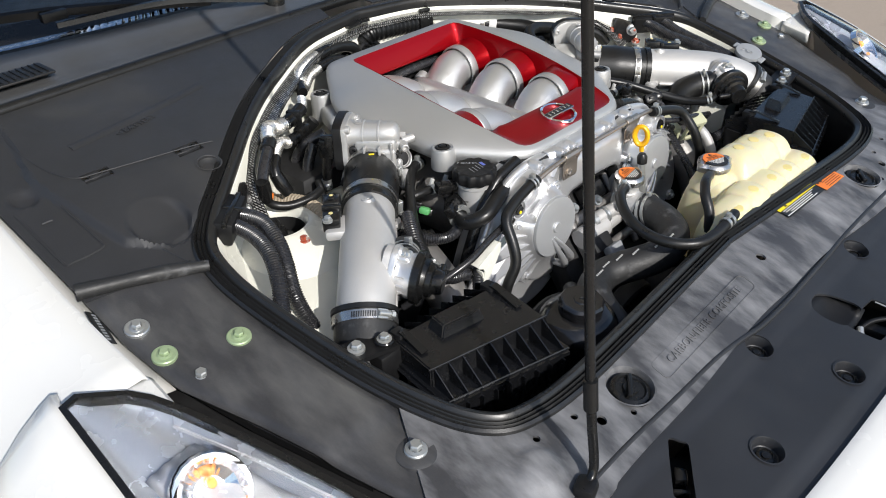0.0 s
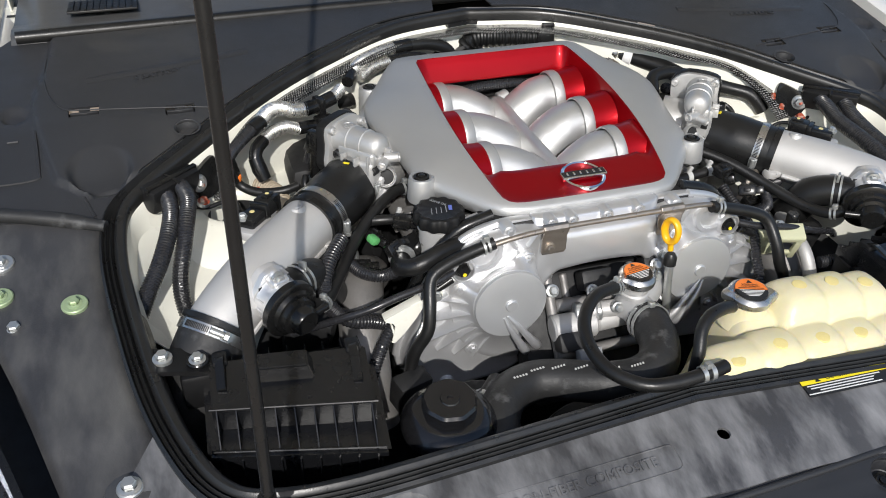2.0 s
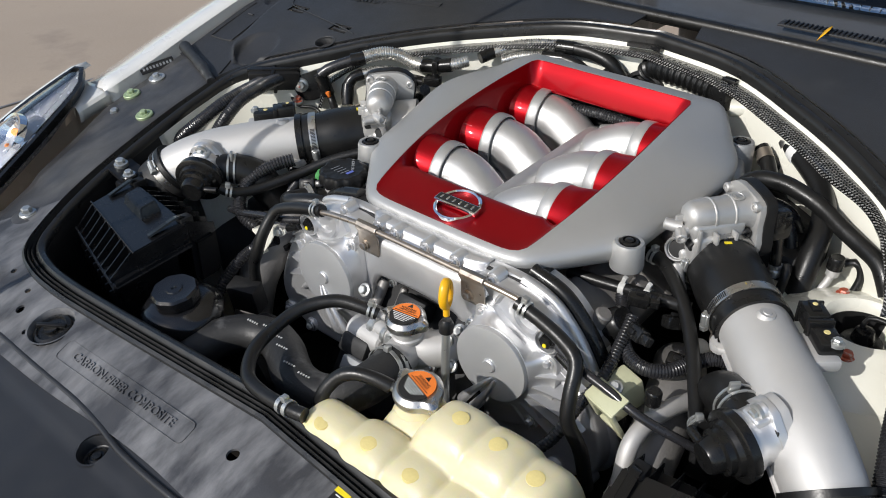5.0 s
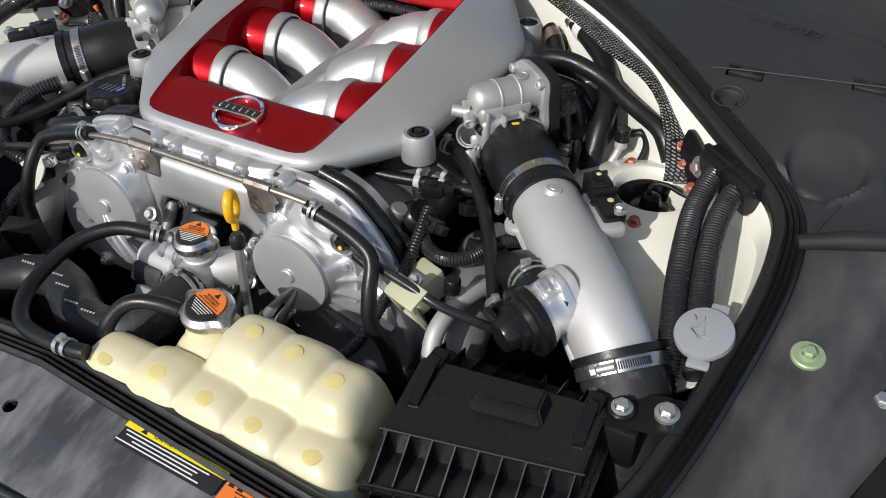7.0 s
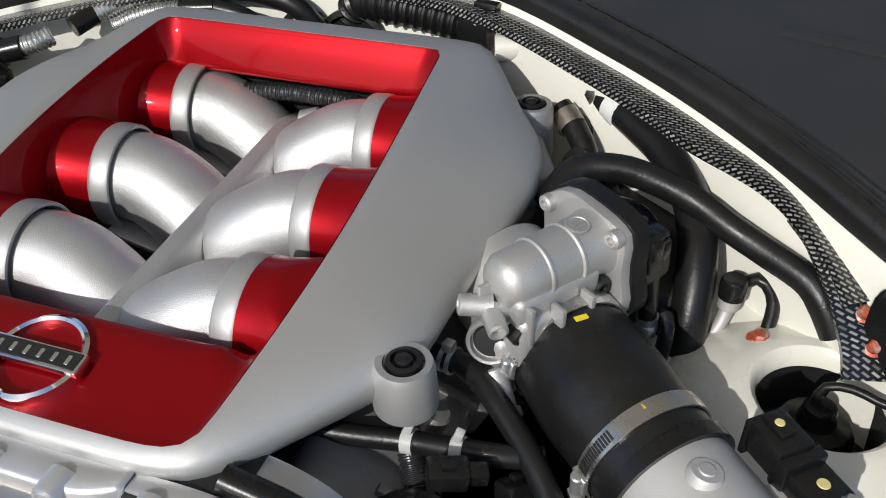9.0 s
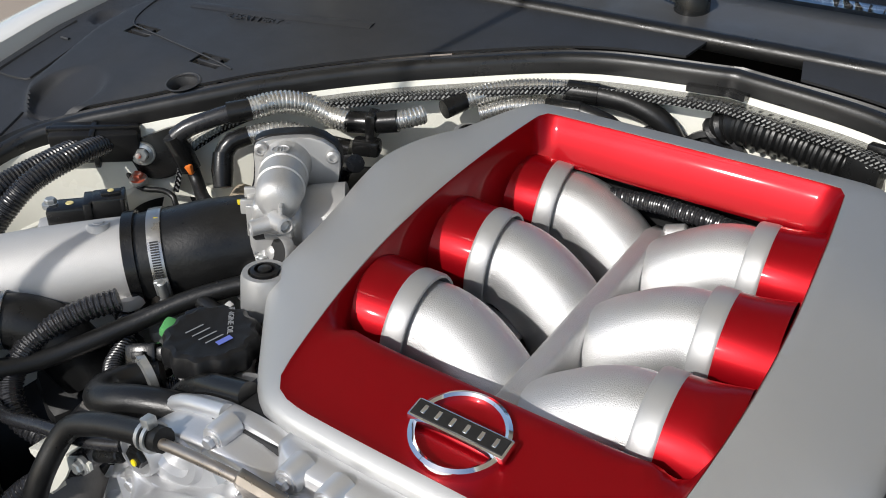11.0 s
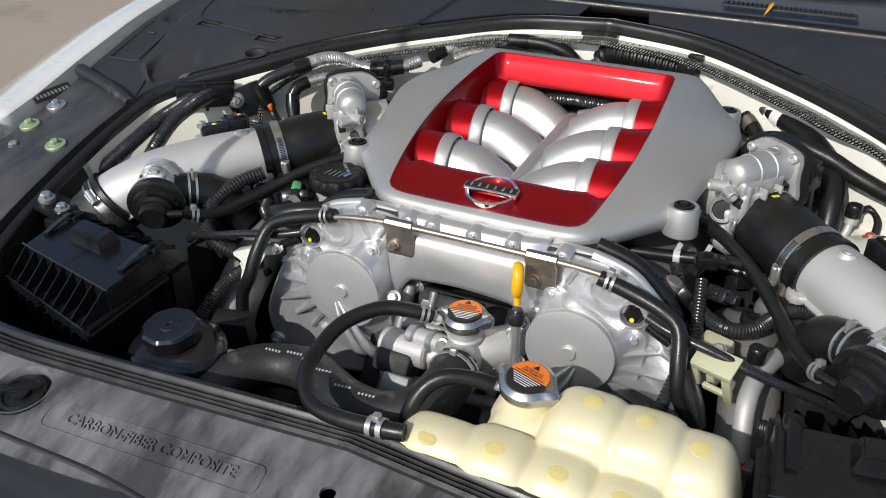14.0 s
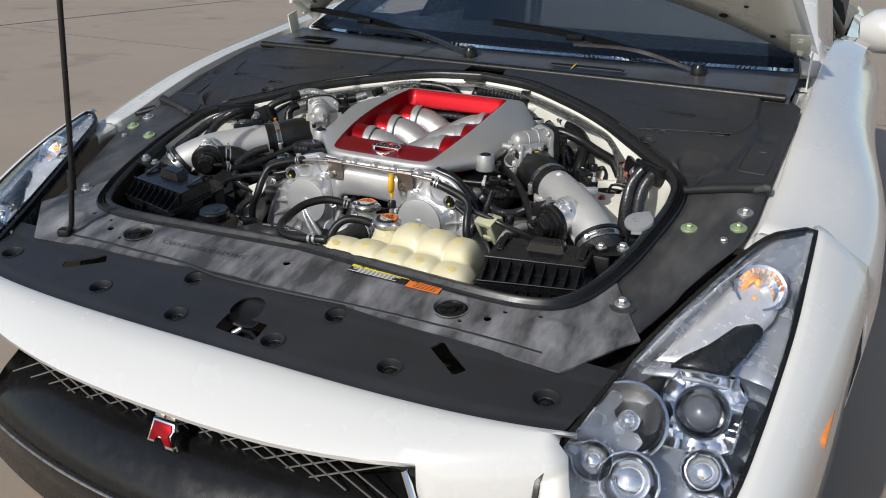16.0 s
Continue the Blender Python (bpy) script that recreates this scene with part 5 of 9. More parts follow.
def red_ring(k, side, rear, front):
    """A ring of the red insert between its rim and its window, with a depth for each side."""
    deep = []
    for (x0, y0), (x1, y1) in zip(R0, R2):
        deep.append(front if y1 < 0.085 else rear if y1 > 0.389 else side)
    for _ in range(2):
        deep = [(deep[i - 1] + deep[i] + deep[(i + 1) % NC]) / 3 for i in range(NC)]
    return [(x0 + (x1 - x0) * k, y0 + (y1 - y0) * k, crown(y0 + (y1 - y0) * k) - d) for (x0, y0), (x1, y1), d in zip(R0, R2, deep)]


bm = B()
grid(bm, [red_ring(-0.02, 0.003, 0.003, 0.003), red_ring(0.0, -0.001, -0.001, -0.001), red_ring(0.04, -0.0005, -0.0005, 0.0), red_ring(0.10, 0.0015, 0.0015, 0.0012), red_ring(0.30, 0.008, 0.006, 0.002), red_ring(0.55, 0.022, 0.014, 0.002), red_ring(0.8, 0.040, 0.026, 0.002), red_ring(0.93, 0.052, 0.033, 0.0025), red_ring(1.0, 0.062, 0.037, 0.006), red_ring(1.01, 0.09, 0.039, 0.03), red_ring(0.97, 0.095, 0.041, 0.05)], closed=True)
part("red_insert", bm, M_red, cover, "candy red centre panel", 45)
# thin moulded border of the rear wall
bm = B()
edge = []
for x, d in ((-0.121, 0.75), (-0.130, 0.45), (-0.1335, 0.2), (-0.128, 0.10), (0.128, 0.10), (0.1335, 0.2), (0.130, 0.45), (0.121, 0.75)):
    y = 0.413 - 0.017 * d
    edge.append((x, y, crown(y) - 0.037 * d + 0.004 * d * (1 - d)))
tube(bm, edge, 0.0011, 6, 0.006)
part("wall_border", bm, M_red, cover)
# the floor below the runners: near-black boxes stand in for the shade there
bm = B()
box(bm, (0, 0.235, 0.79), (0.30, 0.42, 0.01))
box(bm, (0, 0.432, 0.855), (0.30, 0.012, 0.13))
part("valley_shade", bm, M_dark, cover)
# runners with collars and red sockets
for s, x, places, swing in ((-1, 0.1145, ((0.1445, 0.8765), (0.265, 0.881), (0.388, 0.8845)), 0.1), (1, 0.1065, ((0.1295, 0.8835), (0.2436, 0.8885), (0.3627, 0.893)), -0.02)):
    for y, z in places:
        ax = Vector((-s, swing, -0.03)).normalized()
        mid = Vector((s * x, y, z))
        at = mid - ax * 0.040
        bm = B()
        lathe(bm, [(0.0505, 0.000), (0.0497, 0.005), (0.0486, 0.011), (0.0476, 0.019), (0.0466, 0.028), (0.0462, 0.041)], at, ax, 44)
        for v in bm.verts:
            v.co.z = min(v.co.z, crown(v.co.y) - 0.004 + max(0.0, 0.142 - abs(v.co.x)) * 0.5)
        part("red_socket", bm, M_red, cover, "candy red runner socket")
        bm = B()
        lathe(bm, [(0.038, -0.001), (0.0458, -0.001), (0.0468, 0.0005), (0.0472, 0.003), (0.0468, 0.015), (0.0458, 0.0172), (0.0435, 0.0175), (0.0425, 0.013), (0.0415, 0.006)], mid, ax, 44)
        part("collar", bm, M_silver, cover, "smooth silver collar")
        bm = B()
        q = mid + ax * 0.007
        far = x - 0.014
        tube(bm, [q, q + ax * 0.022, q + Vector((s * -0.5 * far, swing * 0.4 * far - 0.006, -0.010)), q + Vector((s * -0.8 * far, swing * 0.4 * far - 0.014, -0.030)), q + Vector((s * -far, swing * 0.4 * far - 0.018, -0.075))], [0.0395, 0.0402, 0.0402, 0.039, 0.037], 36, 0.006)
        part("runner", bm, M_runner, cover, "rough cast silver intake runner", 60)
        # cast ledge along the foot of the runner
        bm = B()
        box(bm, q + Vector((s * -0.028, -0.036, -0.036)), (0.052, 0.022, 0.006), Euler((0, radians(s * -14), 0)).to_matrix(), 0.0025)
        part("runner_ledge", bm, M_runner, cover)
bm = B()
rows = []
for y in np.linspace(0.070, 0.398, 14):
    z = 0.889 + 0.04 * (y - 0.1) - 0.6 * max(0.0, y - 0.385)
    w = 0.0095
    rows.append([(-w - 0.012, y, z - 0.06), (-w - 0.001, y, z - 0.008), (-w + 0.001, y, z - 0.002), (-w + 0.004, y, z), (w - 0.004, y, z), (w - 0.001, y, z - 0.002), (w + 0.001, y, z - 0.008), (w + 0.012, y, z - 0.06)])
grid(bm, rows)
shell(part("centre_spine", bm, M_runner, cover, "silver centre spine"), 0.002)
# bolt bosses at the corners
for s in (-1, 1):
    for x, y, h in ((0.222, 0.097, 0.0), (0.224, 0.412, 0.0)):
        top = 0.909 if y < 0.2 else 0.93
        c = (s * x, y, top - 0.05)
        foot = 0.014 if y < 0.2 else 0.0
        bm = B()
        lathe(bm, [(0.0, foot), (0.021, foot), (0.0215, foot + 0.004), (0.0195, 0.046), (0.018, 0.05), (0.0135, 0.05), (0.013, 0.044), (0, 0.044)], c, (0, 0, 1), 28)
        boss = part("bolt_boss", bm, M_silver, cover)
        bm = B()
        lathe(bm, [(0, 0.043), (0.0115, 0.044), (0.0115, 0.0515), (0.0085, 0.0525), (0.008, 0.049), (0.0058, 0.049), (0.0055, 0.0525), (0.004, 0.0535), (0, 0.0535)], c, (0, 0, 1), 20)
        part("rubber_bush", bm, M_rubber, boss, "black rubber bush")
    bm = B()
    box(bm, (s * 0.236, 0.365, 0.893), (0.034, 0.085, 0.036), Euler((0, 0, radians(s * 24))).to_matrix(), 0.010, 3)
    part("side_lug", bm, M_silver, cover)
# round chrome emblem with a plain bar
em = thing("cover_emblem", (0, 0.03, 0.90), "chrome ring emblem with a dark bar on the red panel", "emblem")
rot = Euler((radians(9.8), 0, 0)).to_matrix()
ec = Vector((0.003, 0.032, crown(0.032) + 0.001))
nrm = rot @ Vector((0, 0, 1))
bm = B()
lathe(bm, [(0.0275, -0.006), (0.028, 0.003), (0.0300, 0.0045), (0.0325, 0.003), (0.033, -0.006)], ec, nrm, 48)
part("ring", bm, M_chrome, em)
bm = B()
box(bm, ec + nrm * 0.003, (0.070, 0.0165, 0.007), rot, 0.002)
part("bar", bm, M_chrome, em)
bm = B()
box(bm, ec + nrm * 0.0067, (0.066, 0.0125, 0.001), rot, 0.0004, 1)
part("bar_inlay", bm, M_ink, em)
for i in range(6):
    bm = B()
    box(bm, ec + nrm * 0.0073 + rot @ Vector(((i - 2.5) * 0.0103, 0, 0)), (0.0030, 0.0070, 0.0007), rot, 0.0003, 1)
    part("bar_mark", bm, M_chrome, em)

# ---------------------------------------------------------------- engine block and heads
engine = thing("engine", (0, 0.15, 0.4), "bright cast aluminium engine front with two round covers", "engine")
# plain block, near-black because it lies in shade
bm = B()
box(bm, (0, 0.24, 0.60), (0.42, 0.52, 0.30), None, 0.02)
part("block", bm, M_dark, engine, "engine block coloured near-black for deep shade")
for s in (-1, 1):
    bm = B()
    box(bm, (s * 0.19, 0.21, 0.79), (0.10, 0.46, 0.085), Euler((0, radians(s * 22), 0)).to_matrix(), 0.014, 3)
    hd = part("cam_cover", bm, M_greydull, engine, "dull grey cam cover")
    for y in (0.03, 0.12, 0.24):
        bm = B()
        cyl(bm, (s * 0.225, y, 0.82), (s * 0.235, y, 0.845), 0.011, soft=0.002)
        part("cover_bolt_boss", bm, M_greydull, hd)
    for y in (0.06, 0.16, 0.26, 0.36):
        bm = B()
        box(bm, (s * 0.232, y, 0.808), (0.05, 0.008, 0.03), Euler((0, radians(s * 25), 0)).to_matrix(), 0.002)
        part("cover_rib", bm, M_greydull, hd)
    bm = B()
    cyl(bm, (s * 0.225, 0.05, 0.80), (s * 0.255, 0.045, 0.835), 0.026, 0.02, soft=0.004)
    part("coil_top", bm, M_blacks, hd, "black ignition coil top")

FU, FV, FN = Vector((1, 0, 0)), Vector((0, 0, 1)), Vector((0, -1, 0))
FR = Matrix((FU, FV, FN)).transposed()
FO = Vector((0, -0.045, 0.82))


def F(u, v, n=0.0):
    """A place on the upright front of the engine, n proud of it."""
    return FO + FU * u + FV * v + FN * n


GV, GN = Vector((0, 0.55, 0.835)).normalized(), Vector((0, -0.835, 0.55)).normalized()
GR = Matrix((FU, GV, GN)).transposed()


def G(u, v, n=0.0):
    """A place on the sloping front of the ancillaries below the bridge."""
    return Vector((0, -0.065, 0.81)) + FU * u + GV * v + GN * n


WING_OUT = [(0.085, 0.060), (0.148, 0.062), (0.19, 0.050), (0.215, 0.030), (0.24, 0.0), (0.268, -0.05), (0.290, -0.10), (0.297, -0.13), (0.288, -0.165), (0.25, -0.187), (0.2, -0.192), (0.14, -0.187), (0.10, -0.165), (0.088, -0.12), (0.085, -0.06), (0.078, -0.01), (0.07, 0.03)]
LID_OUT = [(0.226, -0.018), (0.224, -0.002), (0.208, 0.001), (0.193, -0.008), (0.145, 0.014), (0.131, 0.029), (0.115, 0.034), (0.103, 0.023), (0.099, -0.01), (0.094, -0.05), (0.090, -0.1), (0.097, -0.14), (0.125, -0.152), (0.168, -0.142), (0.202, -0.115), (0.22, -0.08), (0.225, -0.045)]


def fin(parent, a, b, w0, w1, h0, h1, base=-0.02, mat=None):
    """A cast web from a to b in the plane of the engine's front, tapering in width and height."""
    d = Vector((b[0] - a[0], b[1] - a[1], 0)).normalized()
    e = Vector((-d.y, d.x, 0))
    bm = B()
    rows = []
    for k in (0.0, 0.5, 1.0):
        p = Vector((a[0] + (b[0] - a[0]) * k, a[1] + (b[1] - a[1]) * k, 0))
        w, h = w0 + (w1 - w0) * k, h0 + (h1 - h0) * k
        rows.append([F(*(p + e * w).xy, base), F(*(p + e * w * 0.35).xy, base + (h - base) * 0.7), F(*(p + e * w * 0.14).xy, h), F(*(p - e * w * 0.14).xy, h), F(*(p - e * w * 0.35).xy, base + (h - base) * 0.7), F(*(p - e * w).xy, base)])
    v = grid(bm, rows)
    bm.faces.new(v[0]), bm.faces.new(v[-1])
    return part("fin", bm, mat or M_alu, parent, sharp=60)


for s in (-1, 1):
    turn = (lambda q: q) if s > 0 else (lambda q: [(-a, b) for a, b in reversed(q)])
    c = (s * 0.147, -0.033)
    o = (s * 0.165, -0.06)
    wing = radial(rounded(turn(WING_OUT), 2), o, 160)

    def grown(k, n, poly, o):
        return [F(o[0] + (a - o[0]) * k, o[1] + (b - o[1]) * k, n) for a, b in poly]

    bm = B()
    v = grid(bm, [grown(k, n, wing, o) for k, n in ((0.98, -0.075), (0.985, -0.036), (1.03, -0.035), (1.036, -0.033), (1.036, -0.025), (1.03, -0.023), (0.985, -0.022), (0.98, -0.004), (0.97, 0.0), (0.955, 0.0015), (0.92, 0.0015), (0.89, -0.001), (0.7, -0.001), (0.4, -0.001))], closed=True)
    fan(bm, v[-1])
    half = part("timing_cover", bm, M_alu, engine, "cast aluminium timing cover half", 50)
    # raised frame of the pocket above the lid
    bm = B()
    pk_ = rounded(turn([(0.157, 0.014), (0.190, 0.008), (0.199, 0.033), (0.18, 0.046), (0.150, 0.048)]), 2)
    sweep(bm, [F(x, y, -0.001) for x, y in pk_], [(-0.006, -0.001), (0.006, -0.001), (0.003, 0.0048), (-0.003, 0.0048)], closed=True, up=FN)
    part("pocket_frame", bm, M_alu, half, sharp=60)
    # three-cornered lid: flat rim, flared cone, proud round plate
    lid_o = radial(rounded(turn(LID_OUT), 2), c, 144)
    circle = [(c[0] + 0.053 * math.cos(2 * math.pi * i / 144), c[1] + 0.053 * math.sin(2 * math.pi * i / 144)) for i in range(144)]

    def between(k, n):
        return [F(a[0] + (b[0] - a[0]) * k, a[1] + (b[1] - a[1]) * k, n) for a, b in zip(lid_o, circle)]

    bm = B()
    v = grid(bm, [between(-0.02, -0.004), between(0.0, 0.0068), between(0.03, 0.0085), between(0.16, 0.0090), between(0.3, 0.0105), between(0.6, 0.016), between(0.85, 0.0245), between(0.97, 0.0295), between(1.0, 0.0302), between(1.1, 0.030)], closed=True)
    fan(bm, v[-1])
    lid = part("timing_lid", bm, M_alu, half, "three-cornered cast lid with a round plate", 50)
    bm = B()
    lathe(bm, [(0.047, 0.027), (0.0515, 0.0275), (0.0525, 0.029), (0.0525, 0.0345), (0.0518, 0.0362), (0.049, 0.0368), (0.02, 0.0372), (0, 0.0372)], F(*c), FN, 72)
    part("round_cover", bm, M_disc, half, "round satin cover plate", 40)
    bm = B()
    lathe(bm, [(0.0095, 0.036), (0.009, 0.0395), (0.0078, 0.0406), (0, 0.0406)], F(*c), FN, 24)
    part("centre_boss", bm, M_disc, half)
    # two round prongs that run off the plate towards the middle
    for du, dv in ((0.0, 0.0), (-0.017, 0.006)):
        bm = B()
        tube(bm, [F(s * (0.157 + du * 0.3), -0.052 + dv * 0.3, 0.036), F(s * (0.146 + du * 0.7), -0.076 + dv * 0.7, 0.040), F(s * (0.123 + du), -0.116 + dv, 0.037), F(s * (0.119 + du), -0.123 + dv, 0.014)], [0.0022, 0.0046, 0.0068, 0.007], 16, 0.004)
        part("prong", bm, M_alu, half)
    # fins on the outer side and webs to the corner bolts
    for deg, r1 in ((176, 0.095), (193, 0.118), (208, 0.134), (220, 0.126), (233, 0.118), (248, 0.112)):
        a = radians(deg if s < 0 else 180 - deg)
        fin(half, (c[0] + math.cos(a) * 0.048, c[1] + math.sin(a) * 0.048), (c[0] + math.cos(a) * r1, c[1] + math.sin(a) * r1), 0.013, 0.005, 0.028, 0.005, -0.003)
    fin(lid, (s * 0.134, 0.008), (s * 0.119, 0.018), 0.008, 0.005, 0.029, 0.012, 0.006)
    fin(lid, (s * 0.190, -0.012), (s * 0.208, -0.010), 0.008, 0.005, 0.022, 0.010, 0.006)
    for u0, v0, u1, v1 in ((0.140, 0.055, 0.128, 0.033), (0.206, 0.036, 0.222, 0.012), (0.232, -0.004, 0.25, -0.018), (0.10, 0.052, 0.112, 0.034), (0.228, -0.02, 0.258, -0.036)):
        fin(half, (s * u0, v0), (s * u1, v1), 0.005, 0.005, 0.0045, 0.0045, -0.003)
    for u, v, up in ((0.2128, -0.0115, 0.0), (0.1155, 0.0195, 0.003), (0.277, -0.166, -0.003), (0.229, -0.179, -0.003), (0.108, -0.132, 0.0), (0.193, -0.118, 0.0)):
        bm = B()
        lathe(bm, [(0.0125, -0.006), (0.0112, 0.0078), (0.0102, 0.0088), (0, 0.0088)], F(s * u, v, up), FN, 22)
        b = part("bolt_seat", bm, M_alu, half)
        bolt(b, F(s * u, v, up + 0.0088), FN, 0.0052, mat=M_alu)
    # cam sensor in its port
    sc = F(s * 0.2065, 0.0165, 0.006)
    bm = B()
    lathe(bm, [(0.0185, -0.016), (0.0172, 0.001), (0.0160, 0.003), (0.0142, 0.003), (0.0135, 0.0), (0.013, -0.010), (0, -0.010)], sc, FN, 30)
    sp = part("sensor_port", bm, M_alu, half)
    bm = B()
    lathe(bm, [(0.0128, -0.008), (0.0128, -0.0055), (0, -0.0055)], sc, FN, 24)
    part("port_shade", bm, M_dark, sp)
    bm = B()
    lathe(bm, [(0.0095, -0.006), (0.0092, 0.003), (0.0082, 0.0045), (0, 0.0045)], sc, FN, 6)
    part("sensor_plug", bm, M_blacks, sp, "black sensor plug")
    bm = B()
    cyl(bm, sc + FR @ Vector((s * 0.017, -0.008, 0.002)), sc + FR @ Vector((s * 0.044, -0.022, 0.004)), 0.0062, 0.0055, soft=0.001)
    part("sensor_socket", bm, M_blacks, sp, "black socket with a lead")
    bm = B()
    lathe(bm, [(0.0028, 0.0042), (0.0026, 0.0056), (0, 0.0056)], sc + FR @ Vector((0, -0.004, 0)), FN, 10)
    part("paint_dab", bm, M_lyellow, sp, "yellow paint dab")
    # curved shoulders behind, stepping back to the head
    bm = B()
    tube(bm, [F(o[0] + (s * a - o[0]) * 1.0, o[1] + (b - o[1]) * 1.0, -0.026) for a, b in WING_OUT[1:8]], 0.0065, 12, 0.006)
    part("edge_rail", bm, M_alu, half)
    bm = B()
    tube(bm, [F(o[0] + (s * a - o[0]) * 1.035, o[1] - 0.002 + (b - o[1]) * 1.035, -0.046) for a, b in WING_OUT[1:8]], 0.0095, 12, 0.006)
    part("gasket_edge", bm, M_blacks, half, "black gasket edge")

# middle bridge with its flat sloping belly
bm = B()
rows = []
for u in np.linspace(-0.098, 0.098, 40):
    k = max(0.0, (abs(u) - 0.062) / 0.036)
    lo = -0.012 + 0.003 * math.cos(u * 30) - 0.06 * k * k
    sink = -0.012 * k * k
    rows.append([F(u, 0.066, -0.05), F(u, 0.066, -0.013 + sink), F(u, 0.063, -0.010 + sink), F(u, 0.056, -0.009 + sink), F(u, 0.053, -0.005 + sink), F(u, 0.0505, 0.001 + sink), F(u, 0.047, 0.006 + sink), F(u, 0.04, 0.0085 + sink), F(u, 0.02, 0.0095 + sink), F(u, lo + 0.012, 0.009 + sink), F(u, lo + 0.004, 0.007 + sink), F(u, lo, 0.001 + sink), F(u, lo + 0.002, -0.06)])
grid(bm, rows)
shell(part("bridge", bm, M_alu, engine, "smooth cast bridge between the covers", 60), 0.002)
for u in (-0.138, -0.075, -0.044, 0.009, 0.058, 0.118):
    bm = B()
    lathe(bm, [(0.0105, -0.02), (0.0098, -0.004), (0.0088, -0.002), (0, -0.002)], F(u, 0.060, -0.002), FN, 18)
    seat = part("bridge_lug", bm, M_alu, engine)
    bolt(seat, F(u, 0.060, -0.004), FN, 0.0048, mat=M_alu)
for u, v, n in ((-0.071, -0.038, -0.02), (0.0984, -0.0125, 0.012), (0.097, -0.095, -0.005)):
    bm = B()
    cyl(bm, F(u, v, n - 0.04), F(u, v, n), 0.0115, 0.0105, soft=0.001)
    seat = part("bolt_seat", bm, M_alu, engine)
    bolt(seat, F(u, v, n), FN, 0.0058)
bm = B()
box(bm, F(0, 0.052, -0.05), (0.32, 0.02, 0.06), FR, 0.004)
part("top_flange", bm, M_dark, engine)
bm = B()
tube(bm, [F(-0.172, 0.054, 0.014), F(-0.14, 0.060, 0.014), F(-0.10, 0.0635, 0.013), F(-0.05, 0.064, 0.012), F(0.05, 0.064, 0.012), F(0.11, 0.0635, 0.012), F(0.148, 0.061, 0.010), F(0.178, 0.057, 0.008)], 0.0038, 12)
part("steel_line", bm, M_bronze, engine, "bare stainless breather line")
for u in (-0.078, 0.1):
    bm = B()
    prof = ((0.0225, 0.0105), (0.027, 0.0112), (0.04, 0.0118), (0.051, 0.0125), (0.0565, 0.0152), (0.0605, 0.0172), (0.0655, 0.0178), (0.0695, 0.0152), (0.0705, 0.0095))
    grid(bm, [[F(u + dx * (0.86 if k == 0 else 1.0), v, n) for dx in (-0.0185, -0.017, 0.0, 0.017, 0.0185)] for k, (v, n) in enumerate(prof)])
    br = shell(part("line_bracket", bm, M_bronze, engine, "brownish plated saddle bracket", 30), 0.0018)
    bolt(br, F(u - 0.0065, 0.035, 0.0128), FN, 0.0052, mat=M_bronze)

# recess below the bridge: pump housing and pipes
# near-black box at the back, added as the recess's shade
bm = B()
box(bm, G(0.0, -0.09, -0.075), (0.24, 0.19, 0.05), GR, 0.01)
part("recess_shade", bm, M_dark, engine)
bm = B()
cyl(bm, G(-0.085, -0.075, -0.025), G(-0.02, -0.075, -0.02), 0.02, soft=0.003)
cyl(bm, G(-0.02, -0.075, -0.02), G(0.06, -0.072, -0.02), 0.015, soft=0.003)
part("water_pump", bm, M_pipe, engine, "stepped cast water pump")
for a, b, r in (((-0.07, -0.045, -0.035), (0.07, -0.045, -0.035), 0.01), ((-0.08, -0.115, -0.03), (0.09, -0.112, -0.03), 0.008), ((-0.075, 0.0, -0.04), (-0.075, -0.14, -0.035), 0.008), ((-0.045, 0.0, -0.05), (-0.045, -0.14, -0.045), 0.006), ((0.06, 0.0, -0.045), (0.06, -0.14, -0.04), 0.006)):
    bm = B()
    cyl(bm, G(*a), G(*b), r, soft=0.002)
    part("coolant_pipe", bm, M_greydull, engine)
for c, size in (((0.085, -0.03, -0.03), (0.03, 0.07, 0.03)), ((-0.005, -0.015, -0.03), (0.05, 0.03, 0.03)), ((-0.06, -0.095, -0.015), (0.05, 0.028, 0.03))):
    bm = B()
    box(bm, G(*c), size, GR, 0.006)
    part("casting_lug", bm, M_dark, engine)
bm = B()
box(bm, G(-0.045, -0.118, 0.0), (0.035, 0.022, 0.018), GR, 0.003)
part("sensor_block", bm, M_grey, engine, "grey sensor plug")
for u, v in ((-0.02, -0.03), (0.04, -0.09), (0.085, -0.01), (0.09, -0.055), (-0.08, -0.02)):
    bolt(engine, G(u, v, -0.01), GN, 0.0065)
# belt and lower pulley, near-black in place of the deep shade on them
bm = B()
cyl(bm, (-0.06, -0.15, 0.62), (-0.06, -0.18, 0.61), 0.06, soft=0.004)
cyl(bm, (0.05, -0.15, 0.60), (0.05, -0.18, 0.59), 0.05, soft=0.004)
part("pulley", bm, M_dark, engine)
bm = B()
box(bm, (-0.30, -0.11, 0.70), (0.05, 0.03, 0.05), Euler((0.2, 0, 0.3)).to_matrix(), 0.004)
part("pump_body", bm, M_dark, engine)

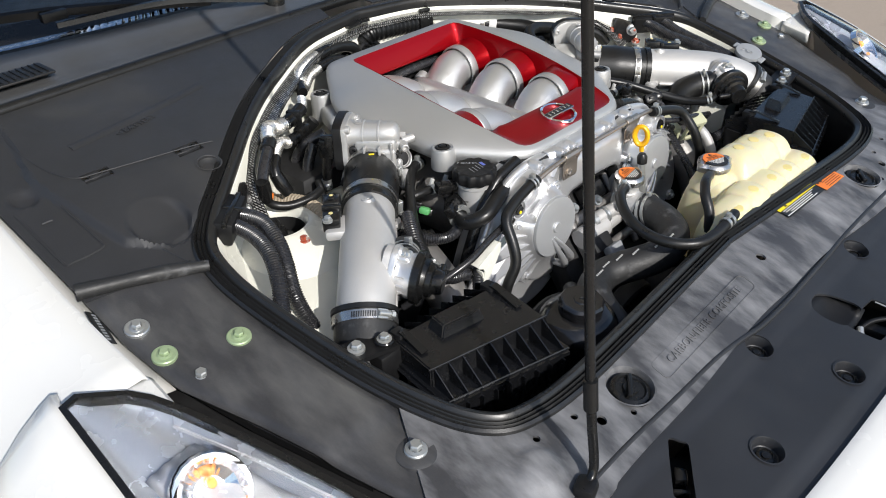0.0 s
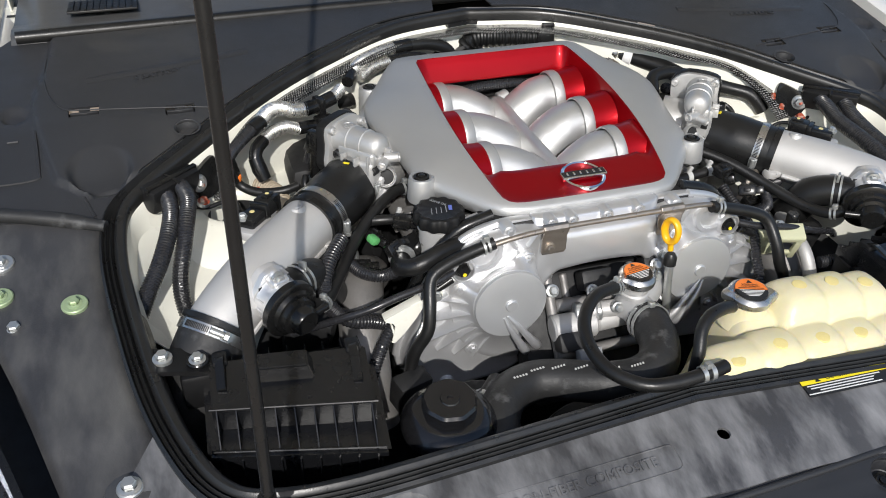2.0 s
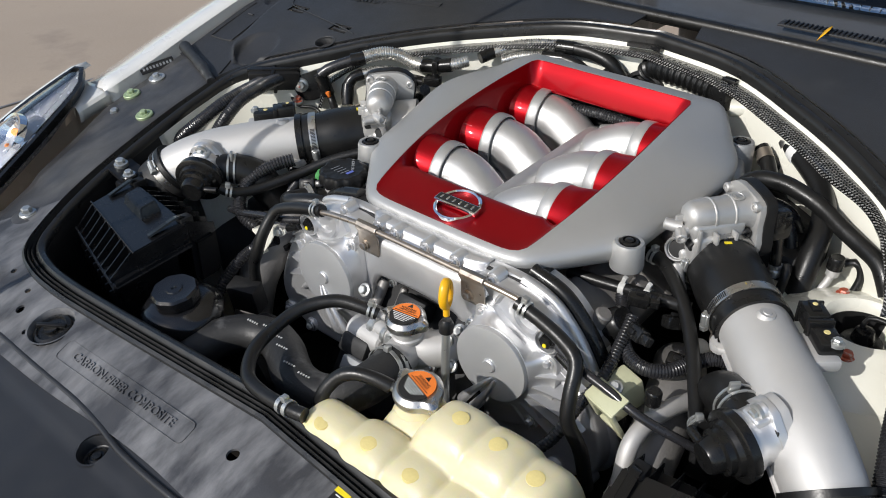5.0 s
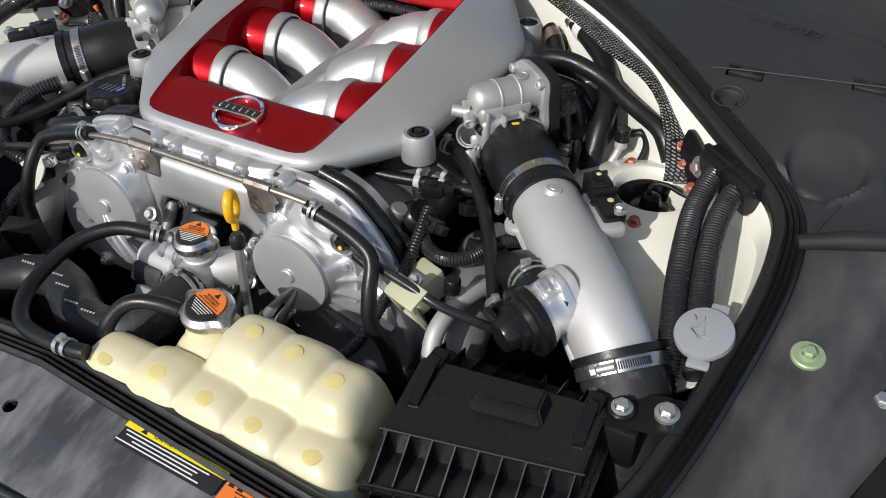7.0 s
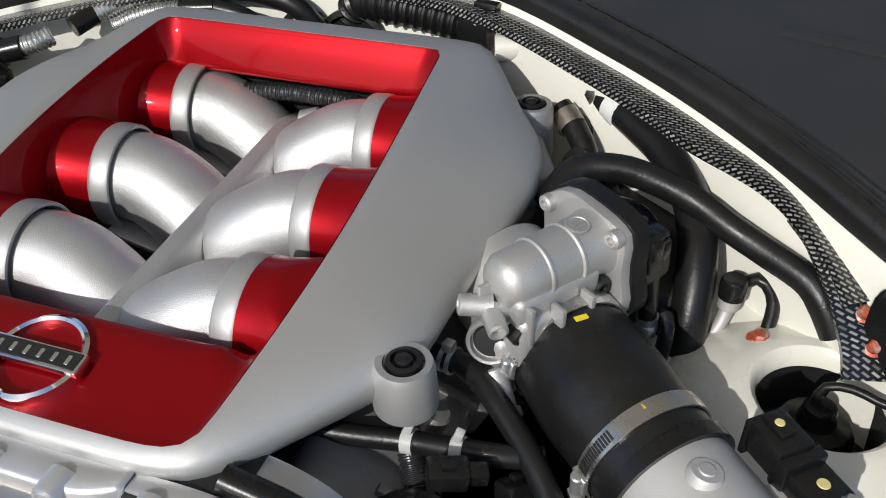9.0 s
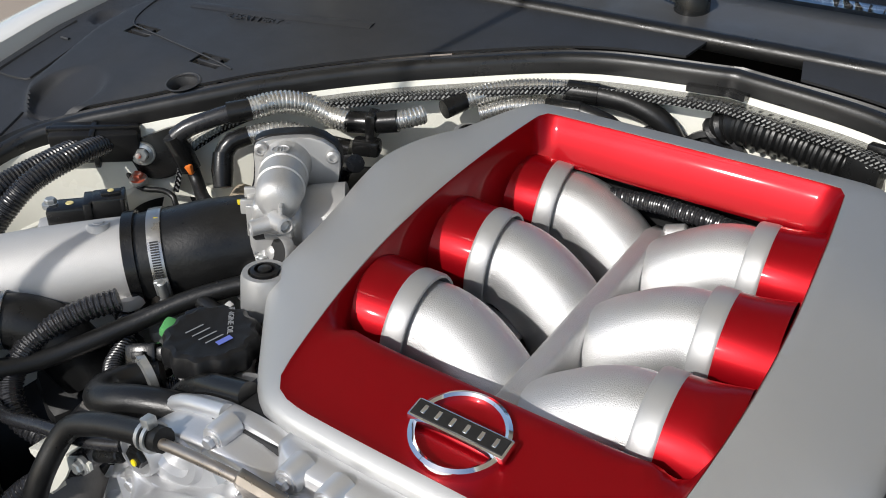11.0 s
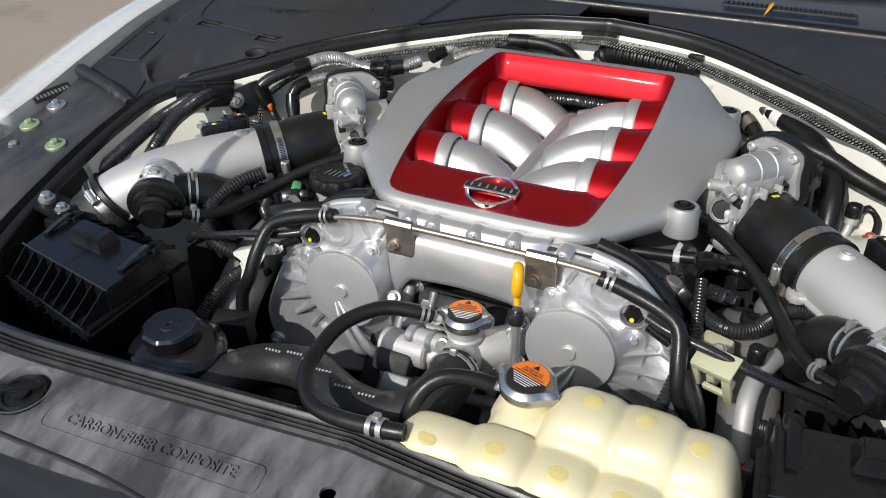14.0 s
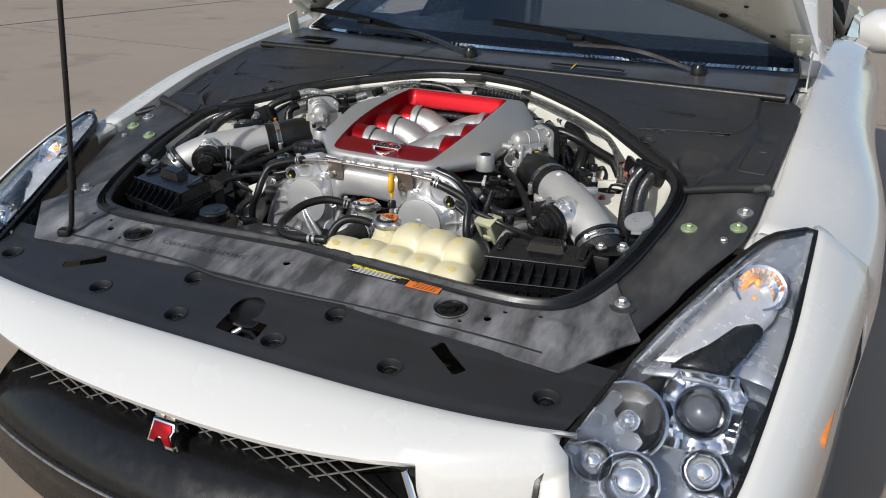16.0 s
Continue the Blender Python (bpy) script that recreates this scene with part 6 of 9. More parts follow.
# thermostat housing and pressure cap
th = thing("coolant_filler", (0.03, -0.10, 0.74), "cast coolant filler neck with an orange labelled pressure cap", "filler neck")
bm = B()
lathe(bm, [(0.0, -0.066), (0.024, -0.066), (0.025, -0.056), (0.0225, -0.048), (0.0205, -0.040), (0.0195, -0.034), (0.0215, -0.032), (0.0215, -0.028), (0.0195, -0.026), (0.0195, -0.018), (0.024, -0.014), (0.025, -0.008), (0, -0.006)], (0.03, -0.103, 0.817), (0, -0.1, 1), 32)
part("neck", bm, M_pipe, th)
bm = B()
tube(bm, [(0.03, -0.096, 0.764), (0.05, -0.085, 0.764), (0.072, -0.068, 0.766), (0.085, -0.05, 0.77)], [0.024, 0.025, 0.024, 0.023], 24)
cyl(bm, (0.03, -0.098, 0.764), (0.034, -0.134, 0.763), 0.0245, 0.0235, soft=0.002)
tube(bm, [(0.022, -0.094, 0.757), (-0.01, -0.088, 0.755), (-0.04, -0.083, 0.752)], 0.0125, 16)
tube(bm, [(0.012, -0.108, 0.805), (-0.006, -0.117, 0.812)], 0.0055, 10)
part("housing", bm, M_pipe, th)
for x, y, z in ((0.062, -0.094, 0.748), (0.078, -0.078, 0.788), (0.004, -0.106, 0.768)):
    bolt(th, (x, y, z), (0, -1, 0.3), 0.006)
bm = B()
cyl(bm, (-0.012, -0.089, 0.755), (-0.020, -0.087, 0.754), 0.0155, soft=0.002)
cyl(bm, (-0.038, -0.0835, 0.752), (-0.05, -0.081, 0.751), 0.016, soft=0.002)
part("pipe_collar", bm, M_zinc, th, "plated pipe collars")


def pressure_cap(parent, at, tilt, turn, r):
    ax = Vector(tilt).normalized()
    bm = B()
    m = frame_of(ax) @ Matrix.Rotation(turn, 3, "Z")
    prof = []
    n = 64
    for i in range(n):
        a = 2 * math.pi * i / n
        q = r * (1 + 0.30 * max(0, math.cos(2 * a)) ** 7)
        prof.append((q * math.cos(a), q * math.sin(a)))
    at = Vector(at)

    def rw(k, h):
        return [at + m @ Vector((x * k, y * k, h)) for x, y in prof]

    v = grid(bm, [rw(0.86, -0.012), rw(0.97, -0.011), rw(1.0, -0.006), rw(0.985, -0.002), rw(0.9, 0.001), rw(0.8, 0.003), rw(0.76, 0.0025)], closed=True)
    fan(bm, v[-1])
    cap = part("pressure_cap", bm, M_steel, parent, "bare steel pressure cap", 30)
    bm = B()
    half_n = 24
    pts = [(r * 0.73 * math.cos(math.pi * i / half_n), r * 0.73 * math.sin(math.pi * i / half_n)) for i in range(half_n + 1)]
    prism(bm, pts, at, m, 0.0027, 0.0042)
    part("orange_label", bm, M_orange, cap, "orange warning label")
    bm = B()
    prism(bm, [(-x, -y) for x, y in pts], at, m, 0.0027, 0.0042)
    part("black_label", bm, M_ink, cap, "black label half")
    bm = B()
    prism(bm, [(-0.0038, 0.0125), (0.0038, 0.0125), (0, 0.0185)], at, m, 0.0042, 0.0046)
    part("warning_triangle", bm, M_ink, cap)
    part("warning_word", lettering("WARNING", 0.0046, at + m @ Vector((0, 0.0092, 0.0044)), m, 0.0001, 0.3), M_ink, cap)
    part("second_word", lettering("AVERTISSEMENT", 0.0034, at + m @ Vector((0, 0.0056, 0.0044)), m, 0.0001, 0.2), M_ink, cap)
    bm = B()
    box(bm, at + m @ Vector((0, 0.0024, 0.0044)), (0.034, 0.0007, 0.0004), m)
    part("fine_line", bm, M_ink, cap)
    bm = B()
    for k in range(5):
        box(bm, at + m @ Vector((0, -0.0022 - k * 0.0026, 0.0044)), (0.033 - k * 0.0045, 0.0007, 0.0004), m)
    part("small_print", bm, M_paper, cap)
    return cap


pressure_cap(th, (0.03, -0.104, 0.818), (0, -0.12, 1), radians(8), 0.0265)

# dipstick
dip = thing("dipstick", (0.09, -0.09, 0.7), "yellow ring handled oil dipstick in its tube", "dipstick")
bm = B()
ringp = [Vector((0.084, -0.088, 0.868)) + Matrix.Rotation(radians(112), 3, "Z") @ Vector((0.0112 * math.cos(a), 0, 0.0170 * math.sin(a))) for a in np.linspace(0, 2 * math.pi, 25)[:-1]]
sweep(bm, ringp, [(x * 1.25, y * 0.95) for x, y in ring(0.0048, 12)], closed=True)
tube(bm, [(0.085, -0.089, 0.852), (0.086, -0.09, 0.838)], 0.0042, 10)
part("handle", bm, M_yellow, dip)
bm = B()
lathe(bm, [(0, 0), (0.009, 0), (0.0095, 0.012), (0.006, 0.018), (0, 0.018)], (0.087, -0.092, 0.815), (0, 0.05, 1), 16)
part("plug", bm, M_rubber, dip)
bm = B()
tube(bm, [(0.087, -0.092, 0.815), (0.089, -0.096, 0.76), (0.095, -0.105, 0.66)], 0.0058, 12)
part("tube", bm, M_zinc, dip)

# ---------------------------------------------------------------- oil filler
oil = thing("oil_filler", (-0.216, 0.034, 0.82), "black ribbed engine oil cap on a cast filler neck", "oil cap")
bm = B()
lathe(bm, [(0, -0.03), (0.032, -0.03), (0.0285, -0.012), (0.028, 0.014), (0.0305, 0.016), (0.0305, 0.022), (0, 0.022)], (-0.216, 0.034, 0.845), (0, -0.05, 1), 30)
part("neck", bm, M_pipe, oil)
bm = B()
lathe(bm, [(0.028, 0.025), (0.0345, 0.026), (0.036, 0.029), (0.036, 0.039), (0.0335, 0.044), (0.030, 0.0455), (0.026, 0.0445), (0, 0.0445)], (-0.216, 0.034, 0.845), (0, -0.05, 1), 96, lobes=12, depth=0.045)
oc = part("cap", bm, M_black, oil)
mrot = Euler((radians(3), 0, radians(-12))).to_matrix()
part("cap_lettering", lettering("ENGINE OIL", 0.0062, Vector((-0.214, 0.050, 0.8908)), mrot @ Matrix.Rotation(radians(-35), 3, "Z"), 0.0002, 0.0), M_grey, oc)
bm = B()
for k in range(4):
    box(bm, Vector((-0.228 + k * 0.007, 0.027, 0.8903)), (0.0010, 0.015, 0.0004), mrot)
part("small_print", bm, M_grey, oc)
bm = B()
box(bm, Vector((-0.2, 0.03, 0.8903)), (0.005, 0.012, 0.0004), mrot)
part("colour_patch", bm, material("blue_print", (0.12, 0.16, 0.5), 0.5), oc)

# ---------------------------------------------------------------- coolant expansion tank
tank = thing("coolant_tank", (0.2, -0.25, 0.6), "cream translucent plastic coolant tank with moulded cells", "coolant tank")
CELLS = [(0.080, -0.270, 0.801, 0.040, 0.026), (0.137, -0.268, 0.804, 0.034, 0.030), (0.199, -0.268, 0.802, 0.034, 0.030), (0.259, -0.268, 0.798, 0.034, 0.030), (0.320, -0.268, 0.794, 0.034, 0.030), (0.207, -0.212, 0.833, 0.033, 0.032), (0.262, -0.213, 0.830, 0.033, 0.033), (0.312, -0.215, 0.823, 0.026, 0.033), (0.145, -0.206, 0.806, 0.030, 0.032)]
SPOTS = [(0.072, -0.285), (0.137, -0.278), (0.199, -0.28), (0.258, -0.281), (0.326, -0.282), (0.208, -0.212), (0.259, -0.214), (0.310, -0.22)]


def tank_top(x, y):
    best = -1.0
    for cx, cy, cz, wx, wy in CELLS:
        a, b = abs(x - cx) / wx, abs(y - cy) / wy
        z = cz - 0.010 * a**4 - 0.010 * b**4 - 0.10 * max(0, cy - y - 0.004) * 1.2 + 0.0015 * (1 - min(1, a)) * (1 - min(1, b))
        best = max(best, z)
    return max(best, 0.66)


bm = B()
grid(bm, [[(x, y, tank_top(x, y)) for x in np.linspace(0.022, 0.372, 118)] for y in np.linspace(-0.34, -0.150, 66)])
bmesh.ops.delete(bm, geom=[f for f in bm.faces if all(v.co.z < 0.6605 for v in f.verts)], context="FACES")
part("tank_body", bm, M_tank, tank, sharp=80)
bm = B()
lathe(bm, [(0.036, -0.045), (0.030, -0.03), (0.0265, -0.022), (0.025, -0.006), (0, -0.005)], (0.14, -0.203, 0.828), (0, -0.08, 1), 28)
part("filler_neck", bm, M_tank, tank)
bm = B()
tube(bm, [(0.118, -0.209, 0.818), (0.098, -0.214, 0.821)], 0.005, 10)
part("hose_stub", bm, M_zinc, tank)
for cx, cy in SPOTS:
    bm = B()
    lathe(bm, [(0.0105, -0.003), (0.0098, -0.0002), (0.006, 0.0006), (0, 0.0004)], (cx, cy, tank_top(cx, cy)), (0, -0.12, 1), 18)
    part("gate_mark", bm, M_tankspot, tank, "amber moulding mark")
pressure_cap(tank, (0.14, -0.203, 0.831), (0, -0.12, 1), radians(-18), 0.029)

# ---------------------------------------------------------------- power steering reservoir
M_gloss = material("glossy_black_plastic", (0.010, 0.010, 0.011), 0.14, 0, 0.2, 12, 500, 0.1, rvar=0.05, spec=0.6)
res = thing("steering_reservoir", (-0.285, -0.233, 0.68), "round black power steering reservoir with a screw cap", "reservoir")
bm = B()
lathe(bm, [(0, -0.10), (0.05, -0.10), (0.053, -0.03), (0.058, -0.022), (0.059, -0.014), (0.056, -0.008), (0.05, 0.0), (0.036, 0.006), (0, 0.007)], (-0.285, -0.232, 0.762), (0, -0.12, 1), 44)
part("body", bm, M_gloss, res)
bm = B()
lathe(bm, [(0.031, 0.004), (0.033, 0.006), (0.033, 0.02), (0.030, 0.0235), (0.024, 0.0225), (0.012, 0.0225), (0.011, 0.024), (0.004, 0.024), (0.003, 0.022), (0, 0.022)], (-0.285, -0.232, 0.765), (0, -0.12, 1), 72, lobes=9, depth=0.02)
part("cap", bm, M_gloss, res)

# ---------------------------------------------------------------- air cleaner boxes
def air_box(s):
    ab = thing("air_cleaner_box", (s * 0.465, -0.21, 0.6), "black ribbed plastic air cleaner box with side clips", "air box", "air cleaner boxes")
    quad = [Vector((0.362, -0.172, 0)), Vector((0.372, -0.288, 0)), Vector((0.562, -0.236, 0)), Vector((0.558, -0.142, 0))]

    def Q(a, b, z):
        p = (quad[0] * (1 - b) + quad[1] * b) * (1 - a) + (quad[3] * (1 - b) + quad[2] * b) * a
        return Vector((s * p.x, p.y, z - (b - 0.5) * 0.016))

    def slab(bm, a0, a1, b0, b1, z0, z1, taper=0.0):
        lo = [Q(a0, b0, z0), Q(a1, b0, z0), Q(a1, b1, z0), Q(a0, b1, z0)]
        t = taper
        hi = [Q(a0 + t, b0 + t, z1), Q(a1 - t, b0 + t, z1), Q(a1 - t, b1 - t, z1), Q(a0 + t, b1 - t, z1)]
        v0, v1 = [bm.verts.new(p) for p in lo], [bm.verts.new(p) for p in hi]
        bm.faces.new(v0), bm.faces.new(v1)
        for i in range(4):
            bm.faces.new((v0[i], v0[(i + 1) % 4], v1[(i + 1) % 4], v1[i]))
        return bm

    bm = slab(B(), 0.05, 0.95, 0.02, 0.86, 0.62, 0.775, -0.02)
    bmesh.ops.bevel(bm, geom=list(bm.edges), offset=0.006, segments=2, affect="EDGES")
    body = part("box_body", bm, M_airbox, ab)
    bm = slab(B(), -0.02, 1.02, -0.22, 0.93, 0.772, 0.782)
    bmesh.ops.bevel(bm, geom=list(bm.edges), offset=0.005, segments=2, affect="EDGES")
    lid = part("lid", bm, M_airbox, ab)
    bm = slab(B(), 0.03, 0.97, -0.20, 0.58, 0.780, 0.811, 0.004)
    bmesh.ops.bevel(bm, geom=list(bm.edges), offset=0.002, segments=2, affect="EDGES")
    part("lid_plate", bm, M_airbox, lid)
    bm = slab(B(), 0.34, 0.74, -0.12, 0.22, 0.80, 0.828, 0.05)
    bmesh.ops.bevel(bm, geom=list(bm.edges), offset=0.002, segments=2, affect="EDGES")
    part("raised_block", bm, M_airbox, lid)
    bm = slab(B(), 0.02, 0.98, -0.60, -0.20, 0.70, 0.778, 0.01)
    bmesh.ops.bevel(bm, geom=list(bm.edges), offset=0.008, segments=2, affect="EDGES")
    part("outlet_duct", bm, M_black, ab)
    for i in range(9):
        a = 0.06 + i * 0.11
        for b0, b1, z0, z1, zz in ((0.57, 0.92, 0.780, 0.8125, 0.788), (-0.58, -0.19, 0.770, 0.786, 0.8115)):
            bm = B()
            w = 0.0048
            pts = [Q(a - w, b0, z0), Q(a + w, b0, z0), Q(a + w, b1, z0), Q(a - w, b1, z0)]
            top = [Q(a - w * 0.7, b0, z1), Q(a + w * 0.7, b0, z1), Q(a + w * 0.7, b1, zz), Q(a - w * 0.7, b1, zz)]
            v0, v1 = [bm.verts.new(p) for p in pts], [bm.verts.new(p) for p in top]
            bm.faces.new(v0), bm.faces.new(v1)
            for k in range(4):
                bm.faces.new((v0[k], v0[(k + 1) % 4], v1[(k + 1) % 4], v1[k]))
            part("lid_fin", bm, M_airbox, lid)
        bm = B()
        v0 = [bm.verts.new(p) for p in (Q(a - 0.004, 0.84, 0.77), Q(a + 0.004, 0.84, 0.77), Q(a + 0.004, 0.84, 0.68), Q(a - 0.004, 0.84, 0.68))]
        v1 = [bm.verts.new(p) for p in (Q(a - 0.004, 0.96, 0.77), Q(a + 0.004, 0.96, 0.77), Q(a + 0.004, 0.90, 0.68), Q(a - 0.004, 0.90, 0.68))]
        bm.faces.new(v0), bm.faces.new(v1)
        for k in range(4):
            bm.faces.new((v0[k], v0[(k + 1) % 4], v1[(k + 1) % 4], v1[k]))
        part("body_fin", bm, M_airbox, body)
    # sloping face between the plate and the lip, and its two thin rails
    bm = slab(B(), 0.0, 1.0, 0.56, 0.92, 0.770, 0.776)
    part("lid_slope", bm, M_airbox, lid)
    for b, z in ((0.575, 0.812), (0.925, 0.785)):
        bm = B()
        tube(bm, [Q(0.02, b, z), Q(0.35, b, z), Q(0.65, b, z), Q(0.98, b, z)], 0.0014, 6, 0.03)
        part("lid_rail", bm, M_airbox, lid)
    for a in (0.11, 0.90):
        bm = B()
        p = [Q(a, -0.32, 0.76), Q(a, -0.26, 0.80), Q(a, -0.16, 0.818), Q(a, 0.05, 0.8175), Q(a, 0.3, 0.814)]
        sweep(bm, even(spline(p), 0.006), [(-0.0055, -0.0015), (0.0055, -0.0015), (0.005, 0.0015), (-0.005, 0.0015)], up=(s * 0.2, 0.1, 1))
        c = part("clip", bm, M_blacks, lid, "black spring clip")
        bm = B()
        box(bm, Q(a, -0.22, 0.80), (0.018, 0.022, 0.03), None, 0.003)
        part("clip_hook", bm, M_black, c)
    # bracket to the wing with two bolts
    bm = B()
    sweep(bm, [Vector((s * 0.545, -0.118, 0.818)), Vector((s * 0.58, -0.112, 0.823)), Vector((s * 0.615, -0.11, 0.828))], [(-0.022, -0.006), (0.022, -0.006), (0.022, 0.0), (-0.022, 0.0)], up=(0, 0, 1))
    box(bm, (s * 0.56, -0.115, 0.79), (0.05, 0.05, 0.05), None, 0.006)
    bk = part("bracket", bm, M_black, ab)
    bolt(bk, (s * 0.562, -0.122, 0.826), (0, -0.1, 1), 0.007, 0.013, wmat=M_blacks)
    bolt(bk, (s * 0.601, -0.112, 0.829), (0, -0.1, 1), 0.008, 0.011)


for s in (-1, 1):
    air_box(s)

# ---------------------------------------------------------------- intake pipes, couplers, throttles, bypass valves
def hose_clamp(parent, at, axis, r, screw=(0, 0, 1), w=0.012):
    ax = Vector(axis).normalized()
    at = Vector(at)
    bm = B()
    lathe(bm, [(r, -w / 2), (r + 0.0015, -w / 2), (r + 0.0018, 0), (r + 0.0015, w / 2), (r, w / 2)], at, ax, 40)
    band = part("hose_clamp", bm, M_steel, parent, "steel worm drive clamp")
    side = Vector(screw)
    side = (side - ax * side.dot(ax)).normalized()
    tang = ax.cross(side)
    if tang.z > 0:
        tang = -tang
    c = at + side * (r + 0.0042)
    bm = B()
    box(bm, c - side * 0.0022, (0.016, w * 1.08, 0.004), Matrix((tang, tang.cross(side) * -1, side)).transposed(), 0.0008, 1)
    cyl(bm, c - tang * 0.008, c + tang * 0.011, 0.0042, soft=0.001)
    cyl(bm, c + tang * 0.011, c + tang * 0.0165, 0.0056, seg=6)
    part("clamp_screw", bm, M_zinc, band)
    bm = B()
    m = Matrix((tang, ax, side)).transposed()
    for k in range(15):
        a = -0.22 - k * 0.05
        p = at + (side * math.cos(a) + tang * math.sin(a)) * (r + 0.0018)
        n = (side * math.cos(a) + tang * math.sin(a))
        t2 = ax.cross(n)
        box(bm, p, (0.0013, w * 0.6, 0.001), Matrix((t2, ax, n)).transposed())
    part("clamp_teeth", bm, M_dark, band)
    return band


def intake(s):
    def P(x, y, z):
        return Vector((s * x, y, z))

    # throttle body
    tb = thing("throttle_body", P(0.31, 0.2, 0.85), "cast aluminium throttle body with a motor housing", "throttle body", "throttle bodies")
    ax = P(0.78, -0.60, -0.12).normalized()
    bm = B()
    c = P(0.285, 0.205, 0.872)
    lathe(bm, [(0, -0.05), (0.046, -0.05), (0.047, -0.02), (0.043, 0.0), (0.042, 0.02), (0.0385, 0.024), (0.0385, 0.045), (0, 0.045)], c, ax, 36)
    part("bore", bm, M_throttle, tb)
    # motor housing lies across the top, its flange towards the bulkhead
    H, D, Z = P(0.8, -0.6, 0), P(0.6, 0.8, 0), Vector((0, 0, 1))
    O = P(0.2746, 0.2515, 0.941)

    def T(u, v, n):
        """A place along the flange, above it and in front of it."""
        return O + H * u + Z * v - D * n

    a = T(0.048, -0.009, 0.084)
    bm = B()
    lathe(bm, [(0, -0.001), (0.010, -0.001), (0.0165, 0.003), (0.0200, 0.009), (0.0208, 0.030), (0.0222, 0.031), (0.0222, 0.0328), (0.0212, 0.0338), (0.0216, 0.056), (0.0230, 0.057), (0.0230, 0.0588), (0.0220, 0.0598), (0.0225, 0.078), (0.0245, 0.084), (0, 0.084)], a, D, 40)
    fr = Matrix((H * s, Z, D * -1)).transposed() if s > 0 else Matrix((H, Z, D)).transposed()
    box(bm, T(0.054, -0.024, 0.046), (0.034, 0.026, 0.070), fr, 0.006, 3)
    part("motor_housing", bm, M_throttle, tb, "stepped motor housing")
    out = rounded([(-0.003, -0.018), (-0.002, 0.004), (0.018, 0.018), (0.042, 0.018), (0.066, 0.015), (0.078, 0.008), (0.077, -0.022), (0.084, -0.046), (0.074, -0.063), (0.045, -0.071), (0.008, -0.052)], 1)
    plate = Matrix((H, Z, -D)).transposed()
    bm = B()
    prism(bm, out, O, plate, -0.007, 0.001, 0.0012)
    part("gear_flange", bm, M_throttle, tb)
    bm = B()
    prism(bm, [(0.037 + (x - 0.037) * 1.05, -0.024 + (y + 0.024) * 1.05) for x, y in out], O, plate, -0.021, -0.007, 0.002)
    part("gear_cover", bm, M_black, tb, "black plastic gear cover")
    for u, v in ((0.004, 0.0), (0.070, 0.007), (0.076, -0.048), (0.016, -0.048)):
        bm = B()
        lathe(bm, [(0.0068, 0.0), (0.0064, 0.006), (0.0045, 0.0075), (0.003, 0.0075), (0.0028, 0.005), (0, 0.005)], T(u, v, 0.0), -D, 18)
        part("flange_boss", bm, M_throttle, tb)
    # stubs for the coolant lines
    for e0, e1, q in ((P(0.262, 0.152, 0.919), P(0.2425, 0.1445, 0.9215), 0.0078), (P(0.262, 0.150, 0.917), P(0.272, 0.133, 0.915), 0.0072)):
        w = (e1 - e0).normalized()
        bm = B()
        lathe(bm, [(q * 1.1, 0.0), (q, 0.004), (q * 0.95, (e1 - e0).length), (q * 0.7, (e1 - e0).length + 0.001), (q * 0.55, (e1 - e0).length - 0.004), (0, (e1 - e0).length - 0.006)], e0, w, 20)
        part("coolant_stub", bm, M_throttle, tb)
    bm = B()
    box(bm, P(0.266, 0.153, 0.915), (0.016, 0.016, 0.022), fr, 0.005, 3)
    part("stub_block", bm, M_throttle, tb)
    # cast body between the bore and the housing, with its ribs
    bm = B()
    box(bm, T(0.052, -0.048, 0.050), (0.046, 0.046, 0.062), fr, 0.008, 3)
    box(bm, T(0.045, -0.075, 0.072), (0.030, 0.050, 0.030), fr, 0.008, 3)
    for u, v, n in ((0.078, -0.034, 0.03), (0.078, -0.034, 0.055), (0.070, -0.030, 0.074)):
        box(bm, T(u, v, n), (0.012, 0.030, 0.004), fr, 0.0012)
    box(bm, T(0.044, -0.018, 0.086), (0.004, 0.022, 0.016), fr, 0.0012)
    part("cast_body", bm, M_throttle, tb)
    bm = B()
    lathe(bm, [(0.0085, 0.0), (0.0085, 0.0012), (0.0075, 0.0015), (0.0070, 0.0007), (0, 0.0007)], T(0.050, 0.0128, 0.018), Z + H * 0.1, 24)
    for q in (-0.003, 0.0, 0.003):
        box(bm, T(0.050 + q, 0.0142, 0.018), (0.001, 0.0012, 0.008), fr)
    part("marking_disc", bm, M_throttle, tb)
    side = P(0.61, 0.79, 0)
    for hh_, vv in ((-0.046, 0.034), (0.022, 0.042), (-0.043, -0.034), (0.044, -0.018)):
        n_ = side * hh_ + Z * vv
        bm = B()
        cyl(bm, c + ax * 0.0 + n_, c + ax * 0.026 + n_, 0.0105, 0.0085, soft=0.0015)
        cyl(bm, c + ax * 0.004 + n_ * 0.75, c + ax * 0.016 + n_ * 0.9, 0.012, 0.010, soft=0.0015)
        lug = part("flange_lug", bm, M_throttle, tb)
        bm = B()
        lathe(bm, [(0.0078, 0.0), (0.0078, 0.009), (0.0066, 0.0105), (0.0042, 0.0105), (0.004, 0.006), (0, 0.006)], c + ax * 0.025 + n_, ax, 18)
        part("socket_bolt", bm, M_dark, lug, "dark socket head bolt")
    # oval inspection port with a dark glass-smooth plug
    bm = B()
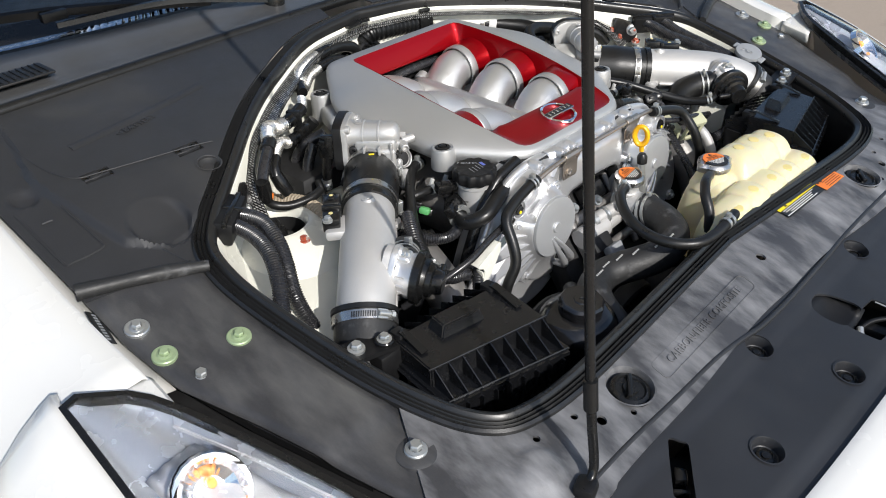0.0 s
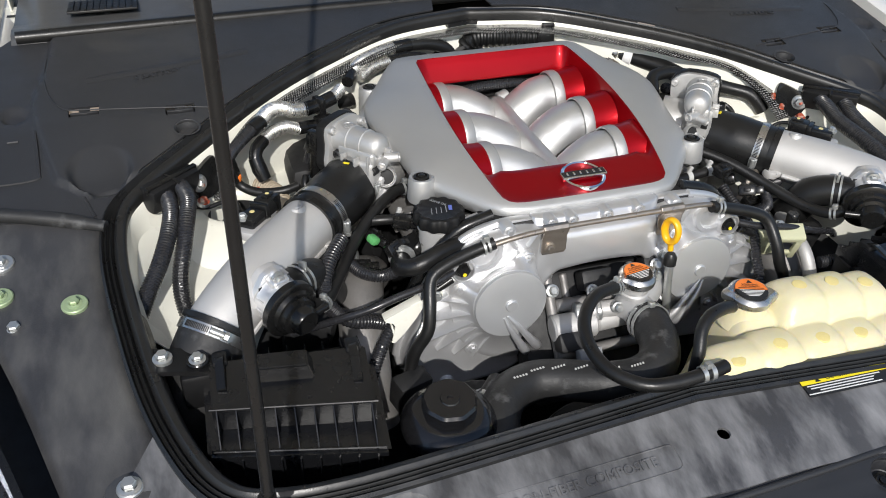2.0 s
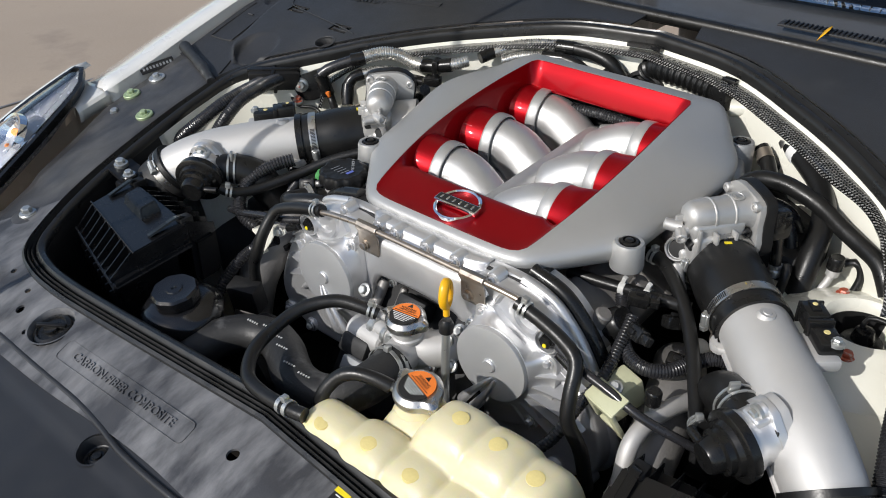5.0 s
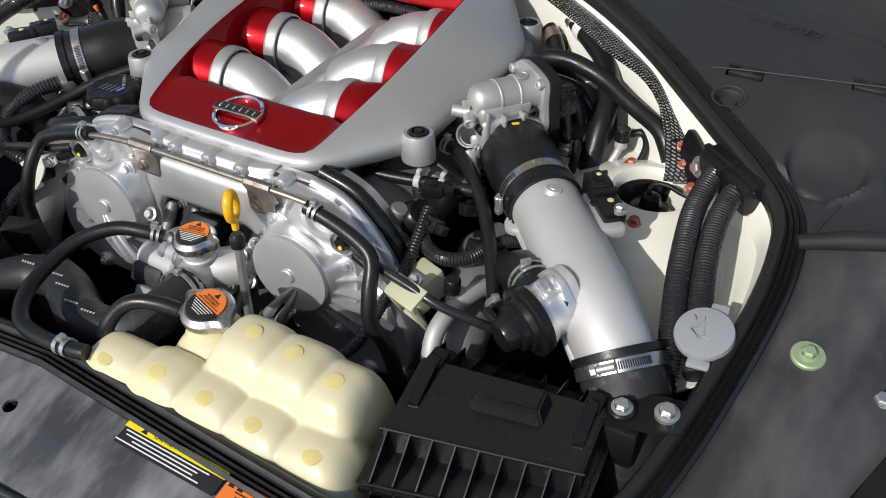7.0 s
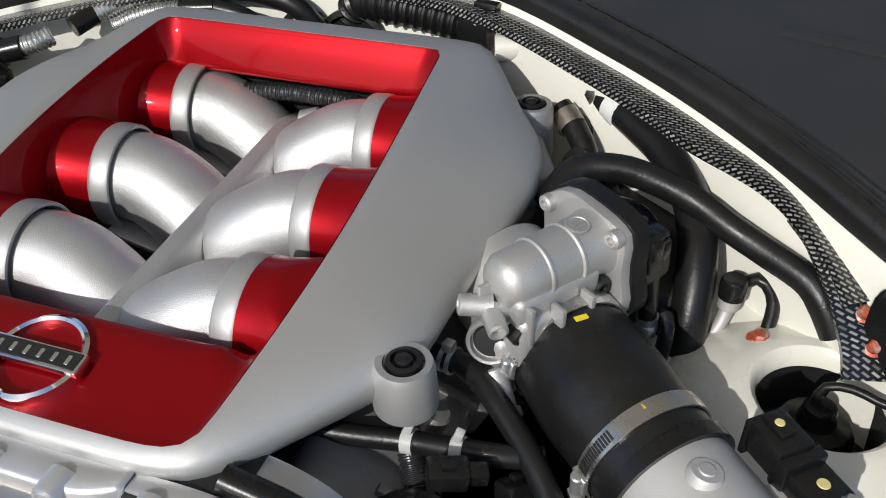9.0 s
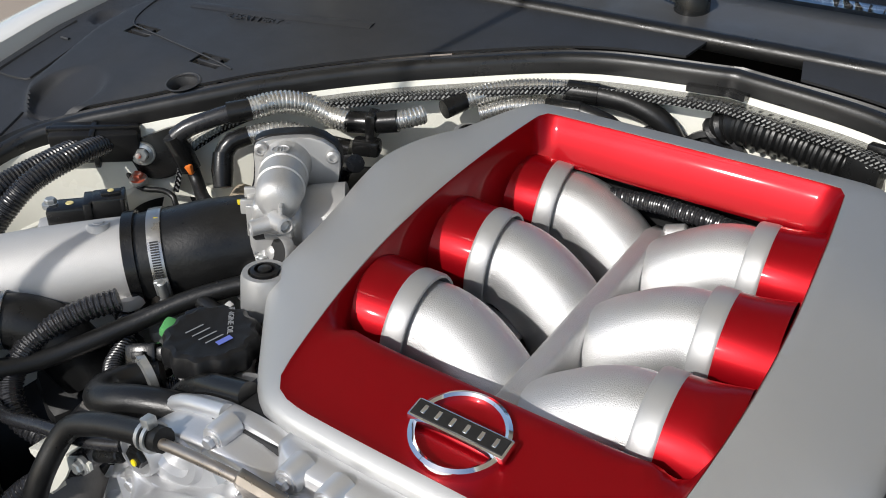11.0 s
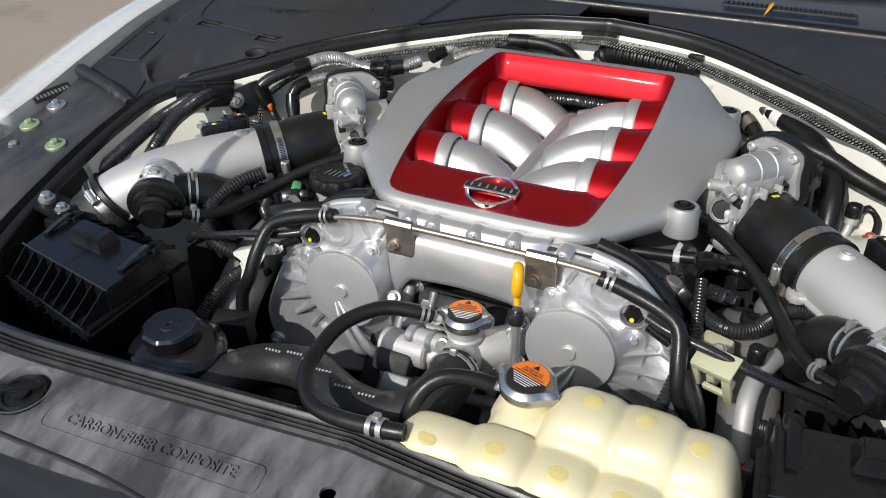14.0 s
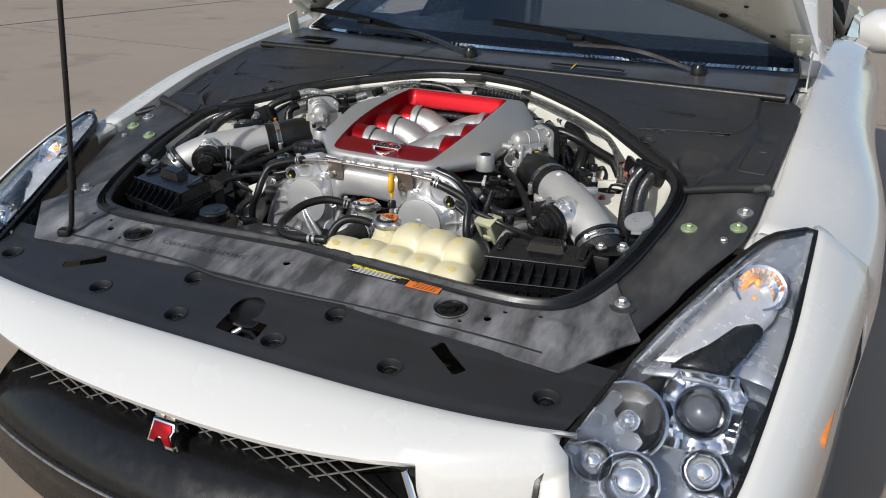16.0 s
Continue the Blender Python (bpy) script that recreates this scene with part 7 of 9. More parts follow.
    lathe(bm, [(0.0165, -0.008), (0.0165, 0.0), (0.0150, 0.002), (0.0135, 0.0008), (0.0130, -0.004), (0, -0.004)], P(0.262, 0.150, 0.888), P(0.1, -0.9, 0.25), 28)
    port = part("side_port", bm, M_throttle, tb)
    bm = B()
    lathe(bm, [(0.0128, -0.005), (0.011, -0.002), (0, -0.001)], P(0.262, 0.150, 0.888), P(0.1, -0.9, 0.25), 24)
    part("port_plug", bm, M_dark, port, "dark domed plug")
    bm = B()
    cyl(bm, P(0.266, 0.146, 0.868), P(0.284, 0.124, 0.850), 0.009, 0.007, soft=0.002)
    lathe(bm, [(0.0095, 0), (0.0095, 0.006), (0.006, 0.008), (0.004, 0.006), (0, 0.006)], P(0.281, 0.127, 0.853), P(0.6, -0.7, -0.5), 16)
    part("stop_screw", bm, M_throttle, tb)
    # rubber coupler
    cp = thing("intake_coupler", P(0.33, 0.15, 0.82), "black rubber intake coupler held by steel clamps", "hose", "intake couplers")
    r = 0.043
    p0, p1 = P(0.300, 0.190, 0.871), P(0.385, 0.103, 0.858)
    bm = B()
    tube(bm, [p0, P(0.322, 0.168, 0.868), P(0.345, 0.143, 0.865), p1], [r, r + 0.002, r + 0.003, r + 0.0005, r], 36)
    part("sleeve", bm, M_rubber, cp)
    dd = (p1 - p0).normalized()
    hose_clamp(cp, P(0.309, 0.181, 0.870), dd, r + 0.0016, P(-0.7, -0.7, 0.05))
    hose_clamp(cp, P(0.371, 0.117, 0.860), dd, r + 0.0012, P(-0.7, -0.7, -0.12))
    for p, n in ((P(0.318, 0.165, 0.913), 1), (P(0.369, 0.112, 0.9045), 1)):
        bm = B()
        box(bm, p, (0.009, 0.004, 0.001), Euler((0, 0, radians(s * 40))).to_matrix())
        part("paint_mark", bm, M_lyellow, cp, "yellow paint mark")
    # aluminium pipe
    ip = thing("intake_pipe", P(0.45, 0.03, 0.8), "blasted aluminium intake pipe with a flanged valve port", "intake pipe", "intake pipes")
    pts = [P(0.378, 0.110, 0.859), P(0.405, 0.082, 0.857), P(0.447, 0.036, 0.851), P(0.492, -0.012, 0.840), P(0.527, -0.045, 0.822), P(0.545, -0.06, 0.805)]
    bm = B()
    tube(bm, pts, [0.0405, 0.041, 0.042, 0.0425, 0.0415, 0.040], 40)
    part("pipe", bm, M_pipe, ip, sharp=60)
    bm = B()
    lathe(bm, [(0.0405, -0.006), (0.0455, -0.006), (0.0455, 0.004), (0.0405, 0.004)], P(0.388, 0.100, 0.858), dd, 40)
    part("end_bead", bm, M_blacks, ip, "black end ring")
    # seam rib and mounting ear
    bm = B()
    tube(bm, [p + P(-0.028, -0.026, -0.018) for p in pts[1:5]], 0.004, 8)
    e = P(0.366, 0.070, 0.842)
    lathe(bm, [(0, -0.007), (0.013, -0.007), (0.0135, 0.0), (0.012, 0.004), (0.005, 0.004), (0.0045, -0.002), (0, -0.002)], e, (0, -0.2, 1), 20)
    box(bm, P(0.382, 0.068, 0.84), (0.035, 0.02, 0.01), Euler((0, 0, radians(s * 10))).to_matrix(), 0.003)
    for p, n in ((P(0.405, 0.078, 0.8975), P(0.1, 0.1, 1)), (P(0.522, -0.042, 0.862), P(0.2, -0.25, 1))):
        lathe(bm, [(0.012, -0.008), (0.0105, 0.0), (0.009, 0.0022), (0.005, 0.0022), (0.0045, 0.0032), (0, 0.0032)], p, n, 20)
    part("ear", bm, M_pipe, ip)
    # pressure sensor on top outer side
    bm = B()
    sm = Euler((0, 0, radians(-s * 50))).to_matrix()
    box(bm, P(0.464, 0.094, 0.884), (0.046, 0.026, 0.022), sm, 0.003)
    box(bm, P(0.455, 0.104, 0.886), (0.008, 0.029, 0.027), sm, 0.0015)
    box(bm, P(0.443, 0.118, 0.890), (0.030, 0.025, 0.024), sm, 0.003)
    box(bm, P(0.441, 0.120, 0.903), (0.018, 0.010, 0.004), sm, 0.001)
    box(bm, P(0.435, 0.128, 0.888), (0.004, 0.028, 0.027), sm, 0.001)
    sn = part("pressure_sensor", bm, M_blacks, ip, "dark grey pressure sensor")
    bolt(sn, P(0.480, 0.082, 0.893), (0, 0, 1), 0.0055)
    for p, q in ((P(0.466, 0.092, 0.8952), 0.0038), (P(0.441, 0.120, 0.9052), 0.003)):
        bm = B()
        lathe(bm, [(q, 0.0), (q * 0.9, 0.0006), (0, 0.0006)], p, (0, 0, 1), 14)
        part("paint_mark", bm, M_tankspot, sn, "pale yellow paint dot")
    bm = B()
    box(bm, P(0.464, 0.084, 0.872), (0.052, 0.034, 0.016), Euler((0, 0, radians(-s * 50))).to_matrix(), 0.005)
    part("sensor_pad", bm, M_pipe, ip)
    # bypass valve: flange on the pipe, cast body, black bonnet
    fa = (P(0.440, -0.079, 0.8355) - P(0.468, -0.03, 0.845)).normalized()
    fc = P(0.466, -0.028, 0.8445)
    fm = frame_of(fa, (0, 0, 1))
    plate = rounded([(-0.013, 0.042), (0.011, 0.042), (0.020, 0.030), (0.033, 0.012), (0.036, -0.008), (0.026, -0.028), (0.014, -0.044), (-0.010, -0.045), (-0.024, -0.032), (-0.036, -0.008), (-0.033, 0.012), (-0.022, 0.030)], 1)
    bm = B()
    prism(bm, [(x * 0.96, y * 0.96) for x, y in plate], fc, fm, -0.005, 0.006, 0.0015)
    lathe(bm, [(0.031, -0.03), (0.030, -0.014), (0.033, -0.004), (0, -0.003)], fc, fa, 32)
    part("flange", bm, M_pipe, ip)
    bv = thing("bypass_valve", P(0.445, -0.07, 0.8), "cast bypass valve with a stepped black diaphragm cap", "bypass valve", "bypass valves")
    bm = B()
    prism(bm, plate, fc, fm, 0.006, 0.015, 0.002)
    lathe(bm, [(0.034, 0.012), (0.0315, 0.017), (0.0305, 0.028), (0.033, 0.032), (0.0345, 0.040), (0, 0.040)], fc, fa, 40)
    box(bm, fc + fm @ Vector((0, 0.026, 0.022)), (0.026, 0.020, 0.020), fm, 0.005, 3)
    box(bm, fc + fm @ Vector((0, -0.028, 0.020)), (0.022, 0.020, 0.016), fm, 0.005, 3)
    for k in (-0.012, 0.0, 0.012):
        box(bm, fc + fm @ Vector((-0.026 + abs(k) * 0.3, k, 0.026)), (0.014, 0.0035, 0.022), fm, 0.001)
    part("valve_body", bm, M_alu, bv)
    bm = B()
    lathe(bm, [(0.034, 0.038), (0.0385, 0.040), (0.039, 0.05), (0.037, 0.0515), (0.031, 0.0525), (0.0295, 0.056), (0.0285, 0.058), (0.025, 0.059), (0.0245, 0.066), (0.0195, 0.068), (0.018, 0.079), (0.016, 0.082), (0, 0.082)], fc, fa, 44)
    part("diaphragm_cap", bm, M_blacks, bv, "stepped black cap")
    for u, v in ((0.0, 0.034), (0.0, -0.037)):
        bm = B()
        cyl(bm, fc + fm @ Vector((u, v, 0.012)), fc + fm @ Vector((u, v, 0.021)), 0.0098, 0.009, soft=0.0015)
        ear = part("bolt_ear", bm, M_alu, bv)
        bolt(ear, fc + fm @ Vector((u, v, 0.021)), fa, 0.0068, mat=M_zinc)
    for u in (-0.022, 0.022):
        bm = B()
        box(bm, fc + fm @ Vector((u, 0.020, 0.0147)), (0.006, 0.012, 0.002), fm, 0.0009)
        part("flange_slot", bm, M_dark, bv)
    bm = B()
    st = fc + fa * 0.07
    tube(bm, [st, st + P(-0.018, 0.008, 0.0), st + P(-0.034, 0.018, 0.0)], 0.0055, 10)
    part("nipple", bm, M_blacks, bv)
    bm = B()
    q = fc + fa * 0.022
    tube(bm, [q, q + P(-0.03, 0.03, 0.0), q + P(-0.055, 0.055, -0.015), q + P(-0.075, 0.075, -0.06)], [0.022, 0.024, 0.0275, 0.028], 24)
    rh = part("return_hose", bm, M_rubber, bv, "short black return hose")
    bm = B()
    hd = P(-0.7, 0.7, -0.1).normalized()
    for k in (-0.005, 0.005):
        lathe(bm, [(0.0242, -0.0015), (0.0256, -0.0015), (0.0256, 0.0015), (0.0242, 0.0015)], q + P(-0.030, 0.030, 0.0) + hd * k, hd, 30)
    box(bm, q + P(-0.038, 0.026, 0.026), (0.012, 0.004, 0.014), Euler((0, 0, radians(s * 45))).to_matrix(), 0.001)
    part("spring_clip", bm, M_zinc, rh, "zinc spring clip")
    # black outlet elbow
    el = thing("intake_elbow", P(0.56, -0.09, 0.72), "black rubber elbow below the intake pipe's clamp", "hose", "intake elbows")
    bm = B()
    tube(bm, [P(0.532, -0.048, 0.82), P(0.549, -0.066, 0.80), P(0.563, -0.085, 0.775), P(0.568, -0.098, 0.73), P(0.56, -0.10, 0.66)], [0.0425, 0.044, 0.045, 0.043, 0.04], 32)
    part("sleeve", bm, M_rubberdull, el)
    d2 = (P(0.549, -0.066, 0.80) - P(0.53, -0.046, 0.822)).normalized()
    hose_clamp(el, P(0.541, -0.057, 0.810), d2, 0.0445, P(0.0, -1, 0.6), 0.013)
    bm = B()
    lathe(bm, [(0.0435, -0.003), (0.047, -0.003), (0.047, 0.004), (0.0435, 0.004)], P(0.534, -0.050, 0.818), d2, 36)
    part("end_bead", bm, M_rubber, el)


for s in (-1, 1):
    intake(s)


def hose(name, pts, r, label, mat=None, ribbed=0.0, group="", cat="hose"):
    bm = B()
    if ribbed:
        corrugated(bm, pts, r, ribbed)
    else:
        tube(bm, pts, r, 12)
    return solo(name, bm, mat or (M_conduit if ribbed else M_rubber), label, cat, group, sharp=30 if ribbed else 50)


def band(at, axis, r, mat=None, w=0.01, parent=None, name="hose_clip", label="zinc spring clip"):
    bm = B()
    ax = Vector(axis).normalized()
    for k in (-w * 0.32, w * 0.32):
        lathe(bm, [(r, -w * 0.16), (r + 0.0016, -w * 0.16), (r + 0.0016, w * 0.16), (r, w * 0.16)], Vector(at) + ax * k, ax, 20)
    box(bm, Vector(at) + Vector((0, 0, r + 0.003)), (0.008, 0.008, 0.008), frame_of(ax), 0.001)
    p = part(name, bm, mat or M_zinc, parent, label)
    return p


# coolant hoses at the front
h = hose("overflow_hose", [(-0.004, -0.118, 0.813), (-0.02, -0.126, 0.819), (-0.055, -0.142, 0.823), (-0.085, -0.175, 0.815), (-0.094, -0.215, 0.802), (-0.086, -0.255, 0.795), (-0.058, -0.286, 0.792), (-0.02, -0.295, 0.793), (0.03, -0.295, 0.798), (0.05, -0.292, 0.799)], 0.0088, "black rubber hose looping from the filler neck to the tank")
band((-0.012, -0.121, 0.816), (-0.8, -0.4, 0.2), 0.009, parent=h)
band((0.022, -0.295, 0.7975), (1, 0, 0.1), 0.009, w=0.018, parent=h)
h = hose("tank_hose", [(0.108, -0.212, 0.82), (0.09, -0.218, 0.825), (0.064, -0.228, 0.826), (0.046, -0.24, 0.815), (0.036, -0.256, 0.79), (0.03, -0.26, 0.74)], 0.0085, "black rubber hose curving down from the tank cap")
h = hose("radiator_hose", [(-0.232, -0.275, 0.69), (-0.228, -0.255, 0.715), (-0.213, -0.215, 0.728), (-0.186, -0.187, 0.730), (-0.15, -0.176, 0.730), (-0.118, -0.186, 0.733), (-0.085, -0.205, 0.737), (-0.058, -0.217, 0.739), (-0.02, -0.221, 0.741), (0.012, -0.208, 0.747), (0.03, -0.18, 0.754), (0.034, -0.15, 0.759), (0.034, -0.128, 0.763)], 0.0275, "thick dusty black radiator hose with faint print", M_rubberdull)
for k, (x, y, z) in enumerate(((-0.176, -0.190, 0.7575), (-0.150, -0.184, 0.7575), (-0.124, -0.191, 0.7605), (-0.098, -0.204, 0.7635), (-0.062, -0.222, 0.7665), (-0.03, -0.226, 0.7685))):
    bm = B()
    for j in range(5):
        box(bm, (x + (j - 2) * 0.0042, y + (j - 2) * 0.0004, z), (0.0022, 0.0026, 0.0012), Euler((0.2, 0, 0.2 - 0.5 * (k > 1))).to_matrix())
    part("small_print", bm, M_clip, h, "faint white print")
band((0.034, -0.142, 0.7605), (0, 1, -0.2), 0.028, w=0.016, parent=h)

# breather hoses from the steel line to both sides
for s in (-1, 1):
    h = hose("breather_hose", [(s * 0.166, -0.057, 0.8765), (s * 0.20, -0.058, 0.868), (s * 0.236, -0.063, 0.858), (s * 0.258, -0.07, 0.845), (s * 0.266, -0.09, 0.815), (s * 0.272, -0.10, 0.785), (s * 0.29, -0.097, 0.75), (s * 0.30, -0.09, 0.69)], 0.0088, "black rubber breather hose beside the timing cover", group="breather hoses")
    band((s * 0.178, -0.0575, 0.874), (s * 1, 0, -0.2), 0.0092, parent=h)
    # from cover to bypass valve
    h = hose("boost_hose", [(s * 0.222, 0.150, 0.866), (s * 0.246, 0.145, 0.867), (s * 0.274, 0.124, 0.863), (s * 0.309, 0.09, 0.851), (s * 0.342, 0.048, 0.833), (s * 0.376, -0.008, 0.818), (s * 0.395, -0.045, 0.82), (s * 0.408, -0.058, 0.829)], 0.0085, "black rubber hose from the cover to the bypass valve", group="boost hoses")
    band((s * 0.398, -0.049, 0.8215), (s * 0.5, -0.6, 0.2), 0.0088, parent=h)
    band((s * 0.234, 0.148, 0.867), (s * 0.8, -0.2, 0.0), 0.0088, parent=h)
    # sensor lead
    hose("sensor_lead", [(s * 0.222, -0.052, 0.838), (s * 0.25, -0.06, 0.832), (s * 0.30, -0.066, 0.824), (s * 0.345, -0.068, 0.812), (s * 0.40, -0.05, 0.79), (s * 0.44, -0.02, 0.76)], 0.0055, "thin sleeved sensor lead across the bay", M_conduit, group="sensor leads", cat="cable")
    # engine mount bracket
    mb = thing("hose_bracket", (s * 0.30, -0.06, 0.7), "stamped steel hose bracket painted khaki and cream", "bracket", "hose brackets")
    bm = B()
    box(bm, (s * 0.292, -0.018, 0.783), (0.036, 0.046, 0.042), Euler((0.3, 0, radians(-s * 20))).to_matrix(), 0.004)
    if s > 0:
        part("block", bm, M_khaki, mb)
    else:
        bm.free()
    bt = Euler((radians(28), 0, radians(-s * 18))).to_matrix()
    bo = Vector((s * 0.301, -0.072, 0.796))
    bm = B()
    for dx, dy, w, h in ((0, 0.016, 0.046, 0.010), (-s * 0.019, -0.004, 0.008, 0.036), (s * 0.016, -0.010, 0.010, 0.05), (s * 0.002, -0.022, 0.03, 0.008)):
        box(bm, bo + bt @ Vector((dx, 0, dy)), (w, 0.006, h), bt, 0.0015)
    box(bm, bo + bt @ Vector((0, 0.012, 0.020)), (0.046, 0.026, 0.004), bt, 0.001)
    if s < 0:
        bm.free()
        bm = B()
        upright = Matrix(((1, 0, 0), (0, 0, -1), (0, 1, 0)))
        web = [(-0.341, 0.789), (-0.299, 0.808), (-0.264, 0.818), (-0.240, 0.831), (-0.219, 0.833), (-0.219, 0.823), (-0.236, 0.810), (-0.262, 0.802), (-0.276, 0.779), (-0.301, 0.747), (-0.323, 0.726), (-0.329, 0.729), (-0.320, 0.767), (-0.325, 0.776), (-0.340, 0.7825)]
        web = [(-0.285 + (a + 0.285) * 0.66, 0.797 + (b - 0.797) * 0.66) for a, b in web]
        prism(bm, web[::-1], (0, -0.066, 0), upright, 0.0, 0.0025)
        box(bm, (-0.297, -0.060, 0.801), (0.056, 0.016, 0.0025), Euler((0, radians(-23), 0)).to_matrix(), 0.0008)
        box(bm, (-0.310, -0.061, 0.764), (0.0025, 0.013, 0.028), Euler((0, radians(-10), 0)).to_matrix(), 0.0008)
    part("strap", bm, M_cream if s < 0 else M_khaki, mb)
    if s > 0:
        bolt(mb, (s * 0.30, -0.05, 0.818), (0, -0.5, 0.8), 0.006)
    else:
        bolt(mb, (-0.250, -0.069, 0.8155), (0, -1, 0.1), 0.005)
    # twin conduits along the inner wing
    left = ([(0.562, 0.212, 0.888), (0.556, 0.197, 0.896), (0.548, 0.15, 0.897), (0.554, 0.108, 0.884), (0.563, 0.08, 0.86), (0.573, 0.058, 0.83), (0.574, 0.04, 0.80), (0.566, 0.02, 0.76)], [(0.588, 0.203, 0.886), (0.578, 0.187, 0.892), (0.573, 0.14, 0.890), (0.579, 0.094, 0.880), (0.595, 0.056, 0.857), (0.614, 0.028, 0.834), (0.632, 0.0, 0.81)])
    for k, pts in enumerate(left if s < 0 else ([(0.560, 0.216, 0.889), (0.553, 0.200, 0.893), (0.549, 0.174, 0.888), (0.547, 0.14, 0.878), (0.553, 0.09, 0.868), (0.562, 0.04, 0.852), (0.575, -0.01, 0.825), (0.585, -0.05, 0.79)], [(0.590, 0.188, 0.889), (0.581, 0.173, 0.893), (0.576, 0.148, 0.884), (0.576, 0.11, 0.873), (0.583, 0.06, 0.858), (0.595, 0.01, 0.838), (0.605, -0.03, 0.81)])):
        hose("corrugated_conduit", [(s * x, y, z) for x, y, z in pts], 0.0132 if s > 0 else 0.0117, "dark grey corrugated cable conduit along the inner wing", ribbed=0.0038, group="corrugated conduits", cat="conduit")
    fl = thing("conduit_grommet", (s * 0.59, 0.216, 0.87), "black rubber conduit grommet at the bay edge", "grommet", "conduit grommets")
    bm = B()
    gm = Euler((radians(12), 0, radians(s * -43))).to_matrix()
    go = Vector((s * 0.571, 0.201, 0.893))
    box(bm, go, (0.092, 0.030, 0.038), gm, 0.005)
    part("block", bm, M_black, fl)
    bm = B()
    box(bm, go + gm @ Vector((0, -0.004, 0.0)), (0.006, 0.030, 0.042), gm, 0.001)
    box(bm, go + gm @ Vector((0, -0.002, 0.017)), (0.096, 0.008, 0.010), gm, 0.002)
    part("clip_rib", bm, M_blacks, fl)

# ---------------------------------------------------------------- carbon strut bar along the rear of the bay
strut = thing("carbon_brace", (0, 0.5, 0.9), "woven carbon fibre brace along the rear of the bay", "brace")
ringc = inset(SEAL, 0.046)
mid = sorted([(x, y) for x, y in ringc if y > 0.36 and abs(x) < 0.385])
pts = [Vector((-0.498, 0.266, 0.889)), Vector((-0.478, 0.295, 0.907)), Vector((-0.435, 0.333, 0.929))] + [Vector((x, y, deck(y) - 0.012)) for x, y in mid[::3]] + [Vector((0.435, 0.333, 0.929)), Vector((0.478, 0.295, 0.907)), Vector((0.498, 0.266, 0.889))]
bm = B()
sweep(bm, even(spline(pts, 4), 0.008), [(-0.0155, -0.004), (0.0155, -0.004), (0.0155, 0.004), (-0.0155, 0.004)], up=(0, 0.05, 1))
part("bar", bm, M_carbon, strut)
for s in (-1, 1):
    bm = B()
    if s > 0:
        line_ = even(spline([(0.452, 0.322, 0.923), (0.474, 0.302, 0.913), (0.492, 0.276, 0.895), (0.5, 0.2605, 0.8815), (0.508, 0.245, 0.8665), (0.512, 0.230, 0.852)], 6), 0.006)
        sweep(bm, line_, lambda i, d: [(-0.016 - 0.005 * min(1, i / 6), -0.0025), (0.016 + 0.005 * min(1, i / 6), -0.0025), (0.016 + 0.005 * min(1, i / 6), 0.0025), (-0.016 - 0.005 * min(1, i / 6), 0.0025)], up=(0.1, -0.6, 0.8))
    else:
        line_ = even(spline([(-0.478, 0.295, 0.907), (-0.494, 0.27, 0.892), (-0.500, 0.252, 0.868), (-0.500, 0.240, 0.842)], 6), 0.006)
        sweep(bm, line_, [(-0.0165, -0.003), (0.0165, -0.003), (0.0165, 0.003), (-0.0165, 0.003)], up=(-0.65, -0.675, 0.3))
    foot = part("foot_plate", bm, M_carbon, strut)
    for at in ((0.4985, 0.2612, 0.8838), (0.5078, 0.2455, 0.8685)) if s > 0 else ():
        bolt(foot, at, (0, -0.6, 0.8), 0.0050, 0.0088, mat=M_redb, wmat=M_blacks)
    wn = Vector((s * -0.65, -0.745, 0.15)).normalized()
    wu = Vector((s * 0.753, -0.657, 0.0))
    wr = Matrix((wu, wn.cross(wu) * s, wn)).transposed()
    gc = Vector((s * 0.534, 0.231, 0.881))
    bm = B()
    prism(bm, rounded([(-0.043, 0.028), (-0.034, 0.03), (0.0, 0.017), (0.014, 0.012), (0.016, -0.004), (0.008, -0.016), (0.006, -0.028), (-0.03, -0.03), (-0.04, -0.012)], 2), gc, wr, -0.002, 0.006, 0.0015)
    bmesh.ops.recalc_face_normals(bm, faces=bm.faces)
    gus = part("gusset", bm, M_blacks, strut, "black steel gusset behind the foot")
    bolt(gus, gc + wn * 0.007, wn, 0.0075, 0.0135)
    bm = B()
    lathe(bm, [(0.0028, 0.0), (0.003, 0.001), (0.002, 0.0014), (0, 0.0014)], gc + wn * 0.0165 + wu * 0.003, wn, 10)
    part("paint_mark", bm, M_redb, gus, "orange-red paint mark")
    bolt(gus, Vector((s * 0.535, 0.222, 0.855)) + wn * 0.010, (s * -0.2, -0.25, 1), 0.0062, 0.010, mat=M_redb, wmat=M_zinc)

# ---------------------------------------------------------------- washer filler
wf = thing("washer_filler", (0.605, -0.02, 0.80), "grey washer fluid cap with a moulded wiper sign", "washer cap")
wax = Vector((-0.12, -0.32, 0.94)).normalized()
wc = Vector((0.606, -0.022, 0.856))
bm = B()
lathe(bm, [(0.024, -0.07), (0.024, -0.012), (0.028, -0.01), (0.028, -0.002), (0, -0.002)], wc, wax, 28)
part("neck", bm, M_black, wf)
bm = B()
lathe(bm, [(0.025, -0.006), (0.0285, -0.005), (0.029, 0.0), (0.0278, 0.003), (0.024, 0.0038), (0, 0.0042)], wc, wax, 40)
wm = frame_of(wax, (0, 1, 0))
box(bm, wc + wax * -0.001 + Vector((0.006, 0.03, 0.008)), (0.018, 0.014, 0.005), wm, 0.002)
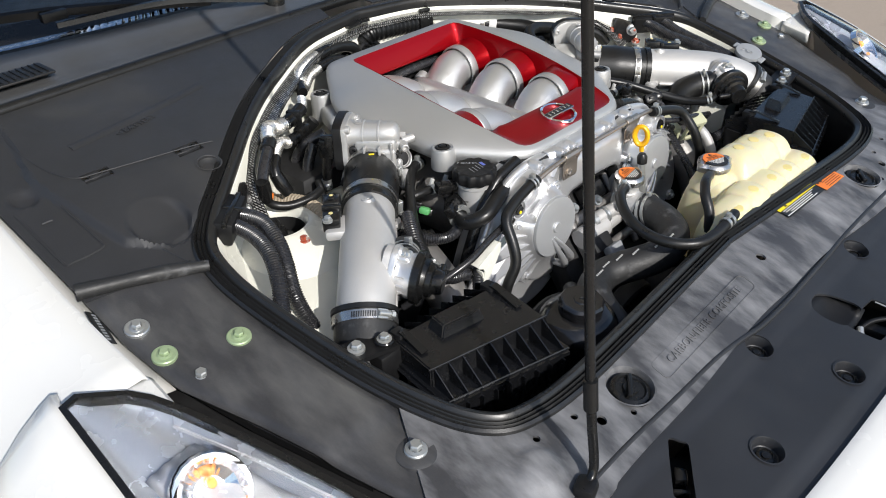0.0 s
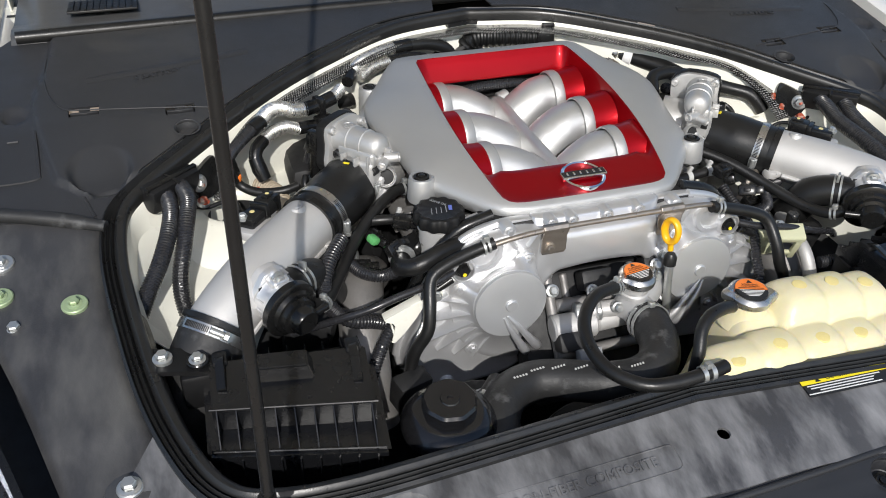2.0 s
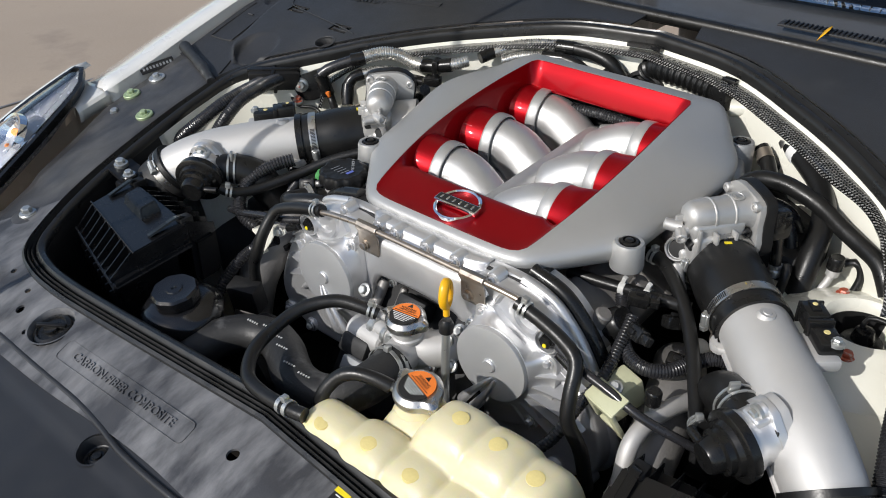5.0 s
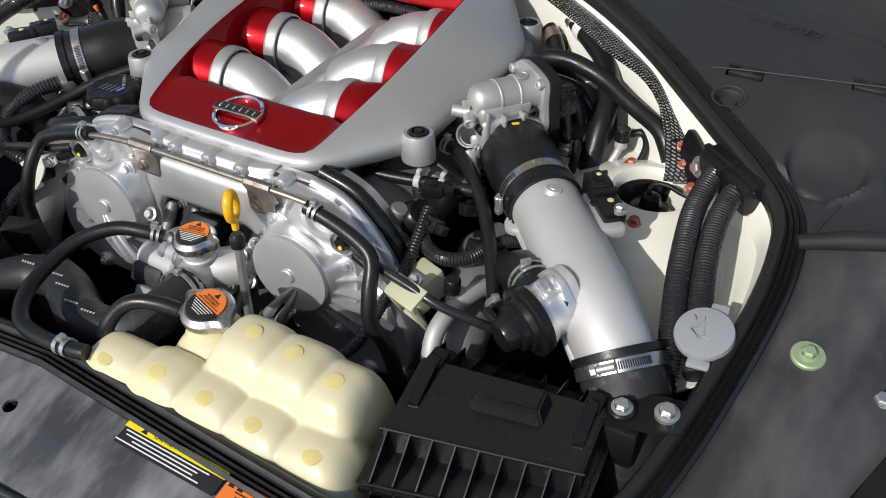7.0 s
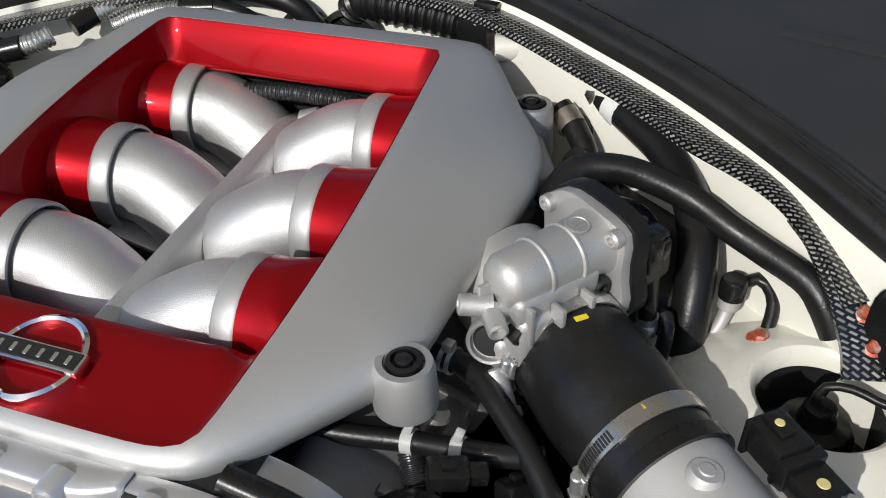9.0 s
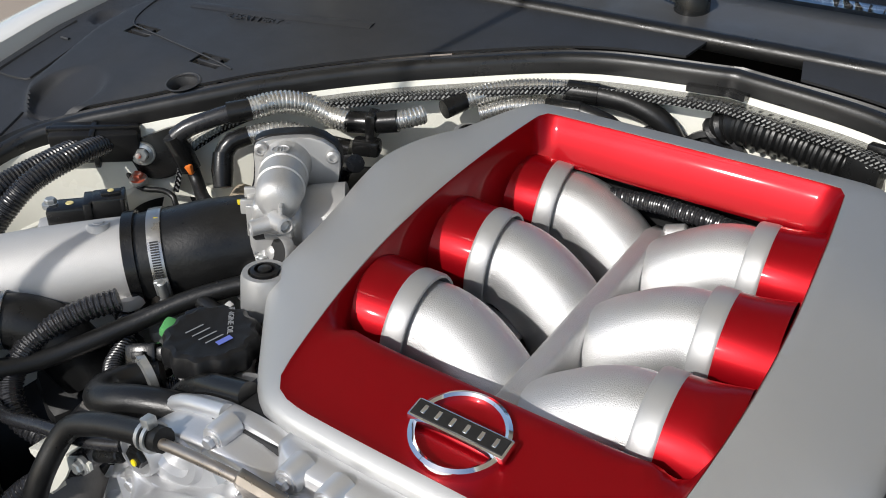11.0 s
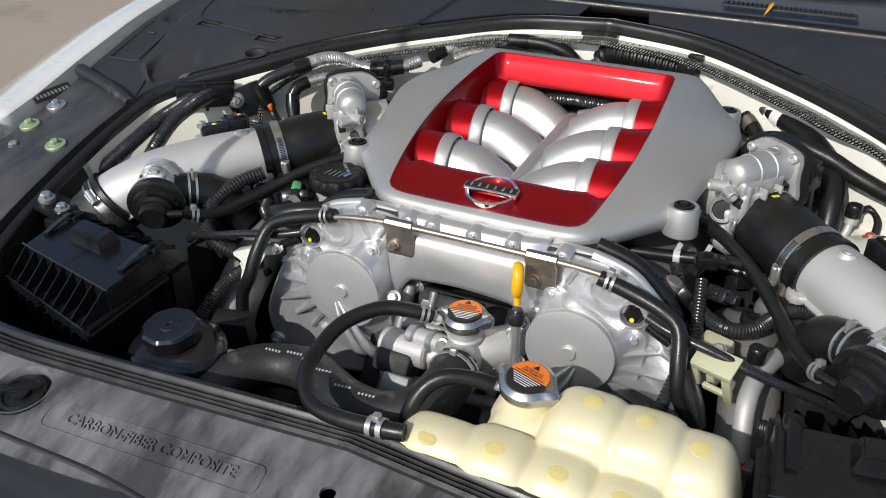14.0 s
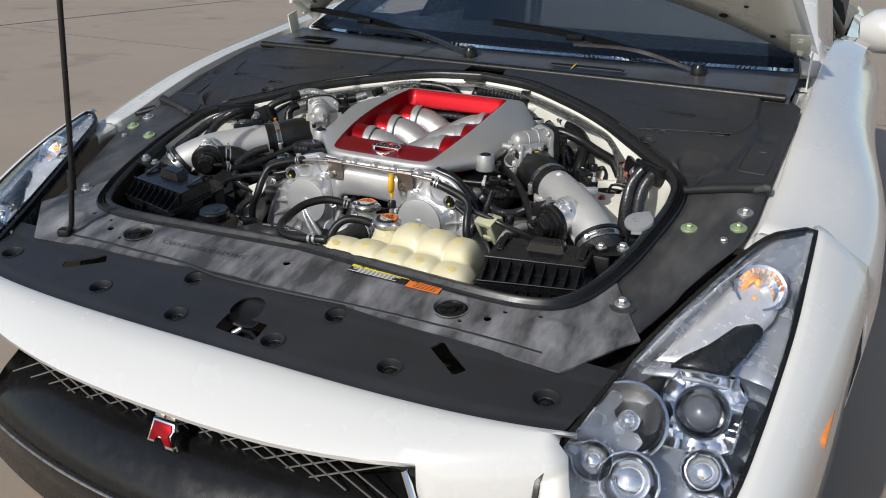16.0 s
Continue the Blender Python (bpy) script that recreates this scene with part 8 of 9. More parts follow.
box(bm, wc + wax * -0.002 + Vector((0.004, -0.03, -0.012)), (0.022, 0.010, 0.005), wm, 0.002)
wcap = part("cap", bm, M_grey, wf)
bm = B()
wr = Matrix((Vector((0.96, 0.28, 0)).normalized(), wax.cross(Vector((0.96, 0.28, 0)).normalized()), wax)).transposed()
arc = [Vector((0.018 * math.sin(a), 0.018 * math.cos(a) - 0.012, 0.0046)) for a in np.linspace(-0.8, 0.8, 9)]
arc2 = [Vector((0.008 * math.sin(a), 0.008 * math.cos(a) - 0.014, 0.0046)) for a in np.linspace(0.8, -0.8, 6)]
loop = [wc + wr @ p for p in arc + arc2]
sweep(bm, loop, ring(0.0007, 6), closed=True)
for k in (-0.008, 0, 0.008):
    sweep(bm, [wc + wr @ Vector((k, 0.012, 0.0045)), wc + wr @ Vector((k * 1.3, 0.017, 0.0045))], ring(0.0007, 6))
sweep(bm, [wc + wr @ Vector((0, -0.006, 0.0045)), wc + wr @ Vector((0, 0.01, 0.0045))], ring(0.0007, 6))
part("moulded_sign", bm, M_grey, wcap)

# ---------------------------------------------------------------- refrigerant pipe and lines on one side
ac = thing("refrigerant_pipe", (0.34, -0.06, 0.7), "bare aluminium refrigerant pipe with a black service cap", "pipe")
bm = B()
tube(bm, [(0.362, 0.02, 0.785), (0.352, -0.01, 0.79), (0.342, -0.045, 0.787), (0.339, -0.075, 0.775), (0.342, -0.092, 0.745), (0.346, -0.10, 0.70), (0.348, -0.10, 0.64)], 0.0105, 16)
part("pipe", bm, M_pipe, ac)
bm = B()
cyl(bm, (0.338, -0.03, 0.79), (0.338, -0.032, 0.806), 0.008, soft=0.001)
part("port", bm, M_zinc, ac)
bm = B()
lathe(bm, [(0, 0), (0.0095, 0), (0.0095, 0.016), (0.008, 0.018), (0, 0.018)], (0.338, -0.032, 0.805), (0, 0, 1), 18)
part("service_cap", bm, M_blacks, ac, "black service cap")
bm = B()
box(bm, (0.345, -0.098, 0.715), (0.03, 0.022, 0.012), None, 0.002)
blk = part("pipe_clamp", bm, M_zinc, ac)
bolt(blk, (0.347, -0.102, 0.722), (0, -0.3, 1), 0.005, mat=M_redb)

for s in (-1, 1):
    h = hose("vacuum_hose", [(s * 0.15, 0.081, 0.842), (s * 0.19, 0.086, 0.842), (s * 0.2253, 0.091, 0.8432), (s * 0.2594, 0.0896, 0.849), (s * 0.285, 0.091, 0.851), (s * 0.312, 0.10, 0.848)], 0.0078, "black vacuum hose with pale clips under the cover", group="vacuum hoses")
    for x, y, z in ((0.2253, 0.091, 0.8432), (0.2594, 0.0896, 0.849)):
        bm = B()
        lathe(bm, [(0.0074, -0.004), (0.0092, -0.004), (0.0092, 0.004), (0.0074, 0.004)], (s * x, y, z), (1, 0, 0.1), 16)
        box(bm, (s * x, y, z + 0.013), (0.006, 0.006, 0.012), Euler((0.2, 0.3, 0)).to_matrix(), 0.001)
        part("clip", bm, M_clip, h, "pale plastic clip")
    hose("loom_conduit", [(s * 0.226, 0.0895, 0.835), (s * 0.234, 0.078, 0.825), (s * 0.245, 0.060, 0.819), (s * 0.2605, 0.035, 0.8165), (s * 0.282, 0.012, 0.814), (s * 0.307, 0.006, 0.812), (s * 0.330, 0.020, 0.812), (s * 0.345, 0.045, 0.815), (s * 0.365, 0.062, 0.822), (s * 0.385, 0.072, 0.82)], 0.0092, "ribbed black wiring conduit looping beside the engine", M_conduit, 0.0034, "loom conduits", "conduit")
    if s > 0:
        hose("loom_conduit", [(s * 0.262, 0.05, 0.84), (s * 0.268, 0.01, 0.82), (s * 0.272, -0.03, 0.80), (s * 0.262, -0.06, 0.775), (s * 0.25, -0.10, 0.74), (s * 0.22, -0.13, 0.72), (s * 0.17, -0.14, 0.715)], 0.0078, "ribbed black wiring conduit looping beside the engine", M_conduit, 0.0045, "loom conduits", "conduit")
    if s > 0:
        hose("loom_conduit", [(s * 0.355, -0.09, 0.765), (s * 0.39, -0.095, 0.768), (s * 0.43, -0.09, 0.765), (s * 0.455, -0.105, 0.745), (s * 0.46, -0.12, 0.70)], 0.0095, "ribbed black wiring conduit looping beside the engine", M_conduit, 0.005, "loom conduits", "conduit")
    # injector plugs and small fittings
    for k, (x, y, z, a) in enumerate(((0.262, 0.06, 0.862, 0.4), (0.285, 0.02, 0.845, -0.5), (0.30, 0.085, 0.83, 0.9), (0.325, 0.055, 0.80, 0.2), (0.25, 0.0, 0.79, 0.6), (0.33, -0.01, 0.74, 0.3))):
        pl = thing("wiring_plug", (s * x, y, z - 0.02), "black plastic wiring plug among the hoses", "plug", "wiring plugs")
        bm = B()
        m = Euler((0.5 - a, 0.3 * a, a * s)).to_matrix()
        box(bm, (s * x, y, z), (0.026, 0.018, 0.016), m, 0.003)
        box(bm, Vector((s * x, y, z)) + m @ Vector((0.018, 0, 0)), (0.014, 0.012, 0.011), m, 0.002)
        part("shell", bm, M_blacks, pl)
        bm = B()
        box(bm, Vector((s * x, y, z)) + m @ Vector((0, 0, 0.010)), (0.010, 0.006, 0.004), m, 0.001)
        part("latch", bm, M_black, pl)
    fit = thing("sensor_fitting", (s * 0.352, 0.085, 0.80), "brass and steel fitting beside the intake coupler", "fitting", "sensor fittings")
    bm = B()
    lathe(bm, [(0, 0), (0.008, 0), (0.008, 0.02), (0.0055, 0.022), (0.0055, 0.034), (0.0075, 0.035), (0.0075, 0.041), (0, 0.042)], (s * 0.352, 0.092, 0.825), (s * 0.1, -0.1, 1), 14)
    part("stem", bm, M_bronze, fit)
    bm = B()
    lathe(bm, [(0, 0), (0.013, 0), (0.014, 0.012), (0.011, 0.02), (0, 0.02)], (s * 0.335, 0.085, 0.80), (s * 0.3, -0.4, 1), 16)
    part("banjo", bm, M_zinc, fit)
    ts = thing("turbo_duct", (s * 0.33, 0.03, 0.68), "dull cast duct deep beside the engine", "duct", "turbo ducts")
    bm = B()
    tube(bm, [(s * 0.30, 0.12, 0.74), (s * 0.325, 0.07, 0.765), (s * 0.34, 0.0, 0.74), (s * 0.345, -0.05, 0.69), (s * 0.34, -0.08, 0.62)], [0.03, 0.034, 0.034, 0.032, 0.03], 20)
    part("casting", bm, M_greydull, ts)
    bm = B()
    box(bm, (s * 0.40, 0.05, 0.73), (0.07, 0.10, 0.09), Euler((0.2, 0.3, s * 0.4)).to_matrix(), 0.015)
    part("heat_shield", bm, M_dark, ts)
    # coil and connector behind the throttle body
    cn = thing("relay_box", (s * 0.352, 0.26, 0.82), "black connector block behind the throttle body", "connector", "relay boxes")
    bm = B()
    turn = Euler((0.1, 0, s * -0.65)).to_matrix()
    box(bm, (s * 0.350, 0.236, 0.916), (0.018, 0.030, 0.034), turn, 0.004)
    box(bm, (s * 0.352, 0.230, 0.926), (0.012, 0.014, 0.030), turn, 0.002)
    box(bm, (s * 0.351, 0.238, 0.935), (0.014, 0.020, 0.006), turn, 0.002)
    tube(bm, [(s * 0.351, 0.238, 0.905), (s * 0.353, 0.242, 0.885), (s * 0.355, 0.244, 0.868), (s * 0.356, 0.245, 0.856)], [0.0095, 0.0085, 0.008, 0.0075], 14)
    part("housing", bm, M_blacks, cn)
    bm = B()
    lathe(bm, [(0.008, 0), (0.009, 0.004), (0.009, 0.009), (0.0075, 0.011), (0.0085, 0.014), (0.0085, 0.018), (0, 0.018)], (s * 0.3565, 0.2455, 0.840), (0, 0, 1), 16)
    part("collar", bm, M_zinc, cn)
    bm = B()
    tube(bm, [(s * 0.362, 0.262, 0.845), (s * 0.370, 0.250, 0.855), (s * 0.372, 0.240, 0.840), (s * 0.368, 0.236, 0.80)], 0.006, 10)
    part("lead", bm, M_rubber, cn)
    # loom between throttle, tower and bulkhead; its near-black backing box is added as shade
    dm = thing("bulkhead_loom", (s * 0.33, 0.36, 0.72), "dark wiring loom bundle at the bulkhead", "loom", "bulkhead looms")
    for k, pts in enumerate(([(0.30, 0.31, 0.905), (0.338, 0.335, 0.88), (0.356, 0.345, 0.82), (0.36, 0.34, 0.70)], [(0.27, 0.38, 0.90), (0.30, 0.40, 0.86), (0.32, 0.38, 0.78), (0.325, 0.36, 0.68)], [(0.335, 0.30, 0.90), (0.355, 0.298, 0.86), (0.366, 0.29, 0.80), (0.368, 0.28, 0.70)], [(0.25, 0.44, 0.90), (0.285, 0.455, 0.88), (0.31, 0.44, 0.82), (0.33, 0.40, 0.74)])):
        bm = B()
        tube(bm, [(s * x, y, z) for x, y, z in pts], 0.010 + 0.002 * (k % 2), 10)
        part("cable", bm, M_rubber if k % 2 else M_conduit, dm)
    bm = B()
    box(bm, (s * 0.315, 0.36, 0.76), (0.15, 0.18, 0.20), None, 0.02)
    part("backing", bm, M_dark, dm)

# ---------------------------------------------------------------- bulkhead hoses on the brake side
h = hose("vacuum_pipe", [(0.266, 0.295, 0.905), (0.281, 0.325, 0.922), (0.315, 0.335, 0.924), (0.348, 0.334, 0.917), (0.376, 0.328, 0.909), (0.402, 0.316, 0.900), (0.43, 0.304, 0.892), (0.4625, 0.287, 0.884), (0.477, 0.276, 0.871), (0.488, 0.268, 0.855)], 0.0118, "black rubber vacuum hose crossing to the brace foot")
hh = thing("heater_hose", (0.3, 0.45, 0.8), "thick black heater hose with a plated collar and a pale pipe", "hose")
bm = B()
tube(bm, [(0.165, 0.505, 0.935), (0.20, 0.512, 0.938), (0.235, 0.50, 0.932), (0.268, 0.472, 0.925)], 0.0135, 16)
part("pale_pipe", bm, M_cream, hh, "cream painted pipe")
bm = B()
hd = Vector((0.68, -0.62, -0.15))
cyl(bm, (0.266, 0.474, 0.926), (0.283, 0.4585, 0.922), 0.0172, soft=0.002)
part("plated_collar", bm, M_steel, hh)
bm = B()
cyl(bm, (0.289, 0.453, 0.921), (0.304, 0.439, 0.917), 0.0162, soft=0.003)
part("pale_collar", bm, M_paper, hh)
bm = B()
tube(bm, [(0.283, 0.458, 0.922), (0.318, 0.427, 0.915), (0.350, 0.392, 0.907), (0.374, 0.345, 0.895), (0.384, 0.305, 0.878), (0.3865, 0.275, 0.845), (0.3855, 0.259, 0.80), (0.385, 0.25, 0.70)], 0.0155, 16)
part("hose", bm, M_rubber, hh)
bm = B()
tube(bm, [(0.245, 0.44, 0.915), (0.262, 0.425, 0.905), (0.28, 0.40, 0.885), (0.288, 0.37, 0.84)], 0.011, 12)
part("drain_hose", bm, M_rubber, hh)
bm = B()
lathe(bm, [(0.0112, -0.008), (0.0125, -0.008), (0.0125, 0.008), (0.0112, 0.008)], (0.255, 0.43, 0.909), (0.6, -0.6, -0.4), 16)
part("ochre_ring", bm, M_bronze, hh)
# bellows loom at the rear of the cover
bl = thing("bellows_duct", (0.05, 0.53, 0.9), "black ribbed rubber bellows behind the engine cover", "duct")
bm = B()
corrugated(bm, [(-0.01, 0.555, 0.90), (-0.005, 0.55, 0.935), (0.012, 0.54, 0.955), (0.045, 0.532, 0.957), (0.085, 0.528, 0.955), (0.13, 0.52, 0.951)], 0.0205, 0.011, 0.16, 18)
part("bellows", bm, M_rubber, bl, sharp=25)
bm = B()
box(bm, (0.147, 0.517, 0.950), (0.034, 0.044, 0.044), Euler((0, 0, radians(-12))).to_matrix(), 0.004)
box(bm, (0.153, 0.513, 0.975), (0.024, 0.012, 0.006), Euler((0, 0, radians(-12))).to_matrix(), 0.0015)
part("clamp_block", bm, M_blacks, bl)
bm = B()
lathe(bm, [(0.003, 0), (0.003, 0.0008), (0, 0.0008)], (0.147, 0.497, 0.962), (0, -0.6, 0.8), 12)
part("white_dot", bm, M_paper, bl)
for x, r in ((-0.055, 0.03), (0.0, 0.036)):
    bm = B()
    lathe(bm, [(r + 0.006, 0), (r + 0.006, 0.006), (r, 0.008), (r, 0.002), (0, 0.002)], (x, 0.5365, 0.905), (0, -1, 0), 28)
    part("bulkhead_grommet", bm, M_rubber, car, "black bulkhead grommet")
hose("injector_loom", [(-0.09, 0.392, 0.905), (-0.03, 0.400, 0.911), (0.03, 0.402, 0.911), (0.075, 0.400, 0.907), (0.12, 0.392, 0.895)], 0.009, "ribbed black loom below the red rear wall", M_conduit, 0.0045, cat="loom")
hose("injector_loom", [(0.026, 0.393, 0.893), (0.055, 0.400, 0.890), (0.09, 0.398, 0.880), (0.12, 0.39, 0.865)], 0.0105, "smooth black loom below the red rear wall", M_rubber, cat="loom")
bm = B()
cyl(bm, (0.006, 0.388, 0.888), (0.026, 0.393, 0.893), 0.0125, soft=0.002)
part("spine_plug", bm, M_runner, cover)

# small port with black cap beside the tower
pc = thing("refrigerant_port", (0.415, 0.29, 0.8), "aluminium port with a black cap beside the spring tower", "pipe")
bm = B()
tube(bm, [(0.39, 0.26, 0.79), (0.402, 0.275, 0.81), (0.412, 0.29, 0.83), (0.414, 0.296, 0.845)], 0.0055, 10)
cyl(bm, (0.414, 0.296, 0.838), (0.415, 0.298, 0.85), 0.0085, soft=0.001)
part("pipe", bm, M_pipe, pc)
bm = B()
lathe(bm, [(0, 0), (0.0105, 0), (0.0105, 0.014), (0.009, 0.017), (0, 0.017)], (0.415, 0.298, 0.849), (0, 0, 1), 18)
part("cap", bm, M_blacks, pc)
bm = B()
tube(bm, [(0.418, 0.31, 0.85), (0.435, 0.318, 0.855), (0.447, 0.305, 0.845), (0.445, 0.285, 0.825)], 0.0055, 10)
part("loop", bm, M_rubber, pc)
for s in (-1, 1):
    hose("damper_lead", [(s * 0.478, 0.22, 0.83), (s * 0.482, 0.222, 0.845), (s * 0.50, 0.222, 0.848), (s * 0.53, 0.215, 0.846), (s * 0.565, 0.225, 0.862), (s * 0.58, 0.24, 0.88)], 0.0032, "thin black damper lead over the spring tower", group="damper leads", cat="cable")

# ---------------------------------------------------------------- refrigerant lines with foil sleeves on the battery side
rl = thing("sleeved_line", (-0.33, 0.36, 0.85), "refrigerant line in silver foil sleeve with black clips", "pipe", "sleeved lines")


def seg(name, pts, r, mat, rib=0.0, parent=None, label=""):
    bm = B()
    if rib:
        corrugated(bm, pts, r, rib, 0.10, 14)
    else:
        tube(bm, pts, r, 14)
    return part(name, bm, mat, parent or rl, label, 30)


seg("grey_hose", [(-0.484, 0.236, 0.91), (-0.474, 0.245, 0.92), (-0.455, 0.262, 0.930), (-0.438, 0.278, 0.937)], 0.0095, M_conduit)
seg("black_sleeve", [(-0.442, 0.274, 0.936), (-0.424, 0.292, 0.940)], 0.0118, M_blacks)
seg("foil_sleeve", [(-0.426, 0.290, 0.940), (-0.408, 0.318, 0.944), (-0.388, 0.342, 0.938), (-0.366, 0.354, 0.927), (-0.346, 0.360, 0.924)], 0.0128, M_foil, 0.0042, None, "silver foil sleeve")
seg("black_sleeve", [(-0.348, 0.359, 0.924), (-0.326, 0.366, 0.926)], 0.0122, M_blacks)
seg("black_sleeve", [(-0.316, 0.369, 0.928), (-0.296, 0.378, 0.932)], 0.0122, M_blacks)
seg("foil_sleeve", [(-0.326, 0.366, 0.926), (-0.31, 0.372, 0.929), (-0.29, 0.384, 0.934), (-0.277, 0.40, 0.938)], 0.0105, M_foil, 0.0042)
seg("black_sleeve", [(-0.262, 0.415, 0.942), (-0.25, 0.44, 0.949)], 0.0105, M_blacks)
seg("foil_sleeve", [(-0.25, 0.44, 0.949), (-0.225, 0.468, 0.957), (-0.19, 0.489, 0.962), (-0.155, 0.501, 0.964)], 0.0115, M_foil, 0.0042)
seg("black_sleeve", [(-0.158, 0.50, 0.964), (-0.125, 0.507, 0.965)], 0.0122, M_blacks)
seg("rubber_hose", [(-0.128, 0.507, 0.965), (-0.09, 0.512, 0.962), (-0.055, 0.515, 0.95), (-0.035, 0.52, 0.925)], 0.0115, M_rubber)
rl2 = thing("sleeved_line", (-0.37, 0.33, 0.85), "thinner refrigerant line in silver foil sleeve", "pipe", "sleeved lines")
seg("black_elbow", [(-0.442, 0.262, 0.892), (-0.438, 0.27, 0.905), (-0.425, 0.285, 0.912)], 0.0105, M_blacks, parent=rl2)
seg("foil_sleeve", [(-0.428, 0.283, 0.911), (-0.405, 0.305, 0.916), (-0.382, 0.325, 0.912), (-0.362, 0.335, 0.902)], 0.0105, M_foil, 0.0042, rl2)
seg("black_sleeve", [(-0.364, 0.334, 0.903), (-0.335, 0.345, 0.90)], 0.0105, M_blacks, parent=rl2)
seg("foil_sleeve", [(-0.235, 0.445, 0.935), (-0.205, 0.465, 0.945), (-0.17, 0.48, 0.948)], 0.0095, M_foil, 0.0042, rl2)
seg("black_sleeve", [(-0.172, 0.479, 0.948), (-0.135, 0.487, 0.95)], 0.0105, M_blacks, parent=rl2)
seg("rubber_hose", [(-0.137, 0.487, 0.95), (-0.1, 0.49, 0.942), (-0.08, 0.495, 0.92)], 0.0095, M_rubber, parent=rl2)
clipb = thing("line_clip", (-0.31, 0.365, 0.89), "black moulded clip joining the two lines", "clip")
bm = B()
box(bm, (-0.321, 0.366, 0.925), (0.012, 0.026, 0.03), Euler((0, 0, 0.4)).to_matrix(), 0.003)
box(bm, (-0.318, 0.352, 0.905), (0.03, 0.02, 0.018), Euler((0, 0, 0.4)).to_matrix(), 0.004)
part("body", bm, M_blacks, clipb)
qc = thing("quick_connector", (-0.478, 0.245, 0.86), "black quick connector with an orange lock", "connector")
bm = B()
tube(bm, [(-0.486, 0.234, 0.912), (-0.483, 0.238, 0.90), (-0.478, 0.246, 0.872)], [0.011, 0.012, 0.0115], 14)
part("body", bm, M_blacks, qc)
bm = B()
box(bm, (-0.474, 0.240, 0.876), (0.012, 0.01, 0.014), Euler((0.3, 0, 0.3)).to_matrix(), 0.003)
part("lock", bm, M_orange, qc, "orange lock tab")
bm = B()
tube(bm, [(-0.477, 0.248, 0.87), (-0.468, 0.245, 0.857), (-0.445, 0.232, 0.85), (-0.41, 0.222, 0.852), (-0.385, 0.225, 0.856)], 0.0072, 12)
part("hose", bm, M_rubber, qc)
bm = B()
tube(bm, [(-0.442, 0.262, 0.895), (-0.438, 0.255, 0.878), (-0.432, 0.248, 0.862)], [0.011, 0.012, 0.010], 14)
part("second_body", bm, M_blacks, qc)

# ---------------------------------------------------------------- battery side small things
h = hose("coolant_hose", [(-0.15, 0.0, 0.852), (-0.19, -0.012, 0.856), (-0.23, -0.026, 0.855), (-0.265, -0.034, 0.846), (-0.285, -0.018, 0.836), (-0.281, 0.006, 0.832), (-0.268, 0.022, 0.834)], 0.0125, "black rubber coolant hose beside the oil filler")
bm = B()
lathe(bm, [(0.0128, -0.004), (0.019, -0.003), (0.019, 0.003), (0.0128, 0.004)], (-0.276, 0.013, 0.833), (0.3, 0.9, 0.1), 22)
part("collar", bm, M_zinc, h, "zinc collar")
hose("loom_conduit", [(-0.352, 0.05, 0.855), (-0.372, 0.022, 0.848), (-0.39, -0.012, 0.83), (-0.388, -0.038, 0.806), (-0.365, -0.050, 0.788), (-0.335, -0.044, 0.775), (-0.31, -0.035, 0.76)], 0.0105, "ribbed black wiring conduit looping beside the engine", M_conduit, 0.0048, "loom conduits", "conduit")
hose("loom_conduit", [(-0.295, -0.045, 0.772), (-0.31, -0.054, 0.765), (-0.332, -0.076, 0.748), (-0.352, -0.10, 0.715), (-0.362, -0.13, 0.67), (-0.36, -0.16, 0.62)], 0.0092, "ribbed black wiring conduit looping beside the engine", M_conduit, 0.0048, "loom conduits", "conduit")
hose("ribbed_duct", [(-0.440, 0.285, 0.835), (-0.425, 0.262, 0.838), (-0.414, 0.230, 0.838), (-0.414, 0.195, 0.832), (-0.424, 0.160, 0.815), (-0.43, 0.13, 0.78)], 0.0145, "tan ribbed air duct beside the spring tower", M_tan, 0.006, cat="duct")
gc = thing("green_clip", (-0.305, 0.06, 0.82), "small green plastic clip under the intake pipe", "clip")
bm = B()
box(bm, (-0.305, 0.062, 0.838), (0.014, 0.018, 0.012), Euler((0.2, 0.3, 0.5)).to_matrix(), 0.004)
part("tab", bm, M_gclip, gc)
alt = thing("alternator", (-0.22, -0.15, 0.6), "dark alternator with a white maker's label", "alternator")
bm = B()
cyl(bm, (-0.215, -0.11, 0.65), (-0.225, -0.19, 0.64), 0.06, soft=0.01)
part("case", bm, M_dark, alt)
bm = B()
am = Euler((radians(35), 0, radians(10))).to_matrix()
box(bm, (-0.214, -0.166, 0.711), (0.042, 0.026, 0.002), am, 0.0005)
lb = part("label", bm, M_paper, alt, "white label")
bm = B()
box(bm, Vector((-0.214, -0.166, 0.711)) + am @ Vector((0.004, 0.007, 0.0014)), (0.03, 0.007, 0.0006), am)
for k in range(2):
    box(bm, Vector((-0.214, -0.166, 0.711)) + am @ Vector((0.008, -0.002 - 0.005 * k, 0.0014)), (0.022, 0.0014, 0.0006), am)
part("small_print", bm, M_ink, lb)
cl = thing("steering_hose", (-0.22, -0.19, 0.68), "black steering hose with a steel clip and a red mark", "hose")
bm = B()
tube(bm, [(-0.255, -0.215, 0.70), (-0.235, -0.195, 0.715), (-0.21, -0.17, 0.72), (-0.19, -0.145, 0.715)], 0.0125, 14)
part("hose", bm, M_rubber, cl)
band((-0.222, -0.183, 0.718), (0.6, 0.6, 0.1), 0.0128, parent=cl, w=0.014)
bm = B()
